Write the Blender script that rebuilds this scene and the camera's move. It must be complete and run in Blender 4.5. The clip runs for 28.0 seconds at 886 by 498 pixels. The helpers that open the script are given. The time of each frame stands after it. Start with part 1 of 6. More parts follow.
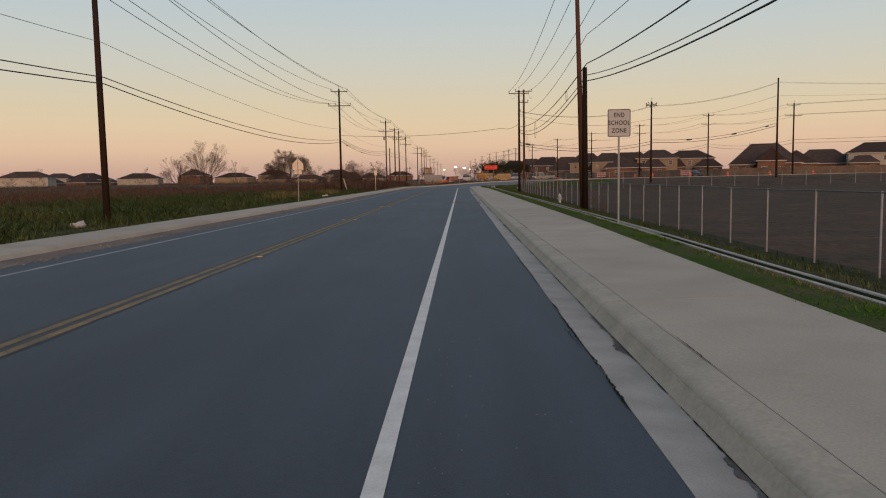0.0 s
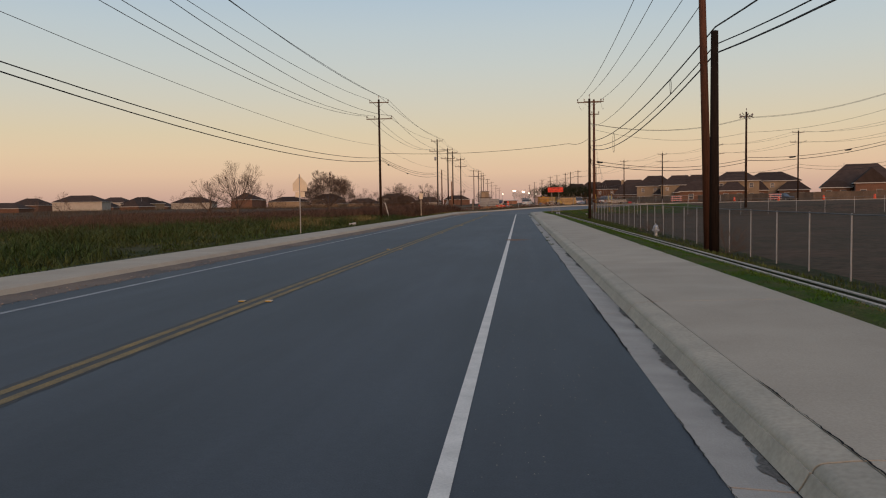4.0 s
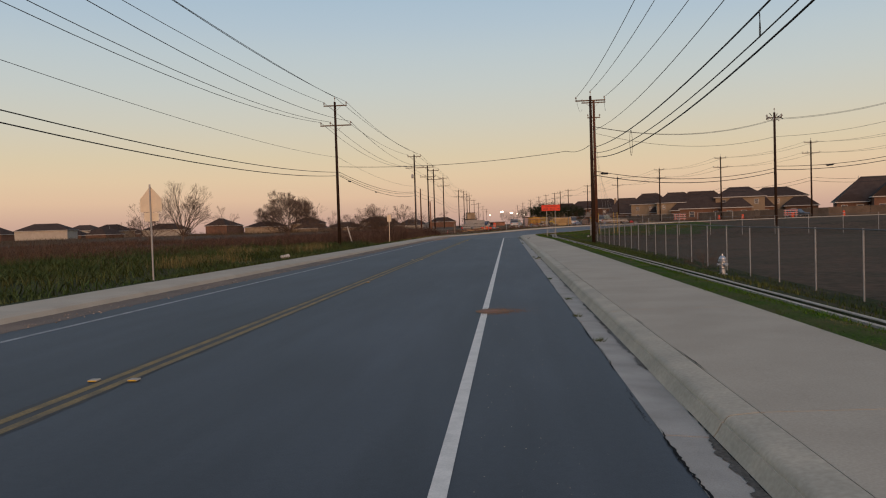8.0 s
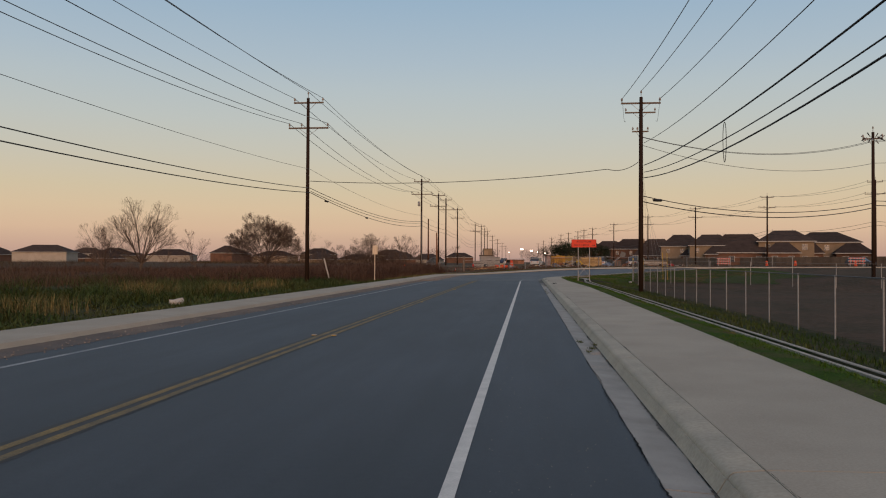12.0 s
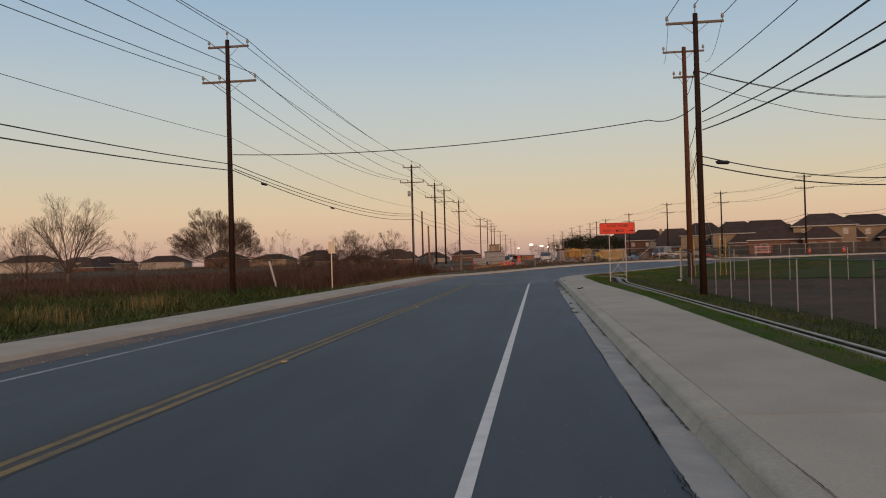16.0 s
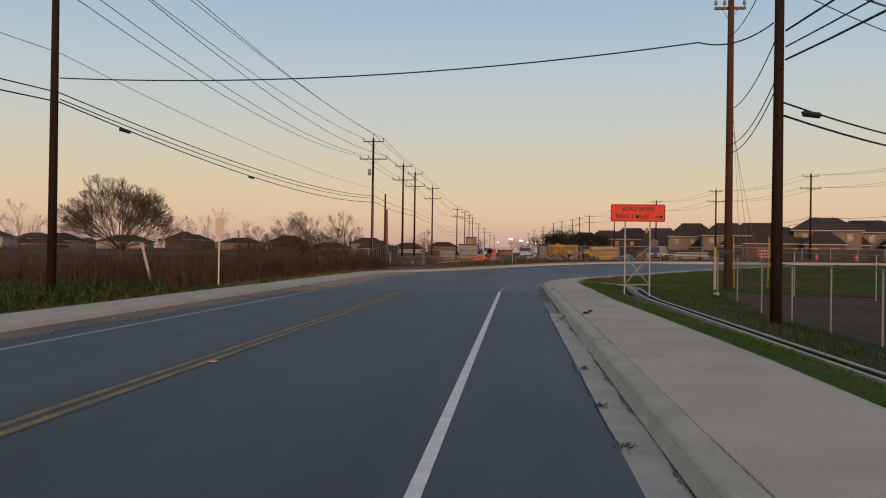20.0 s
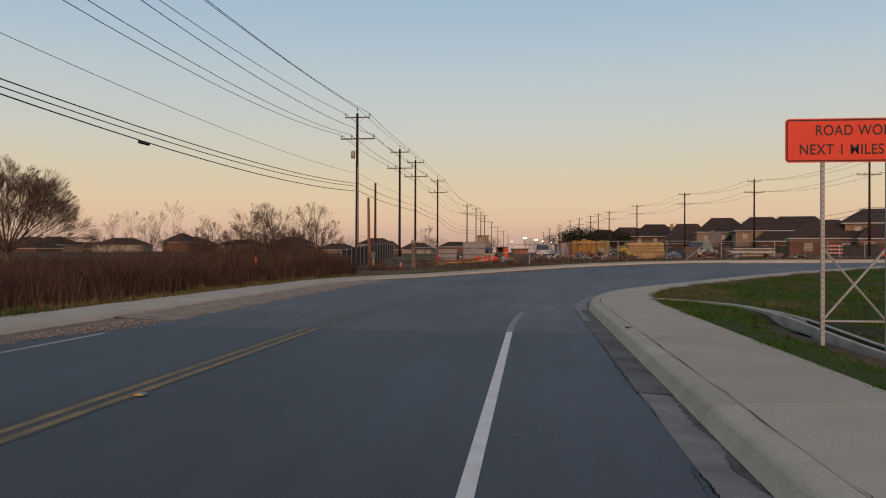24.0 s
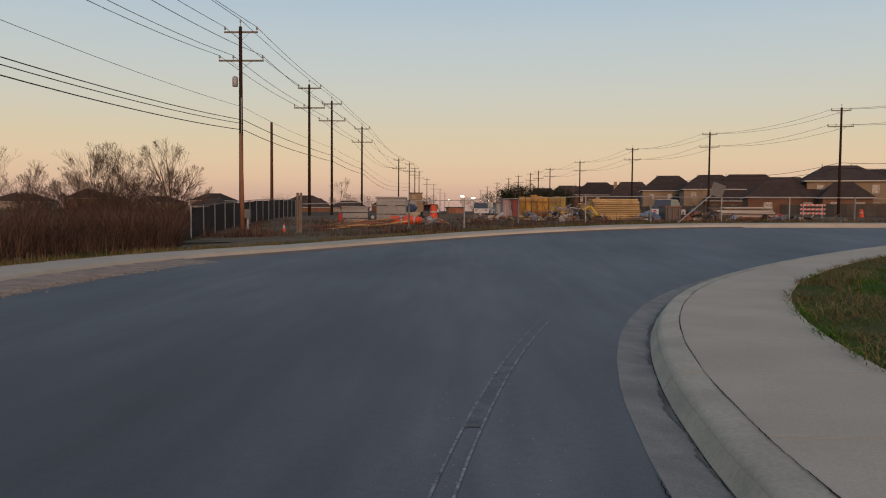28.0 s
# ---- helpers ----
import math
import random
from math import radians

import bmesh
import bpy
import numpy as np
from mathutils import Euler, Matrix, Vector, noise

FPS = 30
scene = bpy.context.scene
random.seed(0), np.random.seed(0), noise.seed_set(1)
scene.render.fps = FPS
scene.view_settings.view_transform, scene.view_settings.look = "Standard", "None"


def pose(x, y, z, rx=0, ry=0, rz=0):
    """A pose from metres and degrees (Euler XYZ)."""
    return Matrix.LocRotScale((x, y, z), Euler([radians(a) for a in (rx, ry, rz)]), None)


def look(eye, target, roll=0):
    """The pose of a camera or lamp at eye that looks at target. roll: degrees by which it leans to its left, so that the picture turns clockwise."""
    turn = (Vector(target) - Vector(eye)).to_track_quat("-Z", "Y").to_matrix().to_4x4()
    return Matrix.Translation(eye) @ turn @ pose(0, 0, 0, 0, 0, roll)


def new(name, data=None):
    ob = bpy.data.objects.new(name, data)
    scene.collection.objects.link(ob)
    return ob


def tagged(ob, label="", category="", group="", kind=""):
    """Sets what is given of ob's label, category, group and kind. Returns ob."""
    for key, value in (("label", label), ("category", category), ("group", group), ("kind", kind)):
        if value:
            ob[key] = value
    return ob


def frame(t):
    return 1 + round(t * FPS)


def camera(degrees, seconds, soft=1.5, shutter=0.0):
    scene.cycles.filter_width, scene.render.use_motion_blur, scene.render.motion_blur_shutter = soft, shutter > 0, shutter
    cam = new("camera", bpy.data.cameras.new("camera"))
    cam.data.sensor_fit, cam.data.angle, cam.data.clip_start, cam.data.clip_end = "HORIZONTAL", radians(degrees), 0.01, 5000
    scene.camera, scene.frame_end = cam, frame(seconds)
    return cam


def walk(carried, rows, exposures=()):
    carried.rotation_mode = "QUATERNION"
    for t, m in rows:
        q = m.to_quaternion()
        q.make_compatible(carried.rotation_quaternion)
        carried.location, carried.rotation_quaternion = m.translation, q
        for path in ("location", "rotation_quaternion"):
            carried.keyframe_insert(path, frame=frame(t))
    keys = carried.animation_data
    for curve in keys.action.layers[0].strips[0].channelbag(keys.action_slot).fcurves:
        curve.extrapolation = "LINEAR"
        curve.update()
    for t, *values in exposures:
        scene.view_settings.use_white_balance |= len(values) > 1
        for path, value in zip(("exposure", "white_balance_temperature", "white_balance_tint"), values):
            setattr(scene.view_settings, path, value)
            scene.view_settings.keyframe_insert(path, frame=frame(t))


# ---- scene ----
cam = camera(60.0, 28.0, soft=1.1)
PATH = [
    (0, (0.412, 4.894, 1.418), (0.364, 6.886, 1.236), -0.91),
    (0.5, (0.443, 6.775, 1.421), (0.394, 8.766, 1.241), -1.31),
    (1, (0.536, 8.736, 1.432), (0.494, 10.728, 1.262), -0.21),
    (1.5, (0.561, 10.683, 1.440), (0.513, 12.679, 1.318), -1.41),
    (2, (0.588, 12.660, 1.448), (0.560, 14.657, 1.336), -0.67),
    (2.5, (0.601, 14.705, 1.427), (0.591, 16.702, 1.314), 0.67),
    (3, (0.532, 16.772, 1.453), (0.455, 18.767, 1.344), 0.67),
    (3.5, (0.416, 18.915, 1.431), (0.220, 20.901, 1.312), -0.62),
    (5.5, (0.394, 27.157, 1.479), (0.207, 29.145, 1.372), -1.45),
    (6, (0.446, 29.201, 1.477), (0.265, 31.190, 1.370), -0.86),
    (6.5, (0.469, 31.255, 1.483), (0.291, 33.245, 1.380), -1.07),
    (7, (0.401, 33.446, 1.480), (0.230, 35.438, 1.415), -1.01),
    (7.5, (0.359, 35.671, 1.457), (0.172, 37.662, 1.393), -2.11),
    (8, (0.416, 37.930, 1.467), (0.247, 39.922, 1.407), -1.79),
    (8.5, (0.414, 40.193, 1.455), (0.251, 42.185, 1.395), -0.10),
    (9, (0.412, 42.472, 1.468), (0.250, 44.465, 1.411), 0.10),
    (9.5, (0.411, 44.727, 1.485), (0.249, 46.719, 1.423), 0.58),
    (10, (0.500, 46.996, 1.485), (0.345, 48.989, 1.417), 0.31),
    (10.5, (0.582, 49.259, 1.510), (0.426, 51.251, 1.442), 0.62),
    (11, (0.533, 51.621, 1.502), (0.363, 53.613, 1.443), 0.37),
    (11.5, (0.496, 53.949, 1.519), (0.274, 55.937, 1.506), 0.72),
    (12, (0.507, 56.220, 1.518), (0.289, 58.208, 1.551), 0.26),
    (12.5, (0.623, 58.553, 1.527), (0.407, 60.541, 1.559), 0.26),
    (14.5, (0.689, 67.212, 1.513), (0.444, 69.197, 1.536), -0.75),
    (15, (0.626, 69.265, 1.509), (0.383, 71.250, 1.534), -0.86),
    (15.5, (0.604, 71.266, 1.504), (0.362, 73.251, 1.531), -0.96),
    (16, (0.502, 73.191, 1.500), (0.259, 75.176, 1.529), -1.55),
    (16.5, (0.395, 75.111, 1.500), (0.149, 77.095, 1.532), -1.90),
    (17, (0.333, 76.937, 1.496), (0.089, 78.922, 1.529), -1.94),
    (17.5, (0.261, 78.689, 1.483), (0.026, 80.675, 1.520), -1.15),
    (18, (0.281, 80.433, 1.482), (0.045, 82.418, 1.520), 0.38),
    (18.5, (0.381, 82.211, 1.492), (0.152, 84.197, 1.526), 0.81),
    (19, (0.533, 83.900, 1.515), (0.338, 85.890, 1.514), 2.15),
    (19.5, (0.633, 85.771, 1.507), (0.449, 87.763, 1.510), 1.92),
    (20, (0.612, 87.784, 1.513), (0.421, 89.775, 1.520), 0.79),
    (20.5, (0.588, 89.707, 1.466), (0.344, 91.692, 1.468), -0.14),
    (21, (0.628, 91.738, 1.464), (0.378, 93.722, 1.459), -0.86),
    (21.5, (0.653, 93.779, 1.461), (0.408, 95.764, 1.460), -0.68),
    (23.5, (0.417, 101.611, 1.434), (0.181, 103.597, 1.440), -0.59),
    (24, (0.365, 103.699, 1.396), (0.137, 105.686, 1.404), 0.16),
    (24.5, (0.281, 105.795, 1.366), (0.056, 107.782, 1.379), -1.22),
    (25, (0.241, 107.613, 1.368), (0.026, 109.601, 1.381), -1.25),
    (25.5, (0.322, 109.551, 1.426), (0.161, 111.544, 1.434), 0.53),
    (26, (0.368, 111.560, 1.453), (0.219, 113.555, 1.445), 0.26),
    (26.5, (0.425, 113.656, 1.488), (0.385, 115.655, 1.476), 0.94),
    (27, (0.325, 115.737, 1.500), (0.260, 117.736, 1.469), 0.97),
    (27.5, (0.380, 117.605, 1.468), (0.313, 119.602, 1.375), 0.73),
    (28, (0.450, 119.389, 1.399), (0.385, 121.386, 1.300), 0.41),
]
# the clip's camera darkens a little at times
EXPOSURES = [(0.0, 0.02), (9.0, 0.0), (10.5, -0.03), (12.0, -0.12), (15.0, -0.06), (17.0, -0.05), (20.0, 0.0), (24.0, 0.0), (25.0, -0.03), (25.5, -0.15), (26.0, -0.05), (26.5, 0.0), (28.0, 0.0)]
walk(cam, [(t, look(eye, target, roll)) for t, eye, target, roll in PATH], EXPOSURES)
TAU = 2 * math.pi

# ---- sky, sun and exposure ----
world = bpy.data.worlds.new("dusk_sky")
scene.world = world
world.use_nodes = True
wn, wl = world.node_tree.nodes, world.node_tree.links
wn.clear()
w_out = wn.new("ShaderNodeOutputWorld")
w_bg = wn.new("ShaderNodeBackground")
w_bg.inputs["Strength"].default_value = 1.0
w_tc = wn.new("ShaderNodeTexCoord")
w_sep = wn.new("ShaderNodeSeparateXYZ")
w_ramp = wn.new("ShaderNodeValToRGB")
wl.new(w_tc.outputs["Generated"], w_sep.inputs[0])
wl.new(w_sep.outputs["Z"], w_ramp.inputs["Fac"])
SKY = [(0.0, (0.50, 0.32, 0.275)), (0.015, (0.60, 0.39, 0.30)), (0.04, (0.71, 0.50, 0.345)), (0.065, (0.705, 0.545, 0.37)), (0.09, (0.655, 0.555, 0.395)), (0.133, (0.575, 0.555, 0.475)), (0.175, (0.515, 0.55, 0.535)),
       (0.217, (0.462, 0.533, 0.57)), (0.25, (0.41, 0.505, 0.587)), (0.32, (0.32, 0.45, 0.585)), (0.45, (0.26, 0.38, 0.53)), (1.0, (0.22, 0.31, 0.45))]
els = w_ramp.color_ramp.elements
els[0].position, els[1].position = SKY[0][0], SKY[-1][0]
els[0].color, els[1].color = (*SKY[0][1], 1), (*SKY[-1][1], 1)
for p, c in SKY[1:-1]:
    e = els.new(p)
    e.color = (*c, 1)
# the sky towards the low sun, behind the rider, is warmer and brighter
w_sky = wn.new("ShaderNodeTexSky")
w_sky.sky_type = "NISHITA"
w_sky.sun_disc = False
w_sky.sun_elevation = radians(1.5)
w_sky.sun_rotation = radians(180)
w_sky.air_density, w_sky.dust_density = 1.2, 2.0
w_mul = wn.new("ShaderNodeVectorMath")
w_mul.operation = "SCALE"
w_mul.inputs["Scale"].default_value = 0.03
wl.new(w_sky.outputs[0], w_mul.inputs[0])
w_add = wn.new("ShaderNodeVectorMath")
w_add.operation = "ADD"
wl.new(w_ramp.outputs["Color"], w_add.inputs[0])
wl.new(w_mul.outputs[0], w_add.inputs[1])
wl.new(w_add.outputs[0], w_bg.inputs["Color"])
wl.new(w_bg.outputs[0], w_out.inputs[0])

sun = new("sun", bpy.data.lights.new("sun", "SUN"))
sun.data.energy, sun.data.angle, sun.data.color = 2.8, radians(45), (1.0, 0.60, 0.38)
sun.matrix_world = look((0, 0, 50), (-20, 100, 34))


# ---- materials ----
def mat(name, base, rough=0.8, vary=0.25, scale=3.0, fine=40.0, bump=0.2, metal=0.0, tint=None, spec=0.3, island=0.0, stretch=(1, 1, 1), rand=0.0):
    """A surface with blotches (scale) and grain (fine); tint: the colour that the blotches turn to."""
    m = bpy.data.materials.new(name)
    m.use_nodes = True
    n, l = m.node_tree.nodes, m.node_tree.links
    b = n["Principled BSDF"]
    b.inputs["Roughness"].default_value = rough
    b.inputs["Metallic"].default_value = metal
    b.inputs["Specular IOR Level"].default_value = spec
    geo = n.new("ShaderNodeNewGeometry")
    mp = n.new("ShaderNodeMapping")
    mp.inputs["Scale"].default_value = stretch
    l.new(geo.outputs["Position"], mp.inputs["Vector"])
    big, small = n.new("ShaderNodeTexNoise"), n.new("ShaderNodeTexNoise")
    big.inputs["Scale"].default_value, small.inputs["Scale"].default_value = scale, fine
    big.inputs["Detail"].default_value, small.inputs["Detail"].default_value = 6, 3
    l.new(mp.outputs[0], big.inputs["Vector"])
    l.new(mp.outputs[0], small.inputs["Vector"])
    mix = n.new("ShaderNodeMix")
    mix.data_type = "RGBA"
    ramp = n.new("ShaderNodeValToRGB")
    ramp.color_ramp.elements[0].position, ramp.color_ramp.elements[1].position = 0.35, 0.68
    l.new(big.outputs["Fac"], ramp.inputs["Fac"])
    l.new(ramp.outputs["Color"], mix.inputs["Factor"])
    dark = tuple(c * (1 - vary) for c in base)
    mix.inputs[6].default_value = (*base, 1)
    mix.inputs[7].default_value = (*(tint or dark), 1)
    grain = n.new("ShaderNodeMapRange")
    grain.inputs["From Min"].default_value, grain.inputs["From Max"].default_value = 0.3, 0.7
    grain.inputs["To Min"].default_value, grain.inputs["To Max"].default_value = 1 - vary * 0.8, 1 + vary * 0.8
    l.new(small.outputs["Fac"], grain.inputs["Value"])
    mul = n.new("ShaderNodeVectorMath")
    mul.operation = "SCALE"
    l.new(mix.outputs[2], mul.inputs[0])
    l.new(grain.outputs[0], mul.inputs["Scale"])
    last = mul.outputs[0]
    for amount, socket in ((island, geo.outputs["Random Per Island"]), (rand, n.new("ShaderNodeObjectInfo").outputs["Random"] if rand else None)):
        if amount:
            mr = n.new("ShaderNodeMapRange")
            mr.inputs["To Min"].default_value, mr.inputs["To Max"].default_value = 1 - amount, 1 + amount
            l.new(socket, mr.inputs["Value"])
            mu = n.new("ShaderNodeVectorMath")
            mu.operation = "SCALE"
            l.new(last, mu.inputs[0])
            l.new(mr.outputs[0], mu.inputs["Scale"])
            last = mu.outputs[0]
    l.new(last, b.inputs["Base Color"])
    if bump:
        bp = n.new("ShaderNodeBump")
        bp.inputs["Strength"].default_value, bp.inputs["Distance"].default_value = bump, 0.01
        l.new(small.outputs["Fac"], bp.inputs["Height"])
        l.new(bp.outputs[0], b.inputs["Normal"])
    return m


def glow(name, colour, strength):
    m = bpy.data.materials.new(name)
    m.use_nodes = True
    b = m.node_tree.nodes["Principled BSDF"]
    b.inputs["Base Color"].default_value = (*colour, 1)
    b.inputs["Emission Color"].default_value = (*colour, 1)
    b.inputs["Emission Strength"].default_value = strength
    return m


def asphalt(name, base, tracks, blotch):
    """Road surface: lengthwise wheel tracks, broad blotches, stone grain and pale grit."""
    m = mat(name, base, 0.66, 0.3, 14.0, 90, 0.18, tint=tuple(c * 0.86 for c in base), spec=0.45)
    n, l = m.node_tree.nodes, m.node_tree.links
    b = n["Principled BSDF"]
    last = b.inputs["Base Color"].links[0].from_socket
    geo = n.new("ShaderNodeNewGeometry")
    for scale, stretch, amount, detail in ((0.75, (1, 0.012, 1), tracks, 3), (0.35, (1, 0.4, 1), blotch, 5), (3.0, (1, 0.12, 1), blotch * 0.6, 4)):
        mp = n.new("ShaderNodeMapping")
        mp.inputs["Scale"].default_value = stretch
        l.new(geo.outputs["Position"], mp.inputs["Vector"])
        t = n.new("ShaderNodeTexNoise")
        t.inputs["Scale"].default_value, t.inputs["Detail"].default_value = scale, detail
        l.new(mp.outputs[0], t.inputs["Vector"])
        r = n.new("ShaderNodeMapRange")
        r.inputs["From Min"].default_value, r.inputs["From Max"].default_value = 0.3, 0.7
        r.inputs["To Min"].default_value, r.inputs["To Max"].default_value = 1 - amount, 1 + amount
        l.new(t.outputs["Fac"], r.inputs["Value"])
        s = n.new("ShaderNodeVectorMath")
        s.operation = "SCALE"
        l.new(last, s.inputs[0])
        l.new(r.outputs[0], s.inputs["Scale"])
        last = s.outputs[0]
    # the driven lanes are darker than the shoulder
    sep = n.new("ShaderNodeSeparateXYZ")
    l.new(geo.outputs["Position"], sep.inputs[0])
    lane = n.new("ShaderNodeMapRange")
    lane.inputs["From Min"].default_value, lane.inputs["From Max"].default_value = -2.2, 0.6
    lane.inputs["To Min"].default_value, lane.inputs["To Max"].default_value = 0.86, 1.06
    l.new(sep.outputs["X"], lane.inputs["Value"])
    s = n.new("ShaderNodeVectorMath")
    s.operation = "SCALE"
    l.new(last, s.inputs[0])
    l.new(lane.outputs[0], s.inputs["Scale"])
    l.new(s.outputs[0], b.inputs["Base Color"])
    return m


M_ASPHALT = asphalt("asphalt", (0.0368, 0.0412, 0.0495), 0.24, 0.24)
M_OLDASPHALT = asphalt("old_asphalt", (0.068, 0.068, 0.073), 0.16, 0.3)
M_SAND = mat("sandy_gutter", (0.20, 0.148, 0.112), 0.95, 0.2, 0.6, 40, 0.2, tint=(0.12, 0.10, 0.088), spec=0.1)
M_CONC = mat("pavement_concrete", (0.405, 0.342, 0.264), 0.9, 0.1, 0.9, 60, 0.08, rand=0.05, spec=0.12, tint=(0.352, 0.296, 0.228))
M_CONC_R = mat("kerb_concrete", (0.42, 0.358, 0.274), 0.9, 0.12, 1.7, 30, 0.08, rand=0.05, spec=0.12, tint=(0.335, 0.295, 0.23))
M_GUTTER = mat("gutter_concrete", (0.36, 0.325, 0.28), 0.9, 0.15, 2.0, 110, 0.1, rand=0.06, tint=(0.27, 0.245, 0.21))
# darker grey for the gutter slabs near the bend
M_GUTTER_B = mat("grey_gutter_concrete", (0.225, 0.205, 0.18), 0.9, 0.2, 2.0, 60, 0.1, rand=0.08, tint=(0.14, 0.13, 0.115))
M_CHANNEL = mat("channel_concrete", (0.40, 0.345, 0.28), 0.9, 0.2, 2.5, 40, 0.2, tint=(0.3, 0.255, 0.205))
M_WHITE = mat("white_road_paint", (0.66, 0.61, 0.54), 0.7, 0.1, 4, 70, 0.1, tint=(0.54, 0.50, 0.44))
M_OLDWHITE = mat("worn_white_paint", (0.27, 0.265, 0.26), 0.8, 0.45, 7, 50, 0.1, tint=(0.15, 0.15, 0.152))
M_GHOST = mat("ghost_paint", (0.24, 0.235, 0.23), 0.8, 0.5, 8, 30, 0, tint=(0.075, 0.076, 0.08))
M_FARWHITE = mat("thin_white_paint", (0.34, 0.33, 0.32), 0.75, 0.3, 2, 50, 0.1, tint=(0.2, 0.2, 0.2))
M_DIRT = mat("gutter_dirt", (0.10, 0.088, 0.074), 0.95, 0.4, 1.5, 40, 0.2, tint=(0.16, 0.15, 0.135), spec=0.04)
M_YELLOW = mat("yellow_road_paint", (0.24, 0.155, 0.05), 0.75, 0.4, 2.5, 60, 0.1, tint=(0.12, 0.09, 0.05))
M_FADED = mat("faded_white_paint", (0.12, 0.12, 0.122), 0.8, 0.4, 4, 50, 0.1, tint=(0.072, 0.072, 0.076))
M_STAIN = mat("yellow_stain", (0.058, 0.052, 0.044), 0.75, 0.3, 3, 60, 0.1, tint=(0.042, 0.043, 0.045))
M_OLDYELLOW = mat("worn_yellow_paint", (0.135, 0.102, 0.058), 0.8, 0.3, 3, 60, 0.1, tint=(0.075, 0.072, 0.068))
M_SOIL = mat("field_soil", (0.098, 0.064, 0.044), 0.95, 0.4, 0.35, 3.0, 0.4, tint=(0.062, 0.05, 0.033), spec=0.04)
M_TURF = mat("turf", (0.03, 0.064, 0.006), 0.95, 0.45, 1.4, 25, 0.3, tint=(0.072, 0.064, 0.027), spec=0.04)
M_FIELDTURF = mat("weedy_turf", (0.022, 0.033, 0.012), 0.95, 0.35, 0.12, 6, 0.4, tint=(0.075, 0.062, 0.03), spec=0.04)
M_GRASS = mat("verge_grass", (0.045, 0.105, 0.008), 0.8, 0.3, 1.0, 30, 0, island=0.35, tint=(0.075, 0.105, 0.014), spec=0.04)
M_WEED = mat("field_weeds", (0.032, 0.056, 0.014), 0.85, 0.3, 0.2, 8, 0, island=0.5, tint=(0.085, 0.085, 0.03), spec=0.04)
M_DRY = mat("dry_brush", (0.066, 0.041, 0.03), 0.9, 0.3, 0.5, 10, 0, island=0.65, tint=(0.115, 0.068, 0.047), spec=0.04)
M_BROWN = mat("brown_stalks", (0.062, 0.048, 0.026), 0.9, 0.3, 0.35, 10, 0, island=0.5, tint=(0.085, 0.055, 0.032), spec=0.04)
M_STRAW = mat("straw_grass", (0.175, 0.138, 0.058), 0.9, 0.3, 0.7, 10, 0, island=0.4, spec=0.04)
M_POLE = mat("dark_pole_wood", (0.036, 0.022, 0.016), 0.85, 0.3, 4, 30, 0.4, stretch=(6, 6, 0.4), spec=0.04)
M_POLE_D = mat("charred_pole_wood", (0.02, 0.014, 0.011), 0.85, 0.4, 4, 30, 0.4, stretch=(6, 6, 0.4), spec=0.04)
M_POLE_R = mat("red_pole_wood", (0.10, 0.045, 0.028), 0.85, 0.3, 4, 30, 0.4, stretch=(6, 6, 0.4), spec=0.04)
M_ARM = mat("crossarm_wood", (0.16, 0.12, 0.09), 0.85, 0.3, 4, 30, 0.2)
M_INS = mat("insulator_glaze", (0.30, 0.28, 0.26), 0.35, 0.1, 4, 30, 0)
M_CABLE = mat("black_cable", (0.015, 0.015, 0.016), 0.6, 0.1, 4, 30, 0)
M_WIRE = mat("line_wire", (0.06, 0.06, 0.062), 0.5, 0.1, 4, 30, 0)
M_GALV = mat("galvanised_steel", (0.31, 0.30, 0.29), 0.55, 0.15, 5, 40, 0.05, metal=0.25)
M_RAIL = mat("weathered_rail", (0.13, 0.125, 0.12), 0.7, 0.2, 5, 40, 0, metal=0.2)
M_MESHWIRE = mat("fence_wire", (0.05, 0.045, 0.04), 0.6, 0.2, 5, 40, 0, metal=0.2)
M_SIGNW = mat("white_sign_sheet", (0.34, 0.33, 0.325), 0.5, 0.05, 3, 30, 0)
M_SIGNBACK = mat("aluminium_sign_back", (0.70, 0.56, 0.40), 0.5, 0.08, 3, 30, 0, metal=0.1)
M_BLACK = mat("black_paint", (0.014, 0.014, 0.014), 0.6, 0.1, 5, 40, 0)
M_ORANGE = mat("orange_sign_sheet", (0.64, 0.034, 0.008), 0.5, 0.06, 3, 30, 0)
M_ORPLASTIC = mat("orange_plastic", (0.62, 0.07, 0.02), 0.5, 0.15, 3, 30, 0)
M_HYD = mat("silver_paint", (0.42, 0.42, 0.43), 0.38, 0.15, 8, 40, 0.1, metal=0.75)
M_BARK = mat("grey_bark", (0.11, 0.08, 0.06), 0.9, 0.25, 3, 20, 0.2, spec=0.04)
M_TWIG = mat("bare_twigs", (0.115, 0.08, 0.06), 0.9, 0.2, 1, 20, 0, island=0.3, spec=0.04)
M_LEAF = mat("dark_leaves", (0.03, 0.035, 0.018), 0.85, 0.3, 1, 12, 0, island=0.4, spec=0.04)
M_ROOF = mat("brown_shingles", (0.06, 0.043, 0.036), 0.9, 0.25, 0.8, 12, 0.3, rand=0.25, spec=0.04)
M_WALL = mat("tan_siding", (0.27, 0.195, 0.125), 0.85, 0.15, 0.5, 10, 0.1, rand=0.2)
M_PALEWALL = mat("pale_siding", (0.34, 0.295, 0.24), 0.85, 0.15, 0.5, 10, 0.1, rand=0.2)
M_BRICK = mat("red_brick", (0.14, 0.072, 0.046), 0.9, 0.25, 0.8, 14, 0.3, rand=0.25)
M_TRIM = mat("white_trim", (0.4, 0.37, 0.33), 0.7, 0.08, 2, 20, 0)
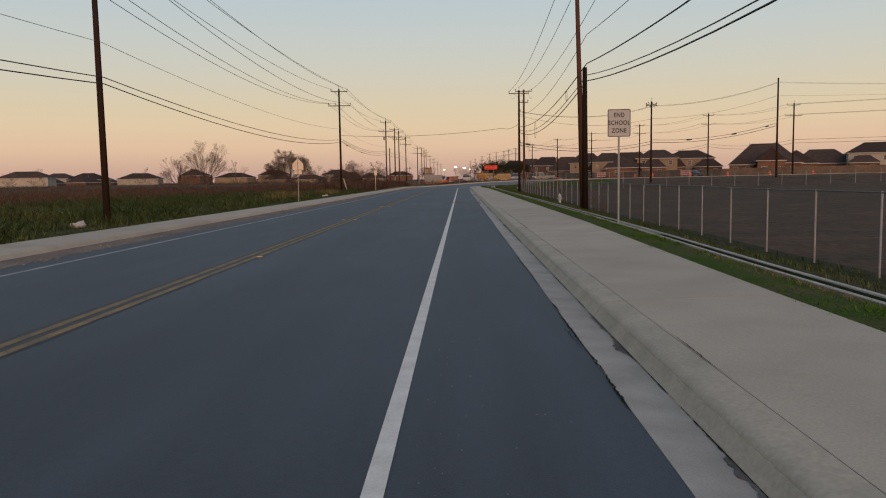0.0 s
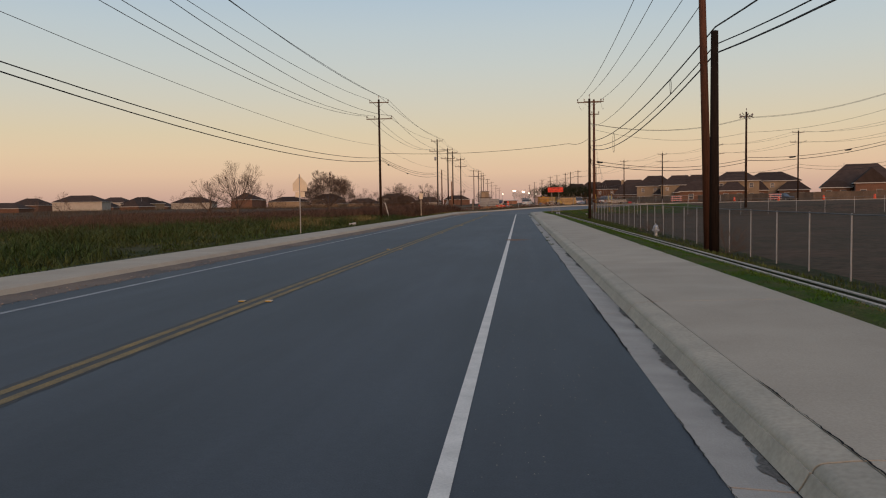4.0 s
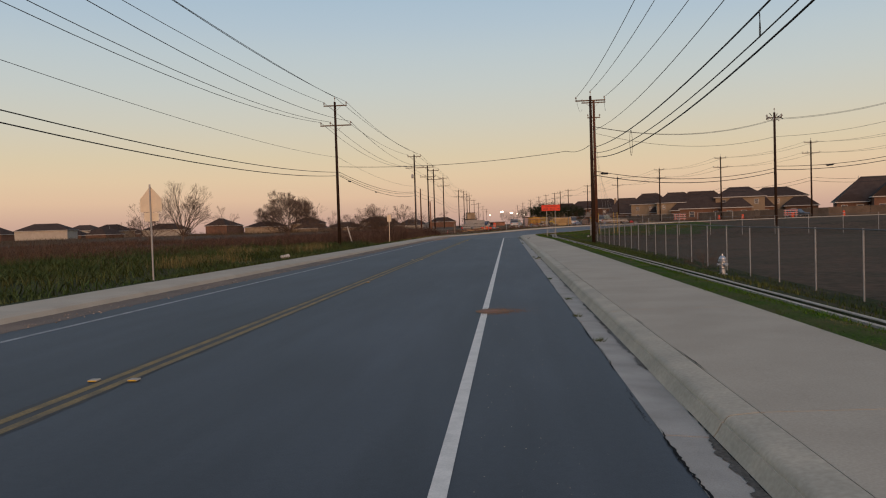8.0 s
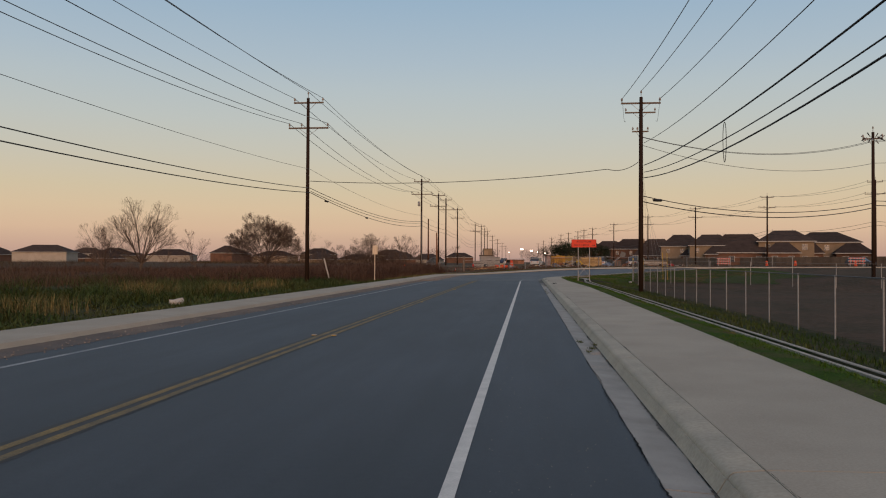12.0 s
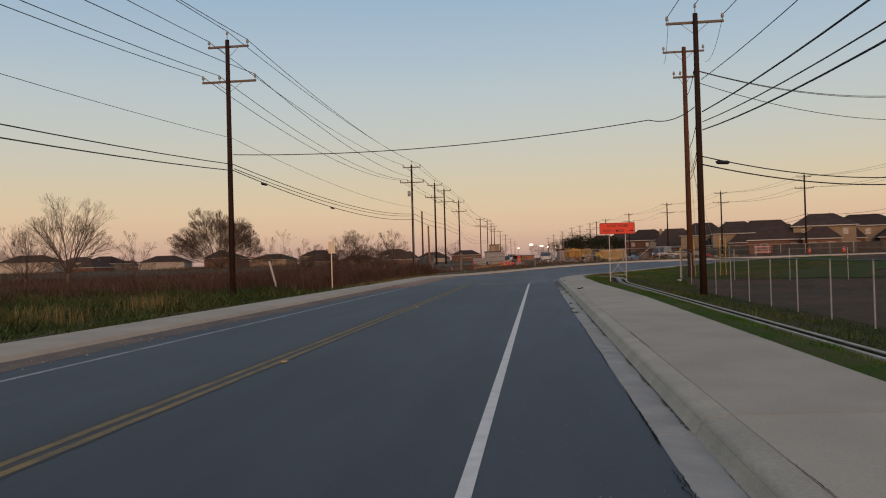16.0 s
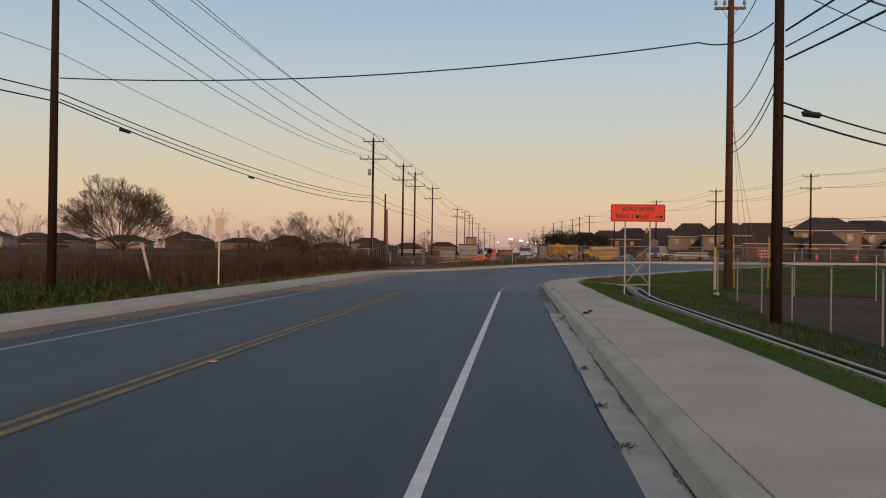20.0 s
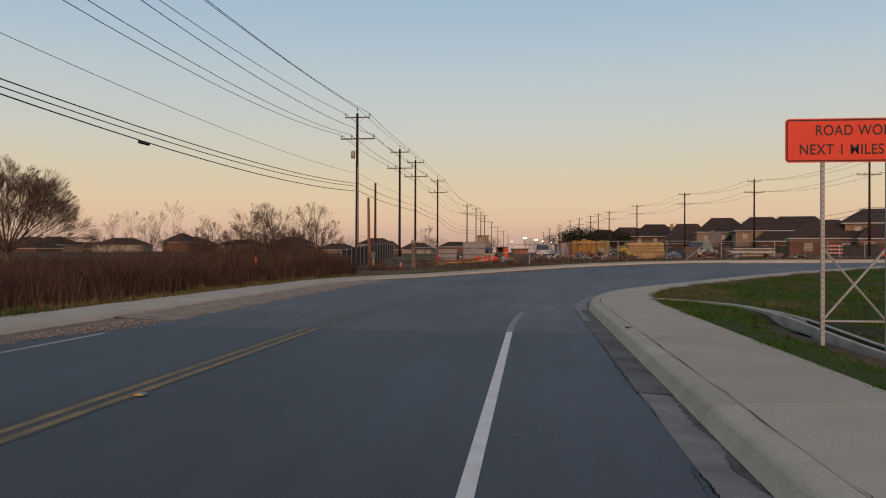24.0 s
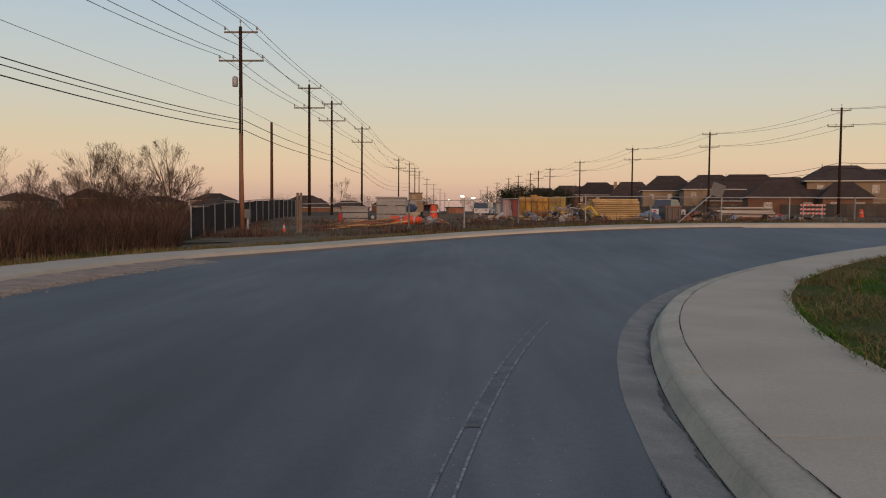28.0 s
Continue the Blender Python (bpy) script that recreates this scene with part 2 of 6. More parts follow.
M_GLASS = mat("window_glass", (0.05, 0.055, 0.065), 0.12, 0.1, 2, 20, 0, spec=0.6)
M_YWOOD = mat("yellow_formwork", (0.40, 0.215, 0.04), 0.8, 0.25, 1.2, 10, 0.2, rand=0.2)
M_LUMBER = mat("sawn_lumber", (0.44, 0.29, 0.13), 0.8, 0.25, 1.5, 12, 0.2, rand=0.25)
M_RUST = mat("rusty_steel", (0.24, 0.11, 0.065), 0.85, 0.3, 2, 20, 0.2, rand=0.3)
M_BOX = mat("grey_precast_concrete", (0.27, 0.255, 0.24), 0.9, 0.15, 0.8, 20, 0.2)
M_PIPE = mat("blue_grey_pipe", (0.13, 0.16, 0.19), 0.6, 0.15, 2, 20, 0)
M_RED = mat("red_paint", (0.4, 0.03, 0.02), 0.6, 0.15, 2, 20, 0)
M_DIRTPATCH = mat("red_dirt", (0.24, 0.12, 0.06), 0.95, 0.3, 8, 60, 0.3, tint=(0.12, 0.085, 0.06))
M_JOINT = mat("joint_grime", (0.045, 0.04, 0.036), 0.95, 0.3, 6, 60, 0.1, spec=0.04)
M_CRACK = mat("crack_tar", (0.018, 0.018, 0.018), 0.9, 0.2, 5, 40, 0.2, spec=0.04)
M_GRAVEL = mat("gravel", (0.22, 0.17, 0.13), 0.95, 0.25, 3, 30, 0.2, island=0.4)
M_SPILL = mat("sandy_spill", (0.32, 0.24, 0.185), 0.95, 0.3, 2.4, 60, 0.3, tint=(0.20, 0.16, 0.13), spec=0.05)
M_CARW = mat("white_car_paint", (0.5, 0.49, 0.47), 0.35, 0.05, 3, 30, 0)
M_CARD = mat("dark_car_paint", (0.05, 0.052, 0.06), 0.35, 0.05, 3, 30, 0)
M_TYRE = mat("rubber", (0.02, 0.02, 0.02), 0.9, 0.1, 3, 30, 0)
M_YPLASTIC = mat("yellow_guard_plastic", (0.5, 0.32, 0.03), 0.5, 0.1, 3, 30, 0)
M_TARP = mat("blue_tarp", (0.04, 0.06, 0.11), 0.6, 0.2, 3, 30, 0)
M_DITCH = mat("ditch_grass", (0.026, 0.037, 0.012), 0.95, 0.45, 0.9, 9, 0.4, tint=(0.06, 0.047, 0.03), spec=0.04)
M_SCREEN = mat("dark_mesh_screen", (0.042, 0.034, 0.03), 0.9, 0.3, 1.0, 20, 0.1, rand=0.2, spec=0.1)
M_FENCE = mat("brown_fence_boards", (0.16, 0.11, 0.075), 0.9, 0.3, 0.6, 8, 0.2, rand=0.15)
M_PALEPOLE = mat("pale_pole_wood", (0.21, 0.10, 0.055), 0.85, 0.2, 4, 30, 0.3, stretch=(6, 6, 0.4))
M_YARD = mat("yard_dirt", (0.15, 0.108, 0.075), 0.95, 0.35, 0.5, 12, 0.3, tint=(0.085, 0.07, 0.042), spec=0.04)
M_WRAP = mat("pale_blue_wrap", (0.17, 0.20, 0.25), 0.5, 0.25, 2, 20, 0.1, rand=0.2)
M_CREAM = mat("cream_boards", (0.46, 0.38, 0.25), 0.8, 0.2, 2, 20, 0.1, rand=0.15)
M_DULLRED = mat("dull_red_sheet", (0.20, 0.05, 0.045), 0.7, 0.25, 1.5, 20, 0.1)
M_PINK = mat("faded_pink_sheet", (0.34, 0.24, 0.23), 0.7, 0.2, 1.5, 20, 0.1)
M_YPALE = mat("weathered_yellow_wood", (0.30, 0.21, 0.06), 0.85, 0.3, 1.2, 10, 0.2, rand=0.2)
M_GUTTER_DARK = mat("dark_gutter_layer", (0.165, 0.154, 0.138), 0.85, 0.3, 1.1, 60, 0.1, tint=(0.085, 0.08, 0.071), spec=0.04)
M_LIGHT = glow("far_lamp_glow", (1.0, 0.85, 0.65), 6.0)


# ---- mesh helpers ----
def part(name, bm, material, parent=None, label="", smooth=False):
    me = bpy.data.meshes.new(name)
    bm.to_mesh(me)
    bm.free()
    for p in me.polygons:
        p.use_smooth = smooth
    me.materials.append(material)
    ob = new(name, me)
    if parent is not None:
        ob.parent = parent
    if label:
        ob["label"] = label
    return ob


def thing(name, x, y, z, turn=0.0, label="", category="", group="", kind=""):
    ob = new(name)
    ob.matrix_basis = pose(x, y, z, 0, 0, turn)
    return tagged(ob, label, category, group, kind)


def box(bm, c, s, rot=None, bevel=0.0):
    m = Matrix.Translation(c) @ (rot.to_4x4() if rot is not None else Matrix.Identity(4)) @ Matrix.Diagonal((*s, 1))
    got = bmesh.ops.create_cube(bm, size=1, matrix=m)
    if bevel:
        es = {e for v in got["verts"] for e in v.link_edges}
        bmesh.ops.bevel(bm, geom=list(es), offset=bevel, segments=1, affect="EDGES")
    return bm


def tube(bm, a, b, r0, r1=None, seg=8, cap=True):
    a, b = Vector(a), Vector(b)
    r1 = r0 if r1 is None else r1
    q = (b - a).to_track_quat("Z", "Y")
    ring = []
    for p, r in ((a, r0), (b, r1)):
        ring.append([bm.verts.new(p + q @ Vector((r * math.cos(TAU * k / seg), r * math.sin(TAU * k / seg), 0))) for k in range(seg)])
    for k in range(seg):
        bm.faces.new((ring[0][k], ring[0][(k + 1) % seg], ring[1][(k + 1) % seg], ring[1][k]))
    if cap:
        bm.faces.new(ring[0][::-1])
        bm.faces.new(ring[1])
    return bm


def lathe(bm, prof, seg=12, c=(0, 0, 0)):
    """A turned shape from (radius, height) pairs, closed at both ends."""
    rings = [[bm.verts.new((c[0] + r * math.cos(TAU * k / seg), c[1] + r * math.sin(TAU * k / seg), c[2] + z)) for k in range(seg)] for r, z in prof]
    for a, b in zip(rings, rings[1:]):
        for k in range(seg):
            bm.faces.new((a[k], a[(k + 1) % seg], b[(k + 1) % seg], b[k]))
    bm.faces.new(rings[0][::-1])
    bm.faces.new(rings[-1])
    return bm


def from_faces(name, verts, faces, material, parent=None, smooth=False):
    me = bpy.data.meshes.new(name)
    me.from_pydata(verts, [], faces)
    me.materials.append(material)
    if smooth:
        for p in me.polygons:
            p.use_smooth = True
    ob = new(name, me)
    if parent is not None:
        ob.parent = parent
    return ob


# ---- the lie of the land ----
def smooth01(t):
    t = min(1.0, max(0.0, t))
    return t * t * (3 - 2 * t)


def rise(x, y):
    """The land climbs beyond the bend and towards the houses."""
    return 0.78 * smooth01((0.55 * x + 0.65 * (y - 130) - 5) / 22) + 0.006 * max(0.0, x - 14)


EDGE_R, BEND_R, RAD_R = 1.45, 122.0, 25.0      # right edge of the asphalt, start and radius of the bend
EDGE_L, BEND_L, RAD_L = -7.78, 134.1, 21.0
FAR_X = 260.0


def right_line(s, d):
    """The point s metres along the right edge of the asphalt and d metres to its right; the pavement narrows at its start and before the bend."""
    if d > 2.2:
        d -= 0.42 * smooth01((s - 98) / 14) + 0.2 * (1 - smooth01((s - 12) / 16))
    if s <= BEND_R:
        return EDGE_R + d, s
    a = (s - BEND_R) / RAD_R
    cx = EDGE_R + RAD_R
    if a < math.pi / 2:
        return cx - (RAD_R - d) * math.cos(a), BEND_R + (RAD_R - d) * math.sin(a)
    return cx + (s - BEND_R - RAD_R * math.pi / 2), BEND_R + RAD_R - d


def left_line(s, d):
    if s <= BEND_L:
        return EDGE_L - d, s
    a = (s - BEND_L) / RAD_L
    cx = EDGE_L + RAD_L
    if a < math.pi / 2:
        return cx - (RAD_L + d) * math.cos(a), BEND_L + (RAD_L + d) * math.sin(a)
    return cx + (s - BEND_L - RAD_L * math.pi / 2), BEND_L + RAD_L + d


S_RIGHT = BEND_R + RAD_R * math.pi / 2
S_LEFT = BEND_L + RAD_L * math.pi / 2


def stations(line, s0, s1):
    bend = BEND_R if line is right_line else BEND_L
    end = S_RIGHT if line is right_line else S_LEFT
    out, s = [s0], s0
    while s < s1 - 1e-6:
        s = min(s1, s + (1.2 if bend - 3 < s < end + 3 else 6.0))
        out.append(s)
    return out


def sweep(name, line, prof, s0, s1, material, parent=None, wobble=0.0, closed=True, smooth=False):
    """A profile of (offset, height) pairs along one edge of the road."""
    verts, faces = [], []
    ss = stations(line, s0, s1)
    if wobble:
        ss = list(np.arange(s0, s1 + 1e-6, 0.12))
    k = len(prof)
    for s in ss:
        for d, z in prof:
            x, y = line(s, d)
            if wobble:
                x += wobble * (noise.noise((x * 0.9, y * 4.3, d * 3)) + 0.6 * noise.noise((0.3, y * 1.1, d)))
            verts.append((x, y, rise(x, y) + z))
    for i in range(len(ss) - 1):
        for j in range(k if closed else k - 1):
            a, b = i * k + j, i * k + (j + 1) % k
            faces.append((a, a + k, b + k, b) if line is right_line else (a, b, b + k, a + k))
    if closed:
        faces += [tuple(range(k)), tuple(range((len(ss) - 1) * k, len(ss) * k))[::-1]]
    return from_faces(name, verts, faces, material, parent, smooth)


def right_dist(x, y):
    """Offset to the right of the asphalt's right edge."""
    if y <= BEND_R:
        return x - EDGE_R
    cx = EDGE_R + RAD_R
    if x < cx:
        return RAD_R - math.hypot(x - cx, y - BEND_R)
    return BEND_R + RAD_R - y


def left_dist(x, y):
    if y <= BEND_L:
        return EDGE_L - x
    cx = EDGE_L + RAD_L
    if x < cx:
        return math.hypot(x - cx, y - BEND_L) - RAD_L
    return y - BEND_L - RAD_L


def land(x, y):
    """Height of the ground sheet."""
    base = rise(x, y)
    dr, dl = right_dist(x, y), left_dist(x, y)
    if dr > 1.9 and dl < 0:
        n = 0.05 * noise.noise((x * 0.25, y * 0.25, 0))
        low = (-0.9 + 0.24 * smooth01((y - 30) / 75)) * (1 - smooth01((y - 114) / 12)) if x < 200 else 0
        z = 0.13 + (low - 0.13) * smooth01((dr - 3.6) / 4.0)
        if y < 120:
            z -= 0.2 * smooth01((dr - 3.1) / 0.3) * (1 - smooth01((dr - 4.1) / 2.5))
        return base + z + (n if dr > 4.5 else 0)
    if dl > 1.2:
        n = 0.07 * noise.noise((x * 0.2, y * 0.2, 3))
        low = -0.4 * (1 - smooth01((y - 128) / 18))
        return base + 0.1 + (low - 0.1) * smooth01((dl - 1.4) / 5) + (n if dl > 2 else 0)
    return base - 0.3


def axis(stops):
    out = []
    for (a, b, step) in stops:
        out += list(np.arange(a, b, step))
    return out + [stops[-1][1]]


gx = axis([(-2400, -300, 300), (-300, -60, 20), (-60, -20, 4), (-20, -7.5, 0.6), (-7.5, 1.5, 3), (1.5, 12, 0.3), (12, 30, 1.0), (30, 80, 5), (80, 300, 20), (300, 2400, 300)])
gy = axis([(-300, -40, 40), (-40, 110, 2.5), (110, 165, 0.7), (165, 220, 3), (220, 500, 20), (500, 3000, 250)])
verts = [(x, y, land(x, y)) for y in gy for x in gx]
nx = len(gx)
faces = [(j * nx + i, j * nx + i + 1, (j + 1) * nx + i + 1, (j + 1) * nx + i) for j in range(len(gy) - 1) for i in range(nx - 1)]
ground = from_faces("ground", verts, faces, M_SOIL, smooth=True)
tagged(ground, "brown and weedy level field with a sloping ditch bank", "ground", kind="structure")

# road
cross = [0.0, 0.25, 0.5, 0.75, 1.0]
pairs = [(y, y) for y in sorted(list(np.arange(-40, 122.1, 3.0)) + [117.3])]
for f in np.linspace(0, 1, 34)[1:]:
    pairs.append((BEND_R + f * (S_RIGHT - BEND_R), BEND_R + f * (S_LEFT - BEND_R)))
for f in np.linspace(0, 1, 10)[1:]:
    pairs.append((S_RIGHT + f * (FAR_X - EDGE_R - RAD_R), S_LEFT + f * (FAR_X - EDGE_L - RAD_L)))
verts, faces = [], []
for sr, sl in pairs:
    (xr, yr), (xl, yl) = right_line(sr, 0), left_line(sl, 0)
    for f in cross:
        x, y = xr + (xl - xr) * f, yr + (yl - yr) * f
        verts.append((x, y, rise(x, y)))
k = len(cross)
for i in range(len(pairs) - 1):
    for j in range(k - 1):
        a = i * k + j
        faces.append((a, a + k, a + k + 1, a + 1)[::-1])
road = from_faces("road", verts, faces, M_ASPHALT, smooth=True)
road.data.materials.append(M_OLDASPHALT)
for p in road.data.polygons:
    p.material_index = 1 if p.center.y > 117.3 else 0
tagged(road, "dark grey asphalt road that bends to one side", "road", kind="structure")


# ---- road edges ----
S0, S1 = -30.0, S_RIGHT + 60
kerb_right = thing("kerb_right", 0, 0, 0, 0, "pale concrete kerb and gutter beside the asphalt", "kerb", kind="structure")
gut_prof = [(-0.02, 0.004), (0.31, -0.018), (0.31, -0.2), (-0.02, -0.2)]
kerb_prof = [(0.62, -0.2), (0.31, -0.2), (0.31, -0.016)] + [(0.335, 0.02), (0.37, 0.085)] + [(0.455 - 0.075 * math.cos(a * math.pi / 24), 0.075 + 0.06 * math.sin(a * math.pi / 24)) for a in range(1, 12)] + [(0.47, 0.137), (0.56, 0.146), (0.62, 0.15)]
cuts = [-30.0]
while cuts[-1] < S1:
    cuts.append(cuts[-1] + (3.05 if 100 < cuts[-1] < 165 else 6.1))
for a, b in zip(cuts, cuts[1:]):
    sweep("gutter_slab", right_line, gut_prof, a + 0.01, b - 0.01, M_GUTTER_B if a > 106 else M_GUTTER, kerb_right)
    sweep("kerb_stone", right_line, kerb_prof, a + 0.01, b - 0.01, M_CONC_R, kerb_right)
pavement = thing("pavement", 0, 0, 0, 0, "broad beige concrete pavement of cast slabs", "pavement", kind="structure")
walk_prof = [(0.628, -0.1), (0.628, 0.149), (0.65, 0.152), (2.43, 0.182), (2.43, -0.1)]
cuts = [-30.0]
while cuts[-1] < S1:
    cuts.append(cuts[-1] + (1.83 if 112 < cuts[-1] < 165 else 6.1))
for a, b in zip(cuts, cuts[1:]):
    sweep("slab", right_line, walk_prof, a + 0.007, b - 0.007, M_CONC, pavement)
    sweep("joint", right_line, [(0.64, 0.145), (2.42, 0.175)], b - 0.007, b + 0.007, M_JOINT, pavement, closed=False)
# dark joint bed below the slabs and dirt in the gutter's low line
tagged(sweep("joint_bed", right_line, [(-0.01, -0.03), (0.3, -0.04), (0.34, -0.03), (0.44, 0.11), (0.63, 0.135), (2.40, 0.165), (2.40, -0.15), (0.0, -0.15)], S0, S1, M_CRACK), "dark earth below the pavement joints", "joint bed", kind="structure")


def ragged(name, line, s0, s1, centre, wide, material, label, category, seed, gap=2.0, run=(2, 9), side=0.0, step=0.04, z=0.0075, rough=0.018):
    """A broken, ragged streak along the road's edge. side 1: its right edge stays straight."""
    rng = random.Random(seed)
    verts, faces = [], []
    s = s0
    while s < s1:
        length = rng.uniform(*run)
        n = int(length / step)
        w0 = rng.uniform(*wide)
        for i in range(n):
            q = s + i * step
            fade = min(1.0, i / 8, (n - 1 - i) / 8)
            w = w0 * fade * max(0.12, 0.55 + 0.9 * noise.noise((seed, q * 1.3, 1)) + 0.35 * noise.noise((seed, q * 7, 2)))
            c = centre + 0.03 * noise.noise((4.0, q * 0.7, seed)) * (1 - side) + rng.uniform(-rough, rough)
            d0, d1 = (centre - 2 * w + rng.uniform(-rough, rough), centre) if side else (c - w, c + w)
            b = len(verts)
            for d in (d0, d1):
                x, y = line(q, d)
                verts.append((x, y, rise(x, y) + z - (max(0.0, d) * 0.07)))
            if i:
                faces.append((b - 2, b - 1, b + 1, b))
        s += length + rng.uniform(0.1, gap)
    return tagged(from_faces(name, verts, faces, material), label, category, kind="stuff")


ragged("asphalt_crack", right_line, 4, 122, -0.025, (0.004, 0.013), M_CRACK, "ragged crack between asphalt and gutter", "crack", 3, rough=0.011)
ragged("asphalt_crack", right_line, 4, 122, -0.06, (0.003, 0.008), M_CRACK, "hairline crack beside the gutter", "crack", 4, 9.0, (0.4, 1.6))
ragged("gutter_dirt", right_line, 4, 128, 0.318, (0.012, 0.055), M_DIRT, "dark dirt along the low line of the gutter", "dirt", 5, 3.0, (1.5, 7), 1.0, z=0.009)
ragged("gutter_dirt", right_line, 4, 128, 0.31, (0.002, 0.007), M_CRACK, "black line at the kerb's foot", "dirt", 6, 2.0, (3, 9), 1.0, z=0.0105, rough=0.004)
ragged("joint_dirt", right_line, 104, 136, 0.625, (0.004, 0.008), M_CRACK, "dark dirt in the joint behind the kerb of the bend", "dirt", 17, 0.6, (2, 6), z=0.202, rough=0.004)
ragged("joint_dirt", right_line, 4, 104, 0.625, (0.003, 0.01), M_CRACK, "dark dirt in the joint behind the kerb", "dirt", 7, 6.0, (0.6, 3), z=0.202, rough=0.006)

kerb_left = thing("kerb_left", 0, 0, 0, 0, "sandy worn concrete kerb and narrow path", "kerb", kind="structure")
cuts = [-30.0]
while cuts[-1] < S_LEFT + 60:
    cuts.append(cuts[-1] + 6.1)
for a, b in zip(cuts, cuts[1:]):
    sweep("kerb_stone", left_line, [(0.0, -0.2), (0.0, 0.006), (0.32, 0.0), (0.36, 0.03), (0.42, 0.12), (0.55, 0.15), (1.66, 0.17), (1.66, -0.2)], a + 0.005, b - 0.005, M_CONC, kerb_left)
tagged(sweep("sand_drift", left_line, [(-0.3, 0.004), (0.1, 0.012), (0.36, 0.035)], S0, S_LEFT, M_SAND, wobble=0.06, closed=False), "reddish sand drifted along the gutter", "sand", kind="stuff")

# road paint
def stripe(name, line, d, w, s0, s1, material, label, z=0.005, wob=0.0):
    return tagged(sweep(name, line, [(d - w / 2, z), (d + w / 2, z)], s0, s1, material, closed=False, wobble=wob), label, "road marking", kind="structure")


stripe("edge_line", right_line, -EDGE_R - 0.005, 0.105, S0, 117.2, M_WHITE, "solid white edge line")
def bent_stripe(name, off, w, y0, y1, material, label):
    """A stripe of the edge line where it swings into the bend on a wide curve of its own."""
    verts, faces = [], []
    ys = list(np.arange(y0, y1 + 1e-6, 0.3))
    for y in ys:
        x = 0.0103 * max(0.0, y - 117.4) ** 2 + off
        verts += [(x - w / 2, y, rise(x, y) + 0.005), (x + w / 2, y, rise(x, y) + 0.005)]
    faces = [(2 * i, 2 * i + 1, 2 * i + 3, 2 * i + 2) for i in range(len(ys) - 1)]
    return tagged(from_faces(name, verts, faces, material), label, "road marking", kind="structure")


bent_stripe("worn_edge_line", 0, 0.105, 117.25, 121.6, M_OLDWHITE, "worn white edge line at the bend")
bent_stripe("faded_edge_line", 0, 0.1, 124.3, 126.4, M_FADED, "faded trace of a white edge line")
for o in (-0.06, 0.06):
    bent_stripe("ghost_line", o, 0.018, 117.3, 129.3, M_GHOST, "faint scraped traces of an edge line")
for o in (-0.1, 0.1):
    stripe("centre_line", right_line, -EDGE_R - 3.58 + o, 0.1, S0, 117.3, M_YELLOW, "double yellow centre line", wob=0.006)
    stripe("worn_centre_line", right_line, -EDGE_R - 3.58 + o, 0.13, 117.35, 121.5, M_OLDYELLOW, "worn double yellow centre line")
stripe("centre_stain", right_line, -EDGE_R - 3.6, 0.42, S0, 117.2, M_STAIN, "brownish stain round the centre line", z=0.0025, wob=0.03)
stripe("far_edge_line", left_line, -0.95, 0.11, S0, 116.0, M_FARWHITE, "thin white edge line of the far lane")

# ---- poles and lines ----
def insulator(bm, x, y, z, h=0.34, r=0.085):
    lathe(bm, [(0.015, 0), (0.02, h * 0.3), (r, h * 0.36), (r * 0.8, h * 0.55), (r, h * 0.6), (r * 0.7, h * 0.8), (r * 0.75, h * 0.85), (0.02, h)], 8, (x, y, z))


def utility_pole(x, y, z0, ztop, arms=((0.3, 1.1),), turn=0.0, r=0.17, material=None, pin=True, lean=0.0, label="", equipment=False, name="utility_pole", far=False):
    """arms: (distance below the top, half length); they stand square to turn."""
    p = thing(name, x, y, z0, turn, label or "dark wooden utility pole with crossarms", "utility pole", "utility poles")
    h = ztop - z0
    dx = math.tan(radians(lean)) * h
    bm = bmesh.new()
    tube(bm, (0, 0, -0.5), (dx, 0, h), r, r * 0.68, 6 if far else 14)
    part("shaft", bm, material or M_POLE, p, smooth=True)
    for n, (down, half) in enumerate(arms):
        z = h - down
        bm = bmesh.new()
        box(bm, (dx * z / h, r * 0.85, z), (2 * half, 0.1, 0.12), bevel=0 if far else 0.01)
        arm = part("crossarm", bm, M_ARM, p)
        spots = (-half + 0.06, half - 0.06) if n == 0 else (-half + 0.06, -half * 0.35, half - 0.06)
        for sx in spots:
            bm2 = bmesh.new()
            insulator(bm2, dx * z / h + sx, r * 0.85, z + 0.06)
            part("insulator", bm2, M_INS, arm, smooth=True)
        if not far:
            for s in (-1, 1):
                bm = bmesh.new()
                tube(bm, (dx * z / h + s * half * 0.5, r * 0.85 + 0.06, z), (dx * (z - 0.6) / h, r * 0.95, z - 0.6), 0.015, seg=5)
                part("brace", bm, M_GALV, arm)
    if pin:
        bm = bmesh.new()
        tube(bm, (dx, 0, h - 0.2), (dx, 0, h + 0.25), 0.025, seg=6)
        insulator(bm, dx, 0, h + 0.2, 0.3, 0.07)
        part("top_pin", bm, M_INS, p, smooth=True)
    if equipment:
        bm = bmesh.new()
        lathe(bm, [(0.16, 0), (0.2, 0.05), (0.2, 0.62), (0.14, 0.7), (0.05, 0.74)], 12, (-0.4, 0, h - 4.2))
        part("transformer", bm, M_GALV, p, "grey can transformer", smooth=True)
        bm = bmesh.new()
        tube(bm, (0.08, -r, 0), (0.08, -r, h - 5), 0.03, seg=6)
        part("conduit", bm, M_GALV, p)
    return p


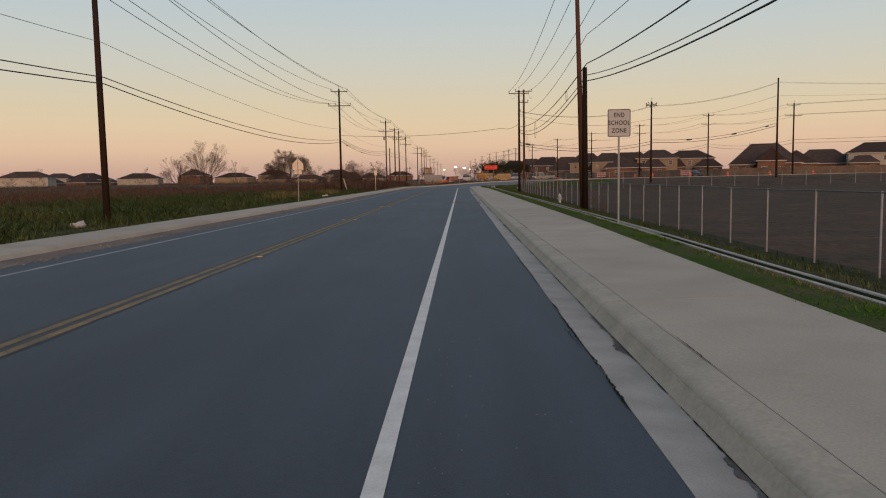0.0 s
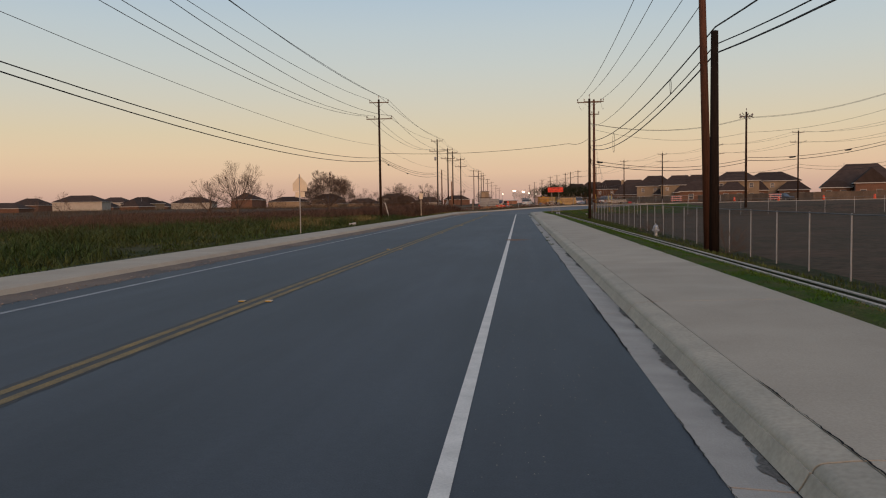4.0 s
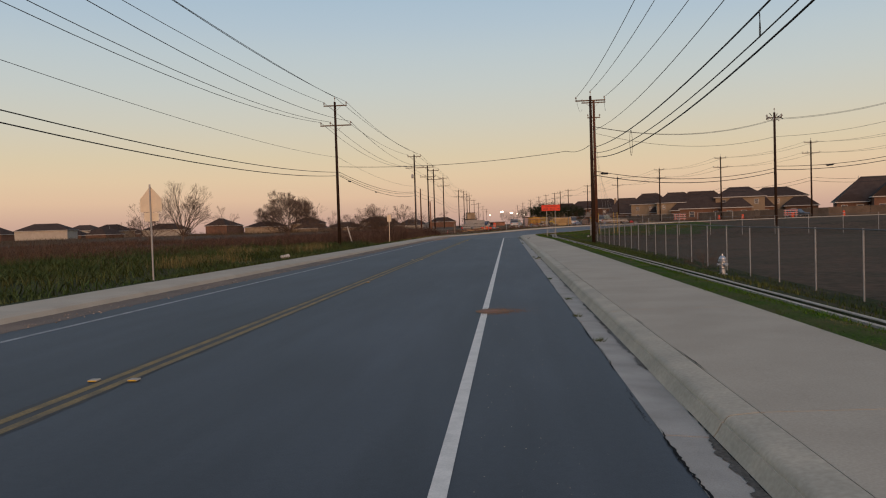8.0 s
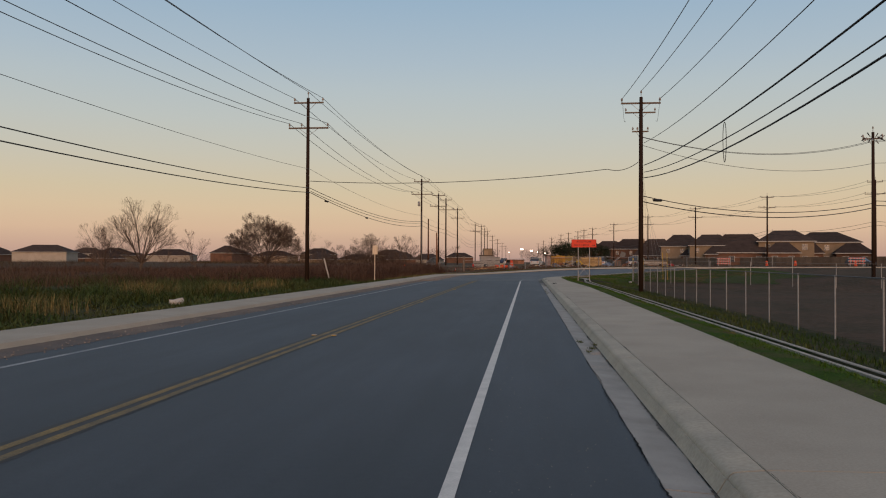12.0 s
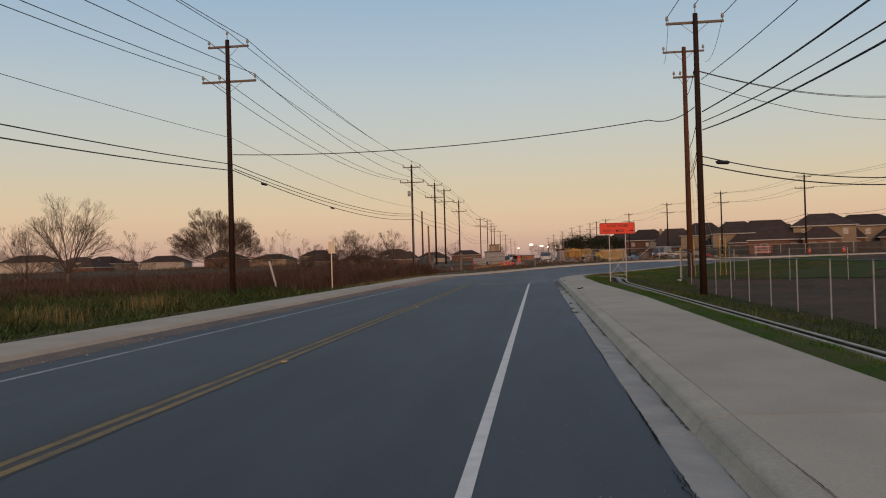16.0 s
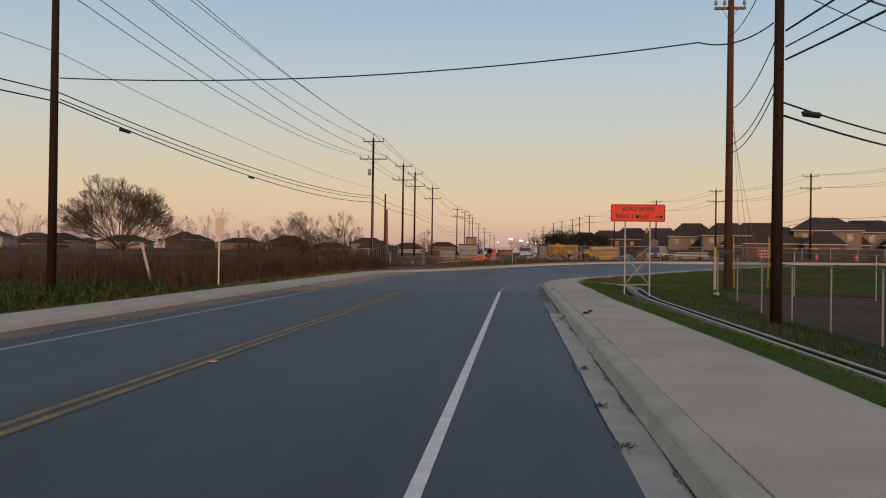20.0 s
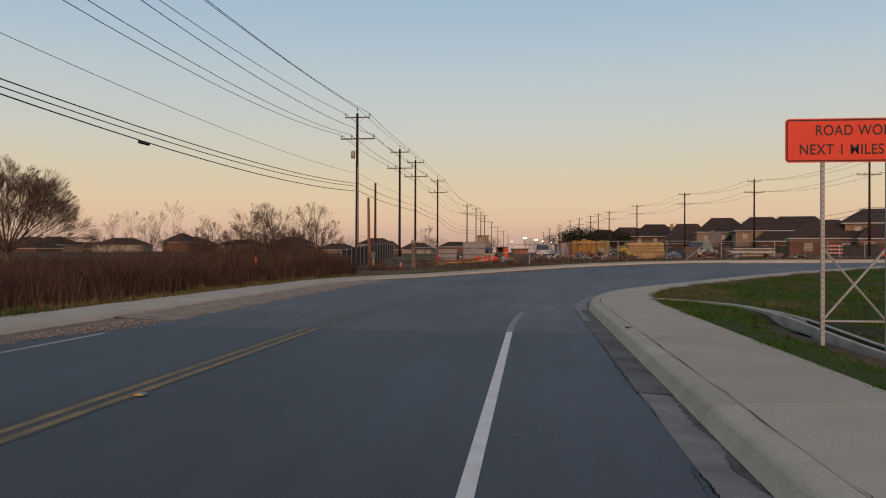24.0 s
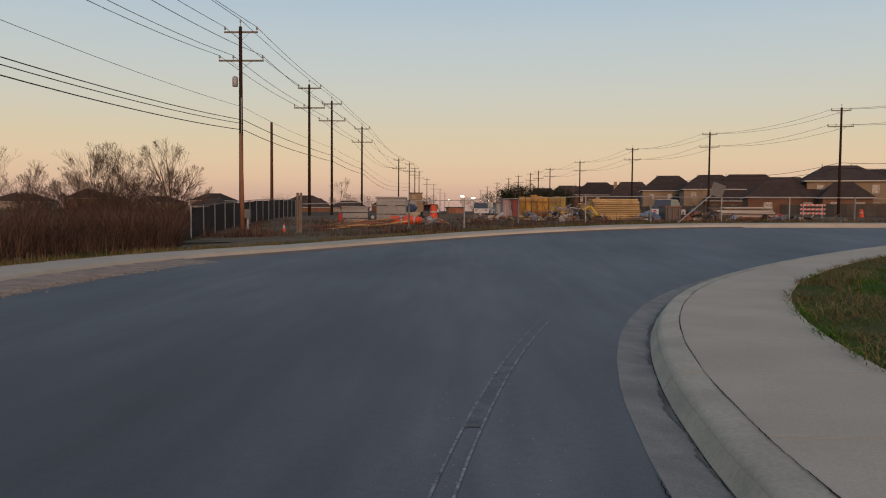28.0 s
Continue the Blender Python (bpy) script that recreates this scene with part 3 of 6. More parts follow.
def span(a, b, sag, r=0.013, material=None, name="line_wire", label="thin power line wire slung between poles", n=18):
    a, b = Vector(a), Vector(b)
    bm = bmesh.new()
    pts = [a.lerp(b, i / n) - Vector((0, 0, sag * 4 * (i / n) * (1 - i / n))) for i in range(n + 1)]
    rings = []
    for i, p in enumerate(pts):
        q = (pts[min(n, i + 1)] - pts[max(0, i - 1)]).to_track_quat("Z", "Y")
        rings.append([bm.verts.new(p + q @ Vector((r * math.cos(TAU * k / 5), r * math.sin(TAU * k / 5), 0))) for k in range(5)])
    for u, v in zip(rings, rings[1:]):
        for k in range(5):
            bm.faces.new((u[k], u[(k + 1) % 5], v[(k + 1) % 5], v[k]))
    return tagged(part(name, bm, material or M_WIRE, None, smooth=True), label, "cable", "overhead lines")


LX = -16.5
left_poles = [(LX, -32.0, -0.4, 13.4), (LX + 0.1, 41.0, -0.5, 13.45), (LX - 0.15, 114.9, -0.4, 14.35), (-15.75, 173.8, -0.2, 14.3), (-15.9, 198.0, 0.1, 14.2), (-15.9, 211.0, 0.1, 14.4),
              (-15.9, 237.0, 0.3, 14.2), (-15.8, 298.0, 0.3, 13.5), (-15.8, 330.0, 0.3, 14.5), (-15.8, 352.0, 0.3, 14.5), (-15.8, 372.0, 0.3, 14.5), (-15.8, 420.0, 0.3, 14), (-15.8, 480.0, 0.3, 14), (-15.8, 560.0, 0.3, 14), (-15.8, 650.0, 0.3, 14)]
ARMS = ((0.35, 1.2), (2.35, 1.6))
for n, (x, y, z0, zt) in enumerate(left_poles):
    utility_pole(x, y, z0, zt, ARMS if n > 2 or n == 2 else ARMS, equipment=n == 3, lean=-0.2 if n == 1 else 0, far=n > 6)
THIN = [7.9, 8.0, 8.73, 8.65]            # heights of the thin wire and the telephone cables on the first four poles
UPPER, LOWER = [6.3, 6.4, 7.25, 7.75], [6.0, 6.1, 6.9, 7.05]
for n, ((x0, y0, _, t0), (x1, y1, _, t1)) in enumerate(list(zip(left_poles, left_poles[1:]))[:9]):
    slack = min(1.0, ((y1 - y0) / 66) ** 2)
    for dx, down, sag in ((0, -0.5, 0.75), (-1.14, 0.0, 1.1), (1.14, 0.0, 1.1), (-1.54, 2.0, 1.65), (-0.56, 2.0, 1.65), (1.54, 2.0, 1.65)):
        span((x0 + dx, y0, t0 - down), (x1 + dx, y1, t1 - down), sag * slack, 0.019)
    for heights, below, sag, r, m in ((THIN, 5.6, 0.9, 0.012, M_WIRE), (UPPER, 6.5, 1.05, 0.024, M_CABLE), (LOWER, 7.2, 1.18, 0.026, M_CABLE)):
        z0, z1 = (heights[k] if k < 4 else t - below for k, t in ((n, t0), (n + 1, t1)))
        if m is M_CABLE:
            span((x0 + 0.2, y0, z0), (x1 + 0.2, y1, z1), sag * slack, r, m, "telephone_cable", "thick black telephone cable slung between poles")
        else:
            span((x0 + 0.2, y0, z0), (x1 + 0.2, y1, z1), sag * slack, r)
# a slack third cable beyond the crossing, and splice cases on the lowest one
span((LX + 0.1, 114.9, 7.0), (-15.6, 173.8, 7.5), 0.85, 0.022, M_CABLE, "telephone_cable", "thick black telephone cable slung between poles")
third = [(LX + 0.05, 114.9, 6.9), (-15.55, 173.8, 7.05)]
for f in (0.08, 0.34):
    p = Vector(third[0]).lerp(Vector(third[1]), f) - Vector((0, 0, 4 * 1.18 * 0.796 * f * (1 - f) + 0.06))
    bm = bmesh.new()
    box(bm, p, (0.16, 0.8, 0.14), bevel=0.03)
    tagged(part("splice_case", bm, M_CABLE), "black splice case hanging on a telephone cable", "cable box", "splice cases")
# road crossing cable
span((LX + 0.05, 114.9, 7.8), (6.3, 112.9, 8.3), 0.5, 0.024, M_CABLE, "crossing_cable", "black cable strung across the road")
span((6.3, 112.9, 8.3), (8.45, 112.4, 8.75), 0.3, 0.024, M_CABLE, "crossing_cable", "slack end of a black cable at a pole")

right_poles = [(7.7, -20.0, -0.5, 13.4), (8.08, 53.2, -0.65, 13.4), (8.62, 112.4, -0.5, 13.4)]
for n, (x, y, z0, zt) in enumerate(right_poles):
    utility_pole(x, y, z0, zt, ((0.4, 1.4),), material=M_POLE if n == 2 else M_POLE_R, r=0.18, lean=-1.7 if n == 1 else 0)
utility_pole(8.0, 52.0, -0.7, 7.95, (), lean=-0.2, r=0.2, pin=False, label="cut-off dark pole stub beside a taller pole", material=M_POLE_D, name="pole_stub")
utility_pole(10.25, 124.0, -0.4, 14.8, ((0.25, 1.3), (1.9, 0.7)), material=M_POLE_R, r=0.19, pin=False, label="reddish wooden utility pole at the field corner")
attach = [(8.3, 7.7, 7.4), (8.35, 7.65, 7.3), (8.5, 8.0, 7.6)]
sags = [(1.3, 1.9, 1.8), (1.06, 1.28, 1.33)]
for n, ((x0, y0, _, t0), (x1, y1, _, t1)) in enumerate(zip(right_poles, right_poles[1:])):
    for dx, down in ((0, -0.45), (-1.35, 0.1), (1.35, 0.1)):
        span((x0 + dx, y0, t0 - down), (x1 + dx, y1, t1 - down), 1.1, 0.02)
    span((x0 + 0.2, y0, t0 - 3.3), (x1 + 0.2, y1, t1 - 3.3), 1.2, 0.018)
    for q, r in enumerate((0.032, 0.024, 0.032)):
        span((x0 + 0.2, y0, attach[n][q]), (x1 + 0.2, y1, attach[n + 1][q]), sags[n][q], r, M_CABLE, "telephone_cable", "thick black telephone cable slung between poles")


def slack_loop(x, y, z, h, w):
    c = []
    for i in range(17):
        a = TAU * i / 16
        c.append(Vector((x + 0.1 * math.sin(a), y + w * math.sin(a) * (0.5 + 0.5 * math.sin(a / 2)), z - h * (0.5 - 0.5 * math.cos(a)))))
    bm = bmesh.new()
    for a, b in zip(c, c[1:]):
        tube(bm, a, b, 0.014, seg=5, cap=False)
    return tagged(part("slack_loop", bm, M_CABLE), "hanging loop of slack black cable", "cable", "overhead lines")


slack_loop(8.55, 88.7, 7.3, 1.65, 0.16)
slack_loop(8.3, 62.4, 7.7, 0.75, 0.4)
# stays and jumper wires round the corner poles
for dz, dx in ((12.0, 1.6), (11.0, 2.2), (9.0, 2.8), (8.0, 3.4)):
    span((10.25, 124.0, dz), (10.25 + dx, 128.8 + dx * 0.4, land(11, 127) + 0.1), 0.0, 0.008, M_GALV, "guy_wire", "thin steel guy wire staying a pole", n=2)
for h0, h1 in ((8.5, 8.2), (7.2, 6.6), (6.9, 6.2), (11.3, 11.6)):
    span((8.62, 112.4, h0), (10.25, 124.0, h1), 0.5, 0.018, M_CABLE, "jumper_cable", "slack black cable joining two poles")
for dx in (-1.3, 1.3):
    span((8.62 + dx, 112.4, 13.1), (10.25 + dx, 124.0, 13.8), 0.6, 0.012, M_WIRE, "jumper_wire", "slack wire joining two crossarms")

for a, b, sag, f, l in (((8.7, 112.4, 6.3), (30.6, 126.9, 6.8), 1.0, 0.055, 0.7), ((30.6, 126.9, 7.0), (48.6, 123.7, 9.1), 0.8, 0.3, 0.6), ((30.6, 126.9, 7.0), (48.6, 123.7, 9.1), 0.8, 0.66, 0.6), ((30.6, 126.9, 7.0), (48.6, 123.7, 9.1), 0.8, 0.92, 0.35)):
    a, b = Vector(a), Vector(b)
    p = a.lerp(b, f) - Vector((0, 0, sag * 4 * f * (1 - f) + 0.08))
    bm = bmesh.new()
    tube(bm, (-l / 2, 0, 0), (l / 2, 0, 0), 0.1, seg=8)
    tube(bm, (-l / 2 - 0.12, 0, 0.04), (-l / 2, 0, 0), 0.03, 0.09, seg=6)
    tube(bm, (l / 2, 0, 0), (l / 2 + 0.12, 0, 0.04), 0.09, 0.03, seg=6)
    bm.transform(Matrix.Translation(p) @ (b - a).to_track_quat("X", "Z").to_matrix().to_4x4())
    tagged(part("splice_case", bm, M_CABLE), "black splice case hanging on a telephone cable", "cable box", "splice cases")

# lines beside the other road, towards the houses
side_poles = [(30.1, 125.8, 0.2, 12.85), (48.6, 123.7, 0.2, 15.8)]
for n, (x, y, z0, zt) in enumerate(side_poles):
    p = utility_pole(x, y, z0, zt, ((0.55, 0.8),) if n == 0 else (), turn=-12, r=0.17, pin=n == 0)
    if n == 0:
        for i in range(14):
            a = TAU * i / 14
            bm = bmesh.new()
            q = Vector((math.cos(a) * 0.45, math.sin(a) * 0.45, zt - z0 - 0.55 + 0.12 * math.sin(i * 2.3)))
            tube(bm, q, q + Vector((math.cos(a) * 0.45, math.sin(a) * 0.45, 0.28 if i % 2 else -0.22)), 0.035, 0.05, 6)
            part("strain_insulator", bm, M_INS if i % 3 else M_CABLE, p)
for down, r in ((5.6, 0.03), (6.0, 0.035)):
    span((8.7, 112.4, 13.5 - down - 1.6), (30.6, 126.9, 12.4 - down), 1.0, r, M_CABLE, "telephone_cable", "thick black telephone cable slung between poles")
    span((30.6, 126.9, 12.6 - down), (48.6, 123.7, 14.7 - down), 0.8, r, M_CABLE, "telephone_cable", "thick black telephone cable slung between poles")
for down in (0.2, 0.3, 2.2):
    span((8.7, 112.4, 10.6 - down * 0.3), (30.6, 126.9, 12.5 - down), 1.2, 0.018)
    span((30.6, 126.9, 12.5 - down), (48.6, 123.7, 15.4 - down), 0.8, 0.018)
    span((48.6, 123.7, 15.4 - down), (110.0, 100.0, 15.0), 1.5, 0.012)
east_poles = [(70.4, 169.1, 17.6), (63.9, 204.4, 18.5), (51.9, 228.0, 17.6), (43.3, 258.2, 17.2), (35.9, 287.6, 16.8), (30.7, 330.0, 16.6), (26.2, 364.0, 16.6), (22.5, 395.0, 16.6), (17.0, 437.0, 16.6), (14.0, 486.0, 16.6), (10.9, 547.0, 16.6), (8.5, 620.0, 16.6), (24.0, 380.0, 16.6), (19.5, 415.0, 16.6)]
east_poles = [(x, y, 1.5 + (zt - 1.5) * 0.905) for x, y, zt in east_poles]
for n, (x, y, zt) in enumerate(east_poles):
    utility_pole(x, y, land(x, y), zt, ((0.4, 1.3), (2.6, 1.7)), turn=-8, r=0.2, far=y > 300)
run = [(150.0, 120.0, 18.5)] + east_poles[:8]
for (x0, y0, t0), (x1, y1, t1) in zip(run, run[1:]):
    for dx, down in ((-1.2, 0.2), (1.2, 0.2), (-1.6, 2.4), (1.6, 2.4)):
        span((x0 + dx, y0, t0 - down), (x1 + dx, y1, t1 - down), 0.9, 0.022, n=10)
    for down in (7.6, 8.3):
        span((x0, y0, t0 - down), (x1, y1, t1 - down), 0.9, 0.03, M_CABLE, "telephone_cable", "black telephone cable slung beside the houses", n=10)


# ---- chain-link fences ----
def chain_fence(name, pts, height, step, label, wire=0.0015, cell=0.07, rail=True, post_r=0.025, metal=None):
    f = thing(name, *pts[0][:2], land(*pts[0][:2]), 0, label, "fence", "fences")
    inv = f.matrix_basis.inverted()
    wires_v, wires_f = [], []
    for (x0, y0), (x1, y1) in zip(pts, pts[1:]):
        run = math.hypot(x1 - x0, y1 - y0)
        n = max(1, round(run / step))
        ux, uy = (x1 - x0) / run, (y1 - y0) / run
        tops = []
        for i in range(n + 1):
            x, y = x0 + ux * run * i / n, y0 + uy * run * i / n
            g = land(x, y)
            tops.append(Vector((x, y, g + height)))
            bm = bmesh.new()
            tube(bm, inv @ Vector((x, y, g - 0.2)), inv @ Vector((x, y, g + height + 0.03)), post_r * (1.5 if i in (0, n) else 1), seg=7)
            part("post", bm, M_GALV, f)
        if rail:
            for a, b in zip(tops, tops[1:]):
                bm = bmesh.new()
                tube(bm, inv @ a, inv @ b, 0.021, seg=6)
                part("top_rail", bm, metal or M_RAIL, f)
        k = int((run + height) / cell)
        for sgn in (1, -1):
            for i in range(k):
                s = i * cell - (height if sgn > 0 else 0)
                a, b = s, s + sgn * height
                if sgn < 0:
                    a, b = s, s - height
                u0, u1 = a, b
                lo, hi = min(u0, u1), max(u0, u1)
                if hi <= 0 or lo >= run:
                    continue
                def at(t):
                    u = u0 + (u1 - u0) * t
                    return u
                ts = sorted({0.0, 1.0} | {(lim - u0) / (u1 - u0) for lim in (0.0, run) if 0 < (lim - u0) / (u1 - u0) < 1})
                ts = [t for t in ts if -1e-6 <= at(t) <= run + 1e-6]
                if len(ts) < 2:
                    continue
                ends = []
                for t in (ts[0], ts[-1]):
                    u = at(t)
                    x, y = x0 + ux * u, y0 + uy * u
                    ends.append(inv @ Vector((x, y, land(x, y) + 0.04 + (height - 0.05) * t)))
                a, b = ends
                base = len(wires_v)
                w = wire
                nrm = Vector((uy, -ux, 0)) * w
                up = Vector((ux, uy, 0)) * w * 1.4
                for e in ends:
                    wires_v += [e + up, e + nrm, e - up]
                wires_f += [(base, base + 1, base + 4, base + 3), (base + 1, base + 2, base + 5, base + 4), (base + 2, base, base + 3, base + 5)]
    from_faces("chain_link", wires_v, wires_f, M_MESHWIRE, f)
    return f


chain_fence("chain_link_fence", [(9.42, -12.12), (9.42, 122.52)], 1.87, 3.06, "grey chain-link fence along a brown field")
chain_fence("chain_link_fence", [(9.42, 122.52), (60.0, 109.2)], 1.87, 3.0, "grey chain-link fence across a brown field", cell=0.1)
chain_fence("chain_link_fence", [(-12.4, 154.6), (-15.2, 190.0)], 1.5, 2.2, "grey chain-link fence beside brush", cell=0.12)
chain_fence("yard_fence", [(-7.75, 156.5), (-2.5, 157.5), (3.0, 158.5), (10.0, 160.0), (22.0, 163.0), (38.0, 170.0)], 1.45, 3.6, "chain-link fence round a building yard", cell=0.12, post_r=0.034, metal=M_GALV)
# dark wind screen tied to the fence beside the brush
ws = thing("fence_screen", 0, 0, 0, 0, "dark mesh screen sheets tied to a chain-link fence", "fence screen")
for i in range(16):
    f0, f1 = i / 16, (i + 1) / 16
    a, b = Vector((-12.4, 154.6)).lerp(Vector((-15.2, 190.0)), f0), Vector((-12.4, 154.6)).lerp(Vector((-15.2, 190.0)), f1)
    verts = [(p.x + o, p.y, land(p.x, p.y) + z) for o in (-0.065, -0.05) for p, z in ((a.lerp(b, 0.02), 0.05), (a.lerp(b, 0.98), 0.05), (a.lerp(b, 0.98), 1.44), (a.lerp(b, 0.5), 1.40), (a.lerp(b, 0.02), 1.44))]
    from_faces("screen_sheet", verts, [(0, 1, 2, 3, 4), (9, 8, 7, 6, 5)] + [(k, (k + 1) % 5, 5 + (k + 1) % 5, 5 + k) for k in range(5)], M_SCREEN, ws)


# ---- signs, hydrant and posts ----
def text_mesh(body, size, parent, material, loc, name="lettering"):
    c = bpy.data.curves.new(name, "FONT")
    c.body, c.size, c.align_x, c.align_y = body, size, "CENTER", "CENTER"
    c.extrude = 0.0012
    c.offset = size * (0.018 if size < 0.19 else 0.010)
    c.space_character = 1.08
    o = bpy.data.objects.new(name, c)
    scene.collection.objects.link(o)
    me = bpy.data.meshes.new_from_object(o)
    bpy.data.objects.remove(o)
    me.materials.append(material)
    ob = new(name, me)
    ob.matrix_basis = pose(*loc, 90, 0, 0) @ Matrix.Diagonal((0.84, 1, 1, 1))
    ob.parent = parent
    return ob


def plate(bm, w, h, r=0.04, depth=0.004, y=0.0, z=0.0):
    pts = []
    for cx, cz, a0 in ((w / 2 - r, h / 2 - r, 0), (-w / 2 + r, h / 2 - r, 90), (-w / 2 + r, -h / 2 + r, 180), (w / 2 - r, -h / 2 + r, 270)):
        for a in range(0, 91, 30):
            pts.append((cx + r * math.cos(radians(a0 + a)), cz + r * math.sin(radians(a0 + a))))
    f = [bm.verts.new((x, y - depth / 2, z + q)) for x, q in pts]
    b = [bm.verts.new((x, y + depth / 2, z + q)) for x, q in pts]
    bm.faces.new(f)
    bm.faces.new(b[::-1])
    for i in range(len(pts)):
        j = (i + 1) % len(pts)
        bm.faces.new((f[j], f[i], b[i], b[j]))
    return bm


def frame_ring(bm, w, h, t, y, z, r=0.04):
    """A thin border line laid on a plate."""
    def loop(w, h, r):
        out = []
        for cx, cz, a0 in ((w / 2 - r, h / 2 - r, 0), (-w / 2 + r, h / 2 - r, 90), (-w / 2 + r, -h / 2 + r, 180), (w / 2 - r, -h / 2 + r, 270)):
            for a in range(0, 91, 30):
                out.append(bm.verts.new((cx + r * math.cos(radians(a0 + a)), y, z + cz + r * math.sin(radians(a0 + a)))))
        return out
    o, i = loop(w, h, r), loop(w - 2 * t, h - 2 * t, max(0.01, r - t))
    for k in range(len(o)):
        j = (k + 1) % len(o)
        bm.faces.new((o[k], o[j], i[j], i[k]))
    return bm


z0 = land(4.63, 26.2)
sz = thing("school_zone_sign", 4.86, 26.65, z0, -1, "white rectangular road sign on a thin steel post in the verge", "road sign")
bm = bmesh.new()
tube(bm, (0, 0.03, -0.3), (0.0, 0.03, 3.1), 0.027, seg=8)
part("post", bm, M_GALV, sz)
bm = plate(bmesh.new(), 0.64, 0.77, 0.04, 0.005, 0, 2.80)
face = part("sign_face", bm, M_SIGNW, sz)
part("border", frame_ring(bmesh.new(), 0.62, 0.75, 0.016, -0.0045, 2.80), M_BLACK, face)
for body, dz in (("END", 0.215), ("SCHOOL", 0.0), ("ZONE", -0.215)):
    text_mesh(body, 0.17, face, M_BLACK, (0, -0.005, 2.80 + dz))

z0 = land(4.6, 114.4)
rw = thing("road_work_sign", 4.75, 114.7, z0, 0, "orange road work sign on two braced perforated steel posts", "road sign")
for sx in (-0.42, 0.42):
    bm = bmesh.new()
    box(bm, (sx, 0.03, 1.45), (0.045, 0.045, 3.3))
    post = part("post", bm, M_GALV, rw)
    # black squares on the solid post paint the shade inside its punched holes
    bm = bmesh.new()
    for i in range(30):
        box(bm, (sx, 0.0065, 0.15 + i * 0.08), (0.014, 0.003, 0.014))
    part("dark_hole_marks", bm, M_BLACK, post)
for a, b in (((-0.42, 0.05, 0.35), (0.42, 0.05, 1.35)), ((0.42, 0.05, 0.35), (-0.42, 0.05, 1.35)), ((-0.42, 0.05, 0.35), (0.42, 0.05, 0.35))):
    bm = bmesh.new()
    tube(bm, a, b, 0.017, seg=5)
    part("brace", bm, M_GALV, rw)
face = part("sign_face", plate(bmesh.new(), 1.84, 0.6, 0.05, 0.01, 0, 2.82), M_ORANGE, rw)
part("border", frame_ring(bmesh.new(), 1.81, 0.57, 0.018, -0.0065, 2.82), M_BLACK, face)
text_mesh("ROAD WORK", 0.2, face, M_BLACK, (0.02, -0.0065, 2.95))
text_mesh("NEXT 1 MILES", 0.2, face, M_BLACK, (-0.19, -0.0065, 2.69))
bm = bmesh.new()
box(bm, (0.69, -0.0065, 2.69), (0.2, 0.002, 0.035))
v = [bm.verts.new((x, -0.0075, z)) for x, z in ((0.75, 2.76), (0.86, 2.69), (0.75, 2.62))]
bm.faces.new(v[::-1])
part("arrow", bm, M_BLACK, face)

z0 = land(-12.1, 64.1)
st = thing("crossing_sign_back", -12.1, 64.1, z0, -12, "back of a five-sided sign and plate on a steel post", "road sign")
bm = bmesh.new()
tube(bm, (0, -0.03, -0.3), (0, -0.03, 3.5), 0.03, seg=8)
part("post", bm, M_GALV, st)
bm = bmesh.new()
shape = ((-0.45, 2.53), (0.45, 2.53), (0.45, 2.98), (0.0, 3.43), (-0.45, 2.98))
fr = [bm.verts.new((x, -0.003, z)) for x, z in shape]
bk = [bm.verts.new((x, 0.003, z)) for x, z in shape]
bm.faces.new(fr)
bm.faces.new(bk[::-1])
for i in range(5):
    bm.faces.new((fr[(i + 1) % 5], fr[i], bk[i], bk[(i + 1) % 5]))
part("sign_back", bm, M_SIGNBACK, st)
bm = plate(bmesh.new(), 0.6, 0.31, 0.03, 0.005, 0.004, 2.35)
part("small_plate", bm, M_SIGNBACK, st)

z0 = land(-12.3, 120.2)
ys = thing("sign_back", -12.3, 120.2, z0, -20, "back of a tall rectangular sign on a steel post", "road sign")
bm = bmesh.new()
tube(bm, (0, -0.03, -0.3), (0, -0.03, 3.1), 0.032, seg=8)
part("post", bm, M_SIGNBACK, ys)
part("plate", plate(bmesh.new(), 0.5, 0.75, 0.04, 0.005, 0, 2.72), M_SIGNBACK, ys)

lp = thing("leaning_post", -17.1, 123.8, land(-17.1, 123.8), 0, "leaning pale square post in weeds", "post")
bm = bmesh.new()
box(bm, (0, 0, 1.0), (0.13, 0.05, 2.5), bevel=0.01)
bmesh.ops.rotate(bm, verts=bm.verts, cent=(0, 0, 0), matrix=Matrix.Rotation(radians(-15), 3, "Y"))
part("post_body", bm, M_TRIM, lp)

z0 = land(8.45, 67.6)
hy = thing("fire_hydrant", 8.45, 67.6, z0, 20, "silver painted fire hydrant standing in grass", "hydrant")
part("barrel", lathe(bmesh.new(), [(0.17, -0.05), (0.17, 0.05), (0.165, 0.08), (0.11, 0.085), (0.105, 0.26), (0.125, 0.3), (0.125, 0.5), (0.115, 0.52)], 16), M_HYD, hy)
part("flange", lathe(bmesh.new(), [(0.16, 0.52), (0.17, 0.53), (0.17, 0.57), (0.16, 0.58)], 16), M_HYD, hy)
for k in range(8):
    bm = bmesh.new()
    tube(bm, (0.145 * math.cos(TAU * k / 8), 0.145 * math.sin(TAU * k / 8), 0.5), (0.145 * math.cos(TAU * k / 8), 0.145 * math.sin(TAU * k / 8), 0.6), 0.013, seg=6)
    part("bolt", bm, M_HYD, hy)
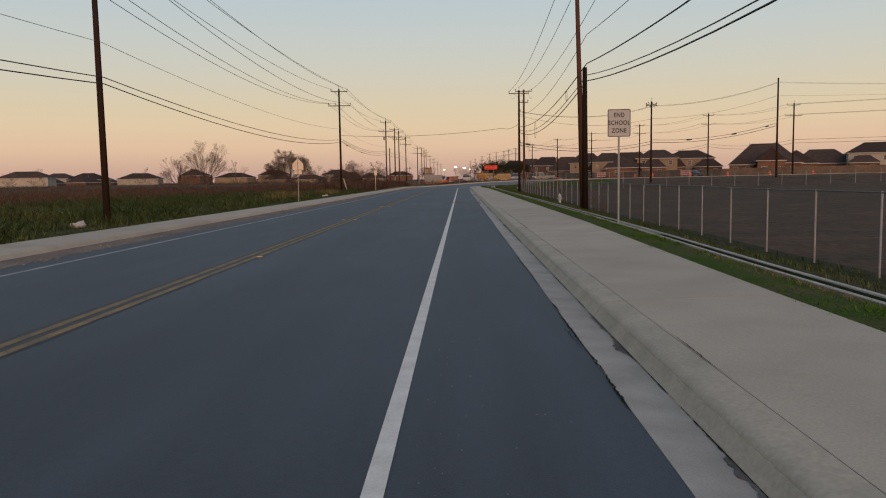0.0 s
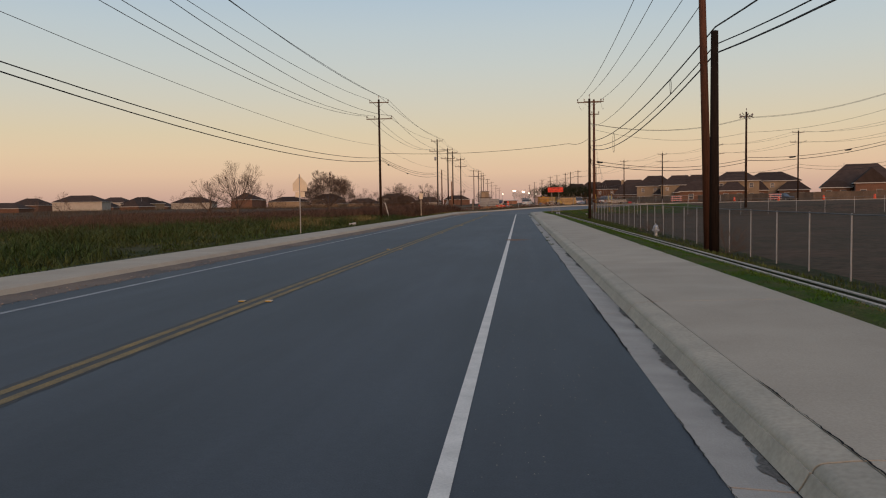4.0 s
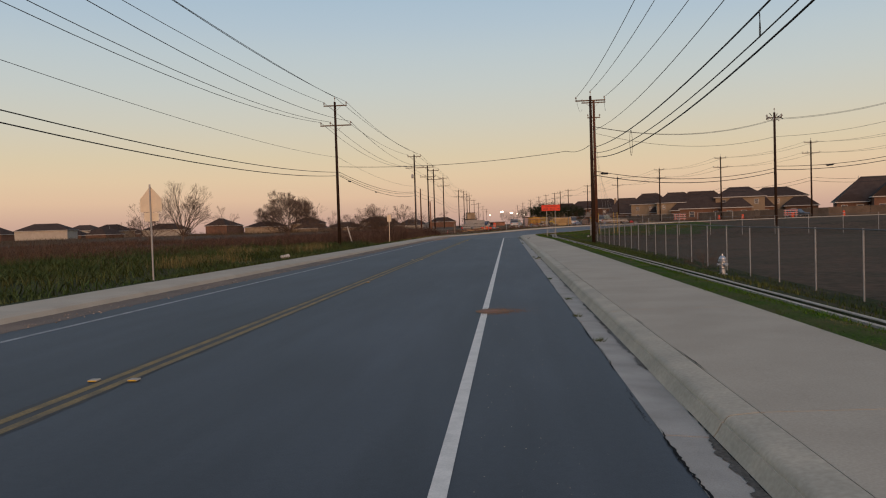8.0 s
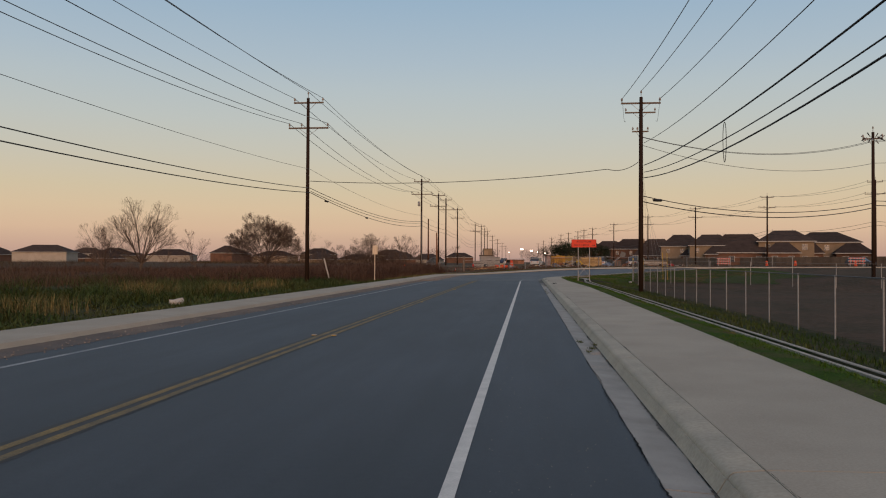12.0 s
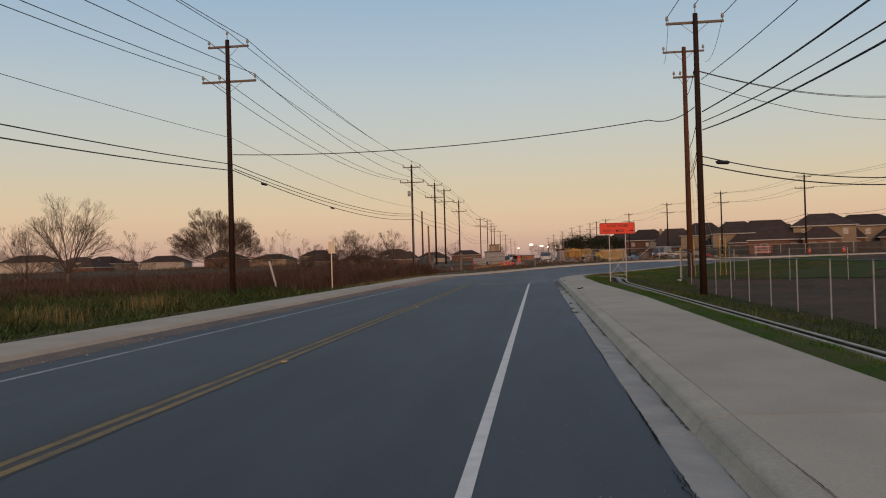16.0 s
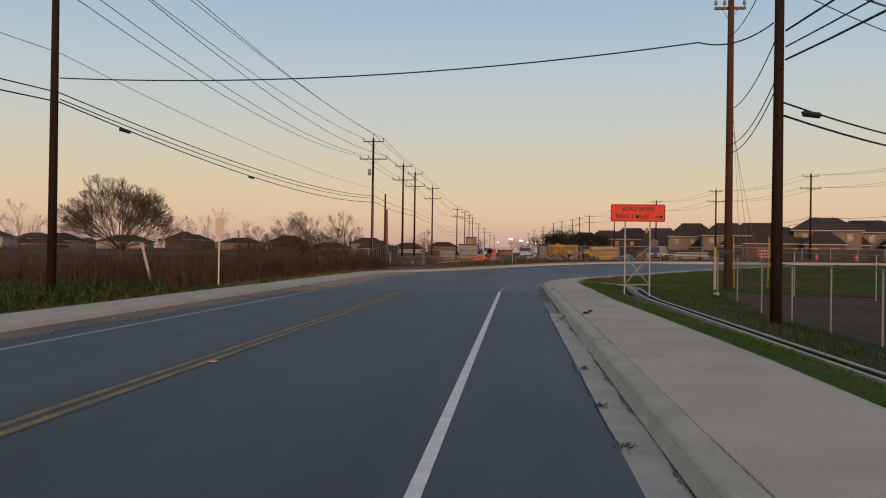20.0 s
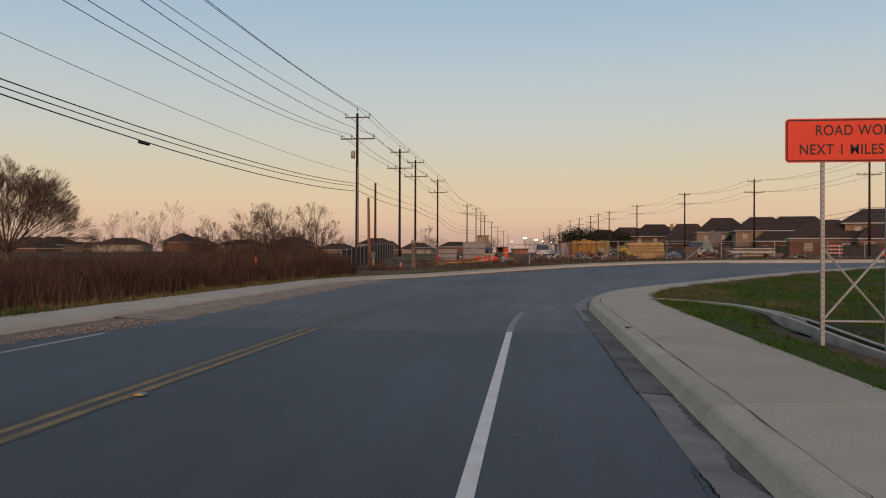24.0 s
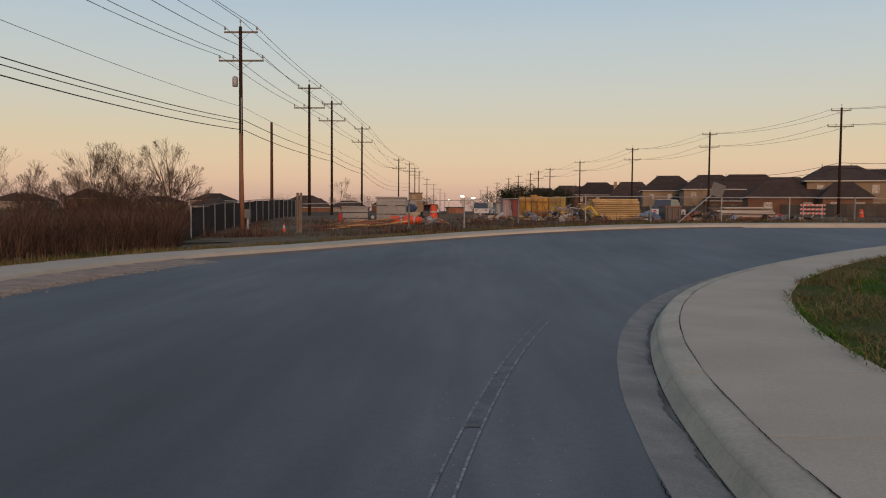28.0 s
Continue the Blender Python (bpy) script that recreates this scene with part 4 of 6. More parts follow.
part("bonnet", lathe(bmesh.new(), [(0.14, 0.58), (0.135, 0.64), (0.11, 0.7), (0.07, 0.745), (0.045, 0.75)], 16), M_HYD, hy, smooth=True)
part("operating_nut", lathe(bmesh.new(), [(0.045, 0.75), (0.045, 0.77), (0.028, 0.775), (0.024, 0.83)], 5), M_HYD, hy)
for a, r, l in ((0, 0.05, 0.2), (180, 0.05, 0.2), (270, 0.07, 0.22)):
    bm = bmesh.new()
    c, s = math.cos(radians(a)), math.sin(radians(a))
    tube(bm, (0.08 * c, 0.08 * s, 0.42), (l * c, l * s, 0.42), r, seg=8)
    tube(bm, (l * c, l * s, 0.42), ((l + 0.03) * c, (l + 0.03) * s, 0.42), r * 1.2, r * 0.9, seg=6)
    part("outlet", bm, M_HYD, hy)

# concrete drainage channel that turns into the pavement
ch = thing("drainage_channel", 0, 0, 0, 0, "narrow open concrete drainage channel beside the verge", "drain", kind="structure")


def channel_mid(s):
    if s < 112:
        return 4.92 - 0.2 * (1 - smooth01((s - 12) / 16)), s
    t = (s - 112) / 14.5
    a = Vector((4.92, 112)).lerp(Vector((4.97, 118)), t)
    p0, p1, p2, p3 = Vector((4.92, 112)), Vector((5.1, 119)), Vector((6.2, 122.2)), Vector((3.7, 124.6))
    p = p0 * (1 - t) ** 3 + p1 * 3 * t * (1 - t) ** 2 + p2 * 3 * t * t * (1 - t) + p3 * t ** 3
    return p.x, p.y


cprof = [(-0.21, -0.3), (-0.21, 0.115), (-0.135, 0.115), (-0.115, 0.0), (0.12, -0.02), (0.14, 0.085), (0.21, 0.085), (0.21, -0.3)]
ss = list(np.arange(-14, 112, 6.0)) + list(np.linspace(112, 126.5, 16))
cuts = [(a, b) for a, b in zip(ss, ss[1:])]
for a, b in cuts:
    verts = []
    for s in (a + 0.004, b - 0.004):
        x, y = channel_mid(s)
        x2, y2 = channel_mid(s + 0.05)
        tx, ty = x2 - x, y2 - y
        q = math.hypot(tx, ty)
        tx, ty = tx / q, ty / q
        for d, z in cprof:
            z += (0.1 - z) * smooth01((s - 117) / 4) if abs(d) < 0.13 else 0
            verts.append((x + ty * d, y - tx * d, z + rise(x, y) + 0.02 + 0.07 * smooth01((s - 113) / 5)))
    k = len(cprof)
    faces = [(j, k + j, k + (j + 1) % k, (j + 1) % k) for j in range(k)] + [tuple(range(k)), tuple(range(k, 2 * k))[::-1]]
    from_faces("channel_length", verts, faces, M_CHANNEL, ch)

# dark cover over the channel's floor and the inside of its far wall
verts = []
ss = list(np.arange(-14, 112, 2.0)) + list(np.linspace(112, 117.5, 6))
for s in ss:
    x, y = channel_mid(s)
    for d, up in ((-0.118, 0.045), (0.122, 0.045), (0.136, 0.09)):
        verts.append((x + d, y, rise(x, y) + up + 0.07 * smooth01((s - 113) / 5)))
tagged(from_faces("channel_silt", verts, [(3 * i + j, 3 * i + j + 1, 3 * i + j + 4, 3 * i + j + 3) for i in range(len(ss) - 1) for j in (0, 1)], M_DITCH), "dark bed on the floor and far wall of the drainage channel", "silt", kind="stuff")


# ---- trees and brush ----
def bare_tree(name, x, y, height, width, seed, label, trunk_r=0.16, trunk_h=1.2, limbs=9, sides=(7, 5, 3), twig=0.006, stems=1, lift=0.35, thin=0.34):
    """A leafless tree: limbs arch out of the trunk to a rough dome, and fork into branches and twigs."""
    rng = random.Random(seed)
    t = thing(name, x, y, land(x, y) - 0.1, 0, label, "tree", "bare trees")
    verts, faces = [], []

    def rod(pts, radii, seg):
        b = len(verts)
        for k, (p, r) in enumerate(zip(pts, radii)):
            q = (pts[min(len(pts) - 1, k + 1)] - pts[max(0, k - 1)]).to_track_quat("Z", "Y")
            for a in range(seg):
                verts.append(p + q @ Vector((r * math.cos(TAU * a / seg), r * math.sin(TAU * a / seg), 0)))
        for k in range(len(pts) - 1):
            for a in range(seg):
                c = b + k * seg
                faces.append((c + a, c + (a + 1) % seg, c + seg + (a + 1) % seg, c + seg + a))

    def branch(p, d, length, r, level, bow):
        n = 5 if level == 0 else 3
        pts, way = [p], d.copy()
        for k in range(n):
            way = (way + Vector((rng.gauss(0, 0.08), rng.gauss(0, 0.08), rng.gauss(0, 0.07) + bow / n))).normalized()
            pts.append(pts[-1] + way * length / n)
        rod(pts, [max(twig * (1 - 0.55 * k / n), r * (1 - 0.8 * k / n)) for k in range(n + 1)], 5 if level == 0 else 3)
        if level >= len(sides):
            return
        for i in range(sides[level]):
            f = 0.3 + 0.66 * (i + rng.random()) / sides[level]
            k = min(n - 1, int(f * n))
            q = pts[k].lerp(pts[k + 1], f * n - k)
            w = (pts[k + 1] - pts[k]).normalized()
            side = w.cross(Vector((rng.gauss(0, 1), rng.gauss(0, 1), rng.gauss(0, 1)))).normalized()
            nd = (w + side * rng.uniform(0.35, 0.85) + Vector((0, 0, 0.12))).normalized()
            branch(q, nd, length * (1.05 - f) * rng.uniform(0.55, 0.95) + length * 0.10, max(twig, r * (1 - 0.7 * f) * 0.55), level + 1, 0.12)

    for k in range(stems):
        off = Vector((rng.uniform(-1, 1), rng.uniform(-1, 1), 0)) * (width * 0.24 if stems > 1 else 0)
        top = off + Vector((rng.uniform(-0.15, 0.15), rng.uniform(-0.15, 0.15), trunk_h))
        bm = bmesh.new()
        tube(bm, off, top, trunk_r, trunk_r * 0.85, 8)
        part("trunk", bm, M_BARK, t, smooth=True)
        for i in range(limbs):
            az = TAU * (i * 0.381966 + rng.uniform(-0.06, 0.06))
            el = math.asin(min(0.98, lift * 0.4 + (1 - lift * 0.4) * ((i + 0.5) / limbs) ** 0.9))
            d = Vector((math.cos(az) * math.cos(el), math.sin(az) * math.cos(el), math.sin(el)))
            far = 1 / math.sqrt((d.z / (height - trunk_h)) ** 2 + (1 - d.z * d.z) / (width * (0.5 if stems == 1 else 0.36)) ** 2)
            d = (d + Vector((0, 0, 0.2 * (1 - d.z)))).normalized()
            branch(top - Vector((0, 0, rng.random() * trunk_h * 0.25)), d, far * rng.uniform(0.82, 1.0), trunk_r * thin, 0, -0.22 * (1 - d.z))
    from_faces("crown", verts, faces, M_TWIG, t)
    return t


bare_tree("bare_tree", -31.1, 146.8, 7.5, 10.0, 3, "round leafless tree with a dense twiggy crown", 0.22, 1.6, 27, (11, 9, 6), 0.007, lift=0.25, thin=0.2)
bare_tree("bare_tree", -46.3, 145.0, 9.4, 9.5, 5, "tall leafless tree with upright limbs", 0.2, 1.4, 16, (9, 6, 4), 0.007, lift=1.3)
bare_tree("bare_tree", -51.5, 146.0, 6.6, 8.0, 8, "leafless tree with drooping twigs", 0.15, 0.9, 14, (8, 6, 4), 0.006, lift=0.6)
bare_tree("bare_tree", -41.6, 150.0, 6.2, 5.0, 9, "small leafless tree in the field", 0.1, 1.2, 10, (7, 5, 3), 0.006)
for i, (x, y, h, w, n) in enumerate([(-23.6, 167.5, 5.8, 6.4, 2), (-20.8, 168.5, 5.6, 6.0, 2), (-26.6, 169.0, 4.6, 5.4, 1), (-16.4, 162.5, 5.5, 4.8, 0), (-18.8, 167.0, 4.2, 4.0, 1), (-29.5, 171.0, 3.3, 4.0, 1)]):
    bare_tree("bare_shrub_tree", x, y, h, w, 20 + i, "bushy leafless thicket tree among brown weeds", 0.055 if n else 0.09, 0.3 if n else 0.9, 11, (8, 6, 4), 0.0065, stems=n + 1, lift=0.9, thin=0.45)
for i, (x, y, h) in enumerate([(-40, 176, 7.0), (-43, 178, 6), (-34, 174, 6.8), (-36.5, 175, 6.2), (-31.5, 174, 5.6), (-47, 195, 6.5), (-13, 200, 5), (-65, 190, 6), (-75, 185, 6), (-80, 150, 6), (-87, 152, 5), (-60, 160, 5)]):
    bare_tree("bare_sapling", x, y, h, h * 0.62, 40 + i, "thin leafless sapling among dry weeds", 0.06, 1.0, 9, (7, 5, 3), 0.006, lift=0.8)


for i, (x, y) in enumerate(((3.4, 159.6), (4.6, 160.2), (5.6, 159.9), (13.5, 162.5))):
    bare_tree("bare_shrub", x, y, 3.0, 1.8, 70 + i, "thin leafless shrub growing through a yard fence", 0.03, 0.2, 7, (5, 3), 0.006, lift=1.2)


for i, (x, y, h) in enumerate(((8.9, 53.4, 1.9), (9.1, 54.6, 1.5), (8.9, 72.0, 1.1))):
    bare_tree("bare_shrub", x, y, h, 1.9, 80 + i, "leafless shrub against a chain-link fence", 0.02, 0.1, 10, (6, 4), 0.004)


def blades(name, spots, material, label, category, lean=0.35, width=0.012, bend=True):
    """spots: (x, y, height). Thin upright leaves."""
    rng = random.Random(len(spots))
    verts, faces = [], []
    for x, y, h in spots:
        z = land(x, y) - 0.02
        a = rng.random() * TAU
        dx, dy = math.cos(a), math.sin(a)
        l = h * lean * rng.uniform(0.2, 1.3)
        w = width * rng.uniform(0.7, 1.4)
        b = len(verts)
        verts += [(x - dy * w, y + dx * w, z), (x + dy * w, y - dx * w, z), (x + dx * l * 0.35 - dy * w * 0.7, y + dy * l * 0.35 + dx * w * 0.7, z + h * 0.6),
                  (x + dx * l * 0.35 + dy * w * 0.7, y + dy * l * 0.35 - dx * w * 0.7, z + h * 0.6), (x + dx * l, y + dy * l, z + h)]
        faces += [(b, b + 1, b + 3, b + 2), (b + 2, b + 3, b + 4)]
    return tagged(from_faces(name, verts, faces, material), label, category, kind="stuff")


def behind_fence(x, y):
    return x > 9.5 and y < 123.2 - 0.263 * (x - 9.42)


def drape(name, line, d0, d1, nd, s0, s1, step, material, label, category, lift=0.03):
    """A cover that lies on the land beside the road."""
    ds, ss = np.linspace(d0, d1, nd), np.arange(s0, s1 + 1e-6, step)
    verts = []
    for s in ss:
        for d in ds:
            if nd > 20 and line is left_line:
                d = d0 + (d - d0) * (1 + 0.45 * noise.noise((s * 0.07, 3.3, 1)) + 0.12 * noise.noise((s * 0.35, 1.3, 1)))
            x, y = line(s, d)
            verts.append((x, y, land(x, y) + lift))
    faces = [(i * nd + j, (i + 1) * nd + j, (i + 1) * nd + j + 1, i * nd + j + 1) for i in range(len(ss) - 1) for j in range(nd - 1)]
    if line is right_line:
        faces = [f[::-1] for f in faces if not behind_fence(*verts[f[0]][:2])]
    return tagged(from_faces(name, verts, faces, material, smooth=True), label, category, kind="structure")


tagged(sweep("verge", right_line, [(2.43, 0.165), (2.75, 0.17), (3.0, 0.15), (3.21, 0.12)], S0, 118.0, M_TURF, closed=False), "green turf strip beside the pavement", "verge", kind="structure")
drape("ditch_bank", right_line, 3.76, 8.4, 9, 0, 120, 1.5, M_DITCH, "thin grass on the ditch bank", "bank")
drape("corner_lawn", right_line, 2.43, 20, 30, 117.0, 161.0, 0.8, M_TURF, "green lawn inside the bend", "lawn", 0.035)
drape("weedy_field", left_line, 1.7, 34, 24, -5, 127, 2.5, M_FIELDTURF, "green weedy ground beside the road", "field", 0.04)
drape("yard_verge", left_line, 1.62, 6.0, 7, 141.0, 235.0, 1.2, M_YARD, "brown dirt strip between kerb and yard fence", "verge", 0.042)
gx, gy = np.arange(-15, 46.1, 1.2), np.arange(150, 216.1, 1.2)
verts = [(x, y, land(x, y) + 0.035) for y in gy for x in gx]
faces = [(j * len(gx) + i, j * len(gx) + i + 1, (j + 1) * len(gx) + i + 1, (j + 1) * len(gx) + i) for j in range(len(gy) - 1) for i in range(len(gx) - 1)]
faces = [f for f in faces if min(left_dist(*verts[k][:2]) for k in f) > 1.72 and min(verts[k][0] + (verts[k][1] - 154.6) * 0.079 for k in f) > -12.4]
tagged(from_faces("yard_ground", verts, faces, M_YARD, smooth=True), "bare brown dirt of the building yard", "yard", kind="structure")
rng = random.Random(11)
spots, straw = [], []
for i in range(80000):
    y = rng.uniform(4, 120)
    x = right_line(y, 2.43)[0] + rng.uniform(-0.05, 0.74)
    patch = noise.noise((x * 1.3, y * 0.8, 6)) + 0.5 * noise.noise((x * 4, y * 3, 2))
    (straw if patch + rng.uniform(-0.25, 0.25) > 0.42 else spots).append((x, y, rng.uniform(0.03, 0.085) * (1 + 0.8 * max(0, -patch))))
blades("verge_grass", spots, M_GRASS, "short green grass on the narrow verge", "grass", 1.2, 0.006)
blades("verge_straw", straw, M_STRAW, "yellowed grass on the narrow verge", "grass", 1.2, 0.005)
spots = []
straw = []
flume = [channel_mid(q) for q in np.linspace(112, 126.4, 30)]
for i in range(150000):
    d = 2.38 + 12 * rng.random() ** 1.3
    s = rng.uniform(118, 158)
    x, y = right_line(s, d)
    if behind_fence(x, y):
        continue
    if d < 7 and y < 127 and min((x - cx) ** 2 + (y - cy) ** 2 for cx, cy in flume) < 0.13:
        continue
    band = math.exp(-((x - 5.25 - 0.12 * (y - 127)) / 0.75) ** 2) * smooth01((y - 122.6) / 1.5) * (1 - smooth01((y - 131) / 3)) + 0.8 * math.exp(-((d - 2.9) / 0.5) ** 2) * smooth01((s - 131) / 3)
    dry = 0.9 * noise.noise((x * 0.35, y * 0.5, 8)) + 0.45 * noise.noise((x * 1.7, y * 1.7, 3)) + 1.1 * band + 0.22 * smooth01((d - 6.5) / 4) + rng.uniform(-0.12, 0.12) > 0.24
    (straw if dry else spots).append((x, y, rng.uniform(0.04, 0.13) * (1.15 if dry else 1) * (1 + 0.9 * noise.noise((x * 1.1, y * 1.1, 5)))))
blades("corner_straw", straw, M_STRAW, "dry straw patches in the corner lawn", "grass", 1.8, 0.005)
blades("corner_grass", spots, M_GRASS, "lush green grass on the corner lawn", "grass", 1.2, 0.007)
spots = []
for i in range(26000):
    y, x = rng.uniform(0, 122), rng.uniform(5.7, 9.6)
    if noise.noise((x * 0.4, y * 0.3, 7)) + rng.uniform(-0.3, 0.3) > -0.05 - (0.25 if y > 55 else 0):
        spots.append((x, y, rng.uniform(0.06, 0.2)))
blades("ditch_weeds", spots, M_WEED, "dark weeds on the ditch bank along the fence", "weeds", 0.6, 0.012)
spots, brown = [], []
for i in range(150000):
    d = 1.7 + 31 * rng.random() ** 1.25
    s = rng.uniform(12, 128)
    x, y = left_line(s, d)
    n = noise.noise((x * 0.15, y * 0.12, 2)) + rng.uniform(-0.25, 0.25)
    if n > -0.3:
        clump = noise.noise((x * 0.45, y * 0.3, 12)) + 0.6 * noise.noise((x * 0.12, y * 0.1, 4))
        h = rng.uniform(0.04, 0.13) * (1 + 3.2 * smooth01((d - 3) / 6)) * (1 + 1.6 * max(-0.5, clump))
        (brown if clump * 0.5 + rng.uniform(-0.3, 0.3) + smooth01((d - 16) / 14) * 0.4 > 0.5 else spots).append((x, y, h))
blades("brown_weeds", brown, M_BROWN, "brown stalks among the field weeds", "weeds", 1.3, 0.009)
blades("field_weeds", spots, M_WEED, "green weeds in the flat field", "weeds", 1.7, 0.018)
spots = []
while len(spots) < 95000:
    if rng.random() < 0.6:
        s_, d = rng.uniform(122, 158), 2.6 + 26 * rng.random() ** 1.2
        x, y = left_line(s_, d)
        if x > -0.348 * (y - 119) - 0.3 and y > 138:
            continue
        h = rng.uniform(0.7, 1.75) * smooth01((d - 2.0) / 2.2 + 0.15)
    else:
        x, y = -16 - 60 * rng.random(), rng.uniform(85, 175)
        if x > -22 - max(0, 122 - y) * 0.35:
            continue
        h = rng.uniform(0.5, 1.4)
    spots.append((x, y, h * (0.75 + 0.5 * noise.noise((x * 0.25, y * 0.25, 5)) + 0.3 * noise.noise((x * 1.1, y * 1.1, 8)))))
far_stalks = []
for i in range(24000):
    x, y = -34 - 70 * rng.random() ** 1.3, rng.uniform(30, 135)
    x += min(16, max(0.0, y - 95) * 0.6)
    if noise.noise((x * 0.1, y * 0.06, 21)) + rng.uniform(-0.15, 0.15) > 0.0:
        far_stalks.append((x, y, rng.uniform(0.3, 0.8)))
for i in range(9000):
    x, y = -80 + rng.uniform(-60, 30), rng.uniform(60, 170)
    far_stalks.append((x, y, rng.uniform(0.4, 0.9)))
for i in range(14000):
    x, y = rng.uniform(-230, -45), rng.uniform(215, 330)
    if noise.noise((x * 0.05, y * 0.03, 2)) > -0.1:
        far_stalks.append((x, y, rng.uniform(0.5, 1.5) * (0.8 + 0.6 * noise.noise((x * 0.06, y * 0.02, 9)))))
blades("field_stalks", far_stalks, M_BROWN, "brown stalks far across the field", "brush", 0.9, 0.025)
for i in range(80000):
    s_, d = rng.uniform(124, 156), 3.2 + 14 * rng.random() ** 1.5
    x, y = left_line(s_, d)
    if x > -0.348 * (y - 119) - 0.3 and y > 138:
        continue
    h = rng.uniform(0.9, 1.9) * smooth01((d - 2.4) / 2.0 + 0.2)
    spots.append((x, y, h * (0.72 + 0.45 * noise.noise((x * 0.3, y * 0.3, 5)) + 0.35 * noise.noise((x * 1.2, y * 1.2, 3)))))
blades("dry_brush", spots, M_DRY, "tall dead brown brush and reeds", "brush", 0.75, 0.0075)
spots = [(x + rng.gauss(0, 0.6), y + rng.gauss(0, 1.0), rng.uniform(0.3, 0.9)) for x, y in ((-19, 95), (-16.3, 97.5), (-16.2, 80.3), (-17.4, 78.3), (-22, 99), (-17, 106), (-18, 131)) for _ in range(420)]
blades("straw_tufts", spots, M_STRAW, "straw-coloured tufts of dry grass", "grass", 0.5, 0.012)
green, pale = [], []
for i in range(26000):
    s_, d = rng.uniform(116, 175), 1.5 + 1.5 * rng.random() ** 1.2
    x, y = left_line(s_, d)
    (green if noise.noise((s_ * 0.5, d, 9)) + rng.uniform(-0.25, 0.25) > 0.3 else pale).append((x, y, rng.uniform(0.06, 0.2) * (1.1 + 1.0 * noise.noise((s_ * 0.9, d * 1.5, 3)))))
blades("kerb_grass", green, M_WEED, "green grass along the far kerb", "grass", 0.9, 0.009)
blades("kerb_straw", pale, M_STRAW, "dry straw grass along the far kerb", "grass", 0.9, 0.008)
dry, green = [], []
for i in range(46000):
    x, y = rng.uniform(-13, 42), 153 + 18 * rng.random() ** 1.6
    if left_dist(x, y) < 1.7:
        continue
    n = noise.noise((x * 0.5, y * 0.4, 6)) + 0.6 * noise.noise((x * 1.7, y * 1.3, 2))
    if n + rng.uniform(-0.2, 0.2) > 0.02:
        dry.append((x, y, rng.uniform(0.1, 0.5) * (0.5 + 1.4 * max(0.0, n))))
    elif left_dist(x, y) < 4.0 or n < -0.35:
        green.append((x, y, rng.uniform(0.05, 0.2)))
blades("yard_weeds", dry, M_DRY, "patches of dry brown weeds along the yard fence", "weeds", 0.7, 0.012)
blades("yard_grass", green, M_WEED, "low green grass behind the kerb of the yard", "grass", 1.0, 0.012)

# ---- houses ----
def hip_roof(bm, c, w, d, z, rise_, over=0.5, gable=False):
    """A hipped roof with thick eaves; with gable its front end is upright."""
    a, b = w / 2 + over, d / 2 + over
    along = w >= d
    r = max(0.2 * max(w, d), abs(a - b))
    low = [bm.verts.new((c[0] + x, c[1] + y, z)) for x, y in ((-a, -b), (a, -b), (a, b), (-a, b))]
    und = [bm.verts.new((v.co.x, v.co.y, z - 0.2)) for v in low]
    if along:
        r0, r1 = bm.verts.new((c[0] - r, c[1], z + rise_)), bm.verts.new((c[0] + r, c[1], z + rise_))
        tops = ((low[0], low[1], r1, r0), (low[2], low[3], r0, r1), (low[1], low[2], r1), (low[3], low[0], r0))
    else:
        r0, r1 = bm.verts.new((c[0], c[1] - (b if gable else r), z + rise_)), bm.verts.new((c[0], c[1] + r, z + rise_))
        tops = ((low[1], low[2], r1, r0), (low[3], low[0], r0, r1), (low[0], low[1], r0), (low[2], low[3], r1))
    for f in tops:
        bm.faces.new(f)
    for i in range(4):
        j = (i + 1) % 4
        bm.faces.new((und[i], und[j], low[j], low[i]))
    bm.faces.new(und[::-1])
    return bm


def eaves(bm, c, w, d, z, over=0.5):
    a, b = w / 2 + over, d / 2 + over
    for s in (-1, 1):
        box(bm, (c[0], c[1] + s * (b + 0.012), z - 0.1), (2 * a, 0.03, 0.2))
        box(bm, (c[0] + s * (a + 0.012), c[1], z - 0.1), (0.03, 2 * b, 0.2))
    return bm


def window(h, x, y, z, w=1.0, t=1.3, turn=0):
    win = new("window")
    win.parent = h
    win.matrix_basis = pose(x, y, z, 0, 0, turn)
    bm = bmesh.new()
    for sx in (-w / 2, w / 2):
        box(bm, (sx, -0.03, 0), (0.1, 0.1, t + 0.1))
    for zz in (-t / 2, 0, t / 2):
        box(bm, (0, -0.03, zz), (w, 0.09, 0.07))
    part("window_frame", bm, M_TRIM, win)
    bm = bmesh.new()
    box(bm, (0, -0.012, 0), (w - 0.05, 0.03, t - 0.05))
    part("pane", bm, M_GLASS, win)


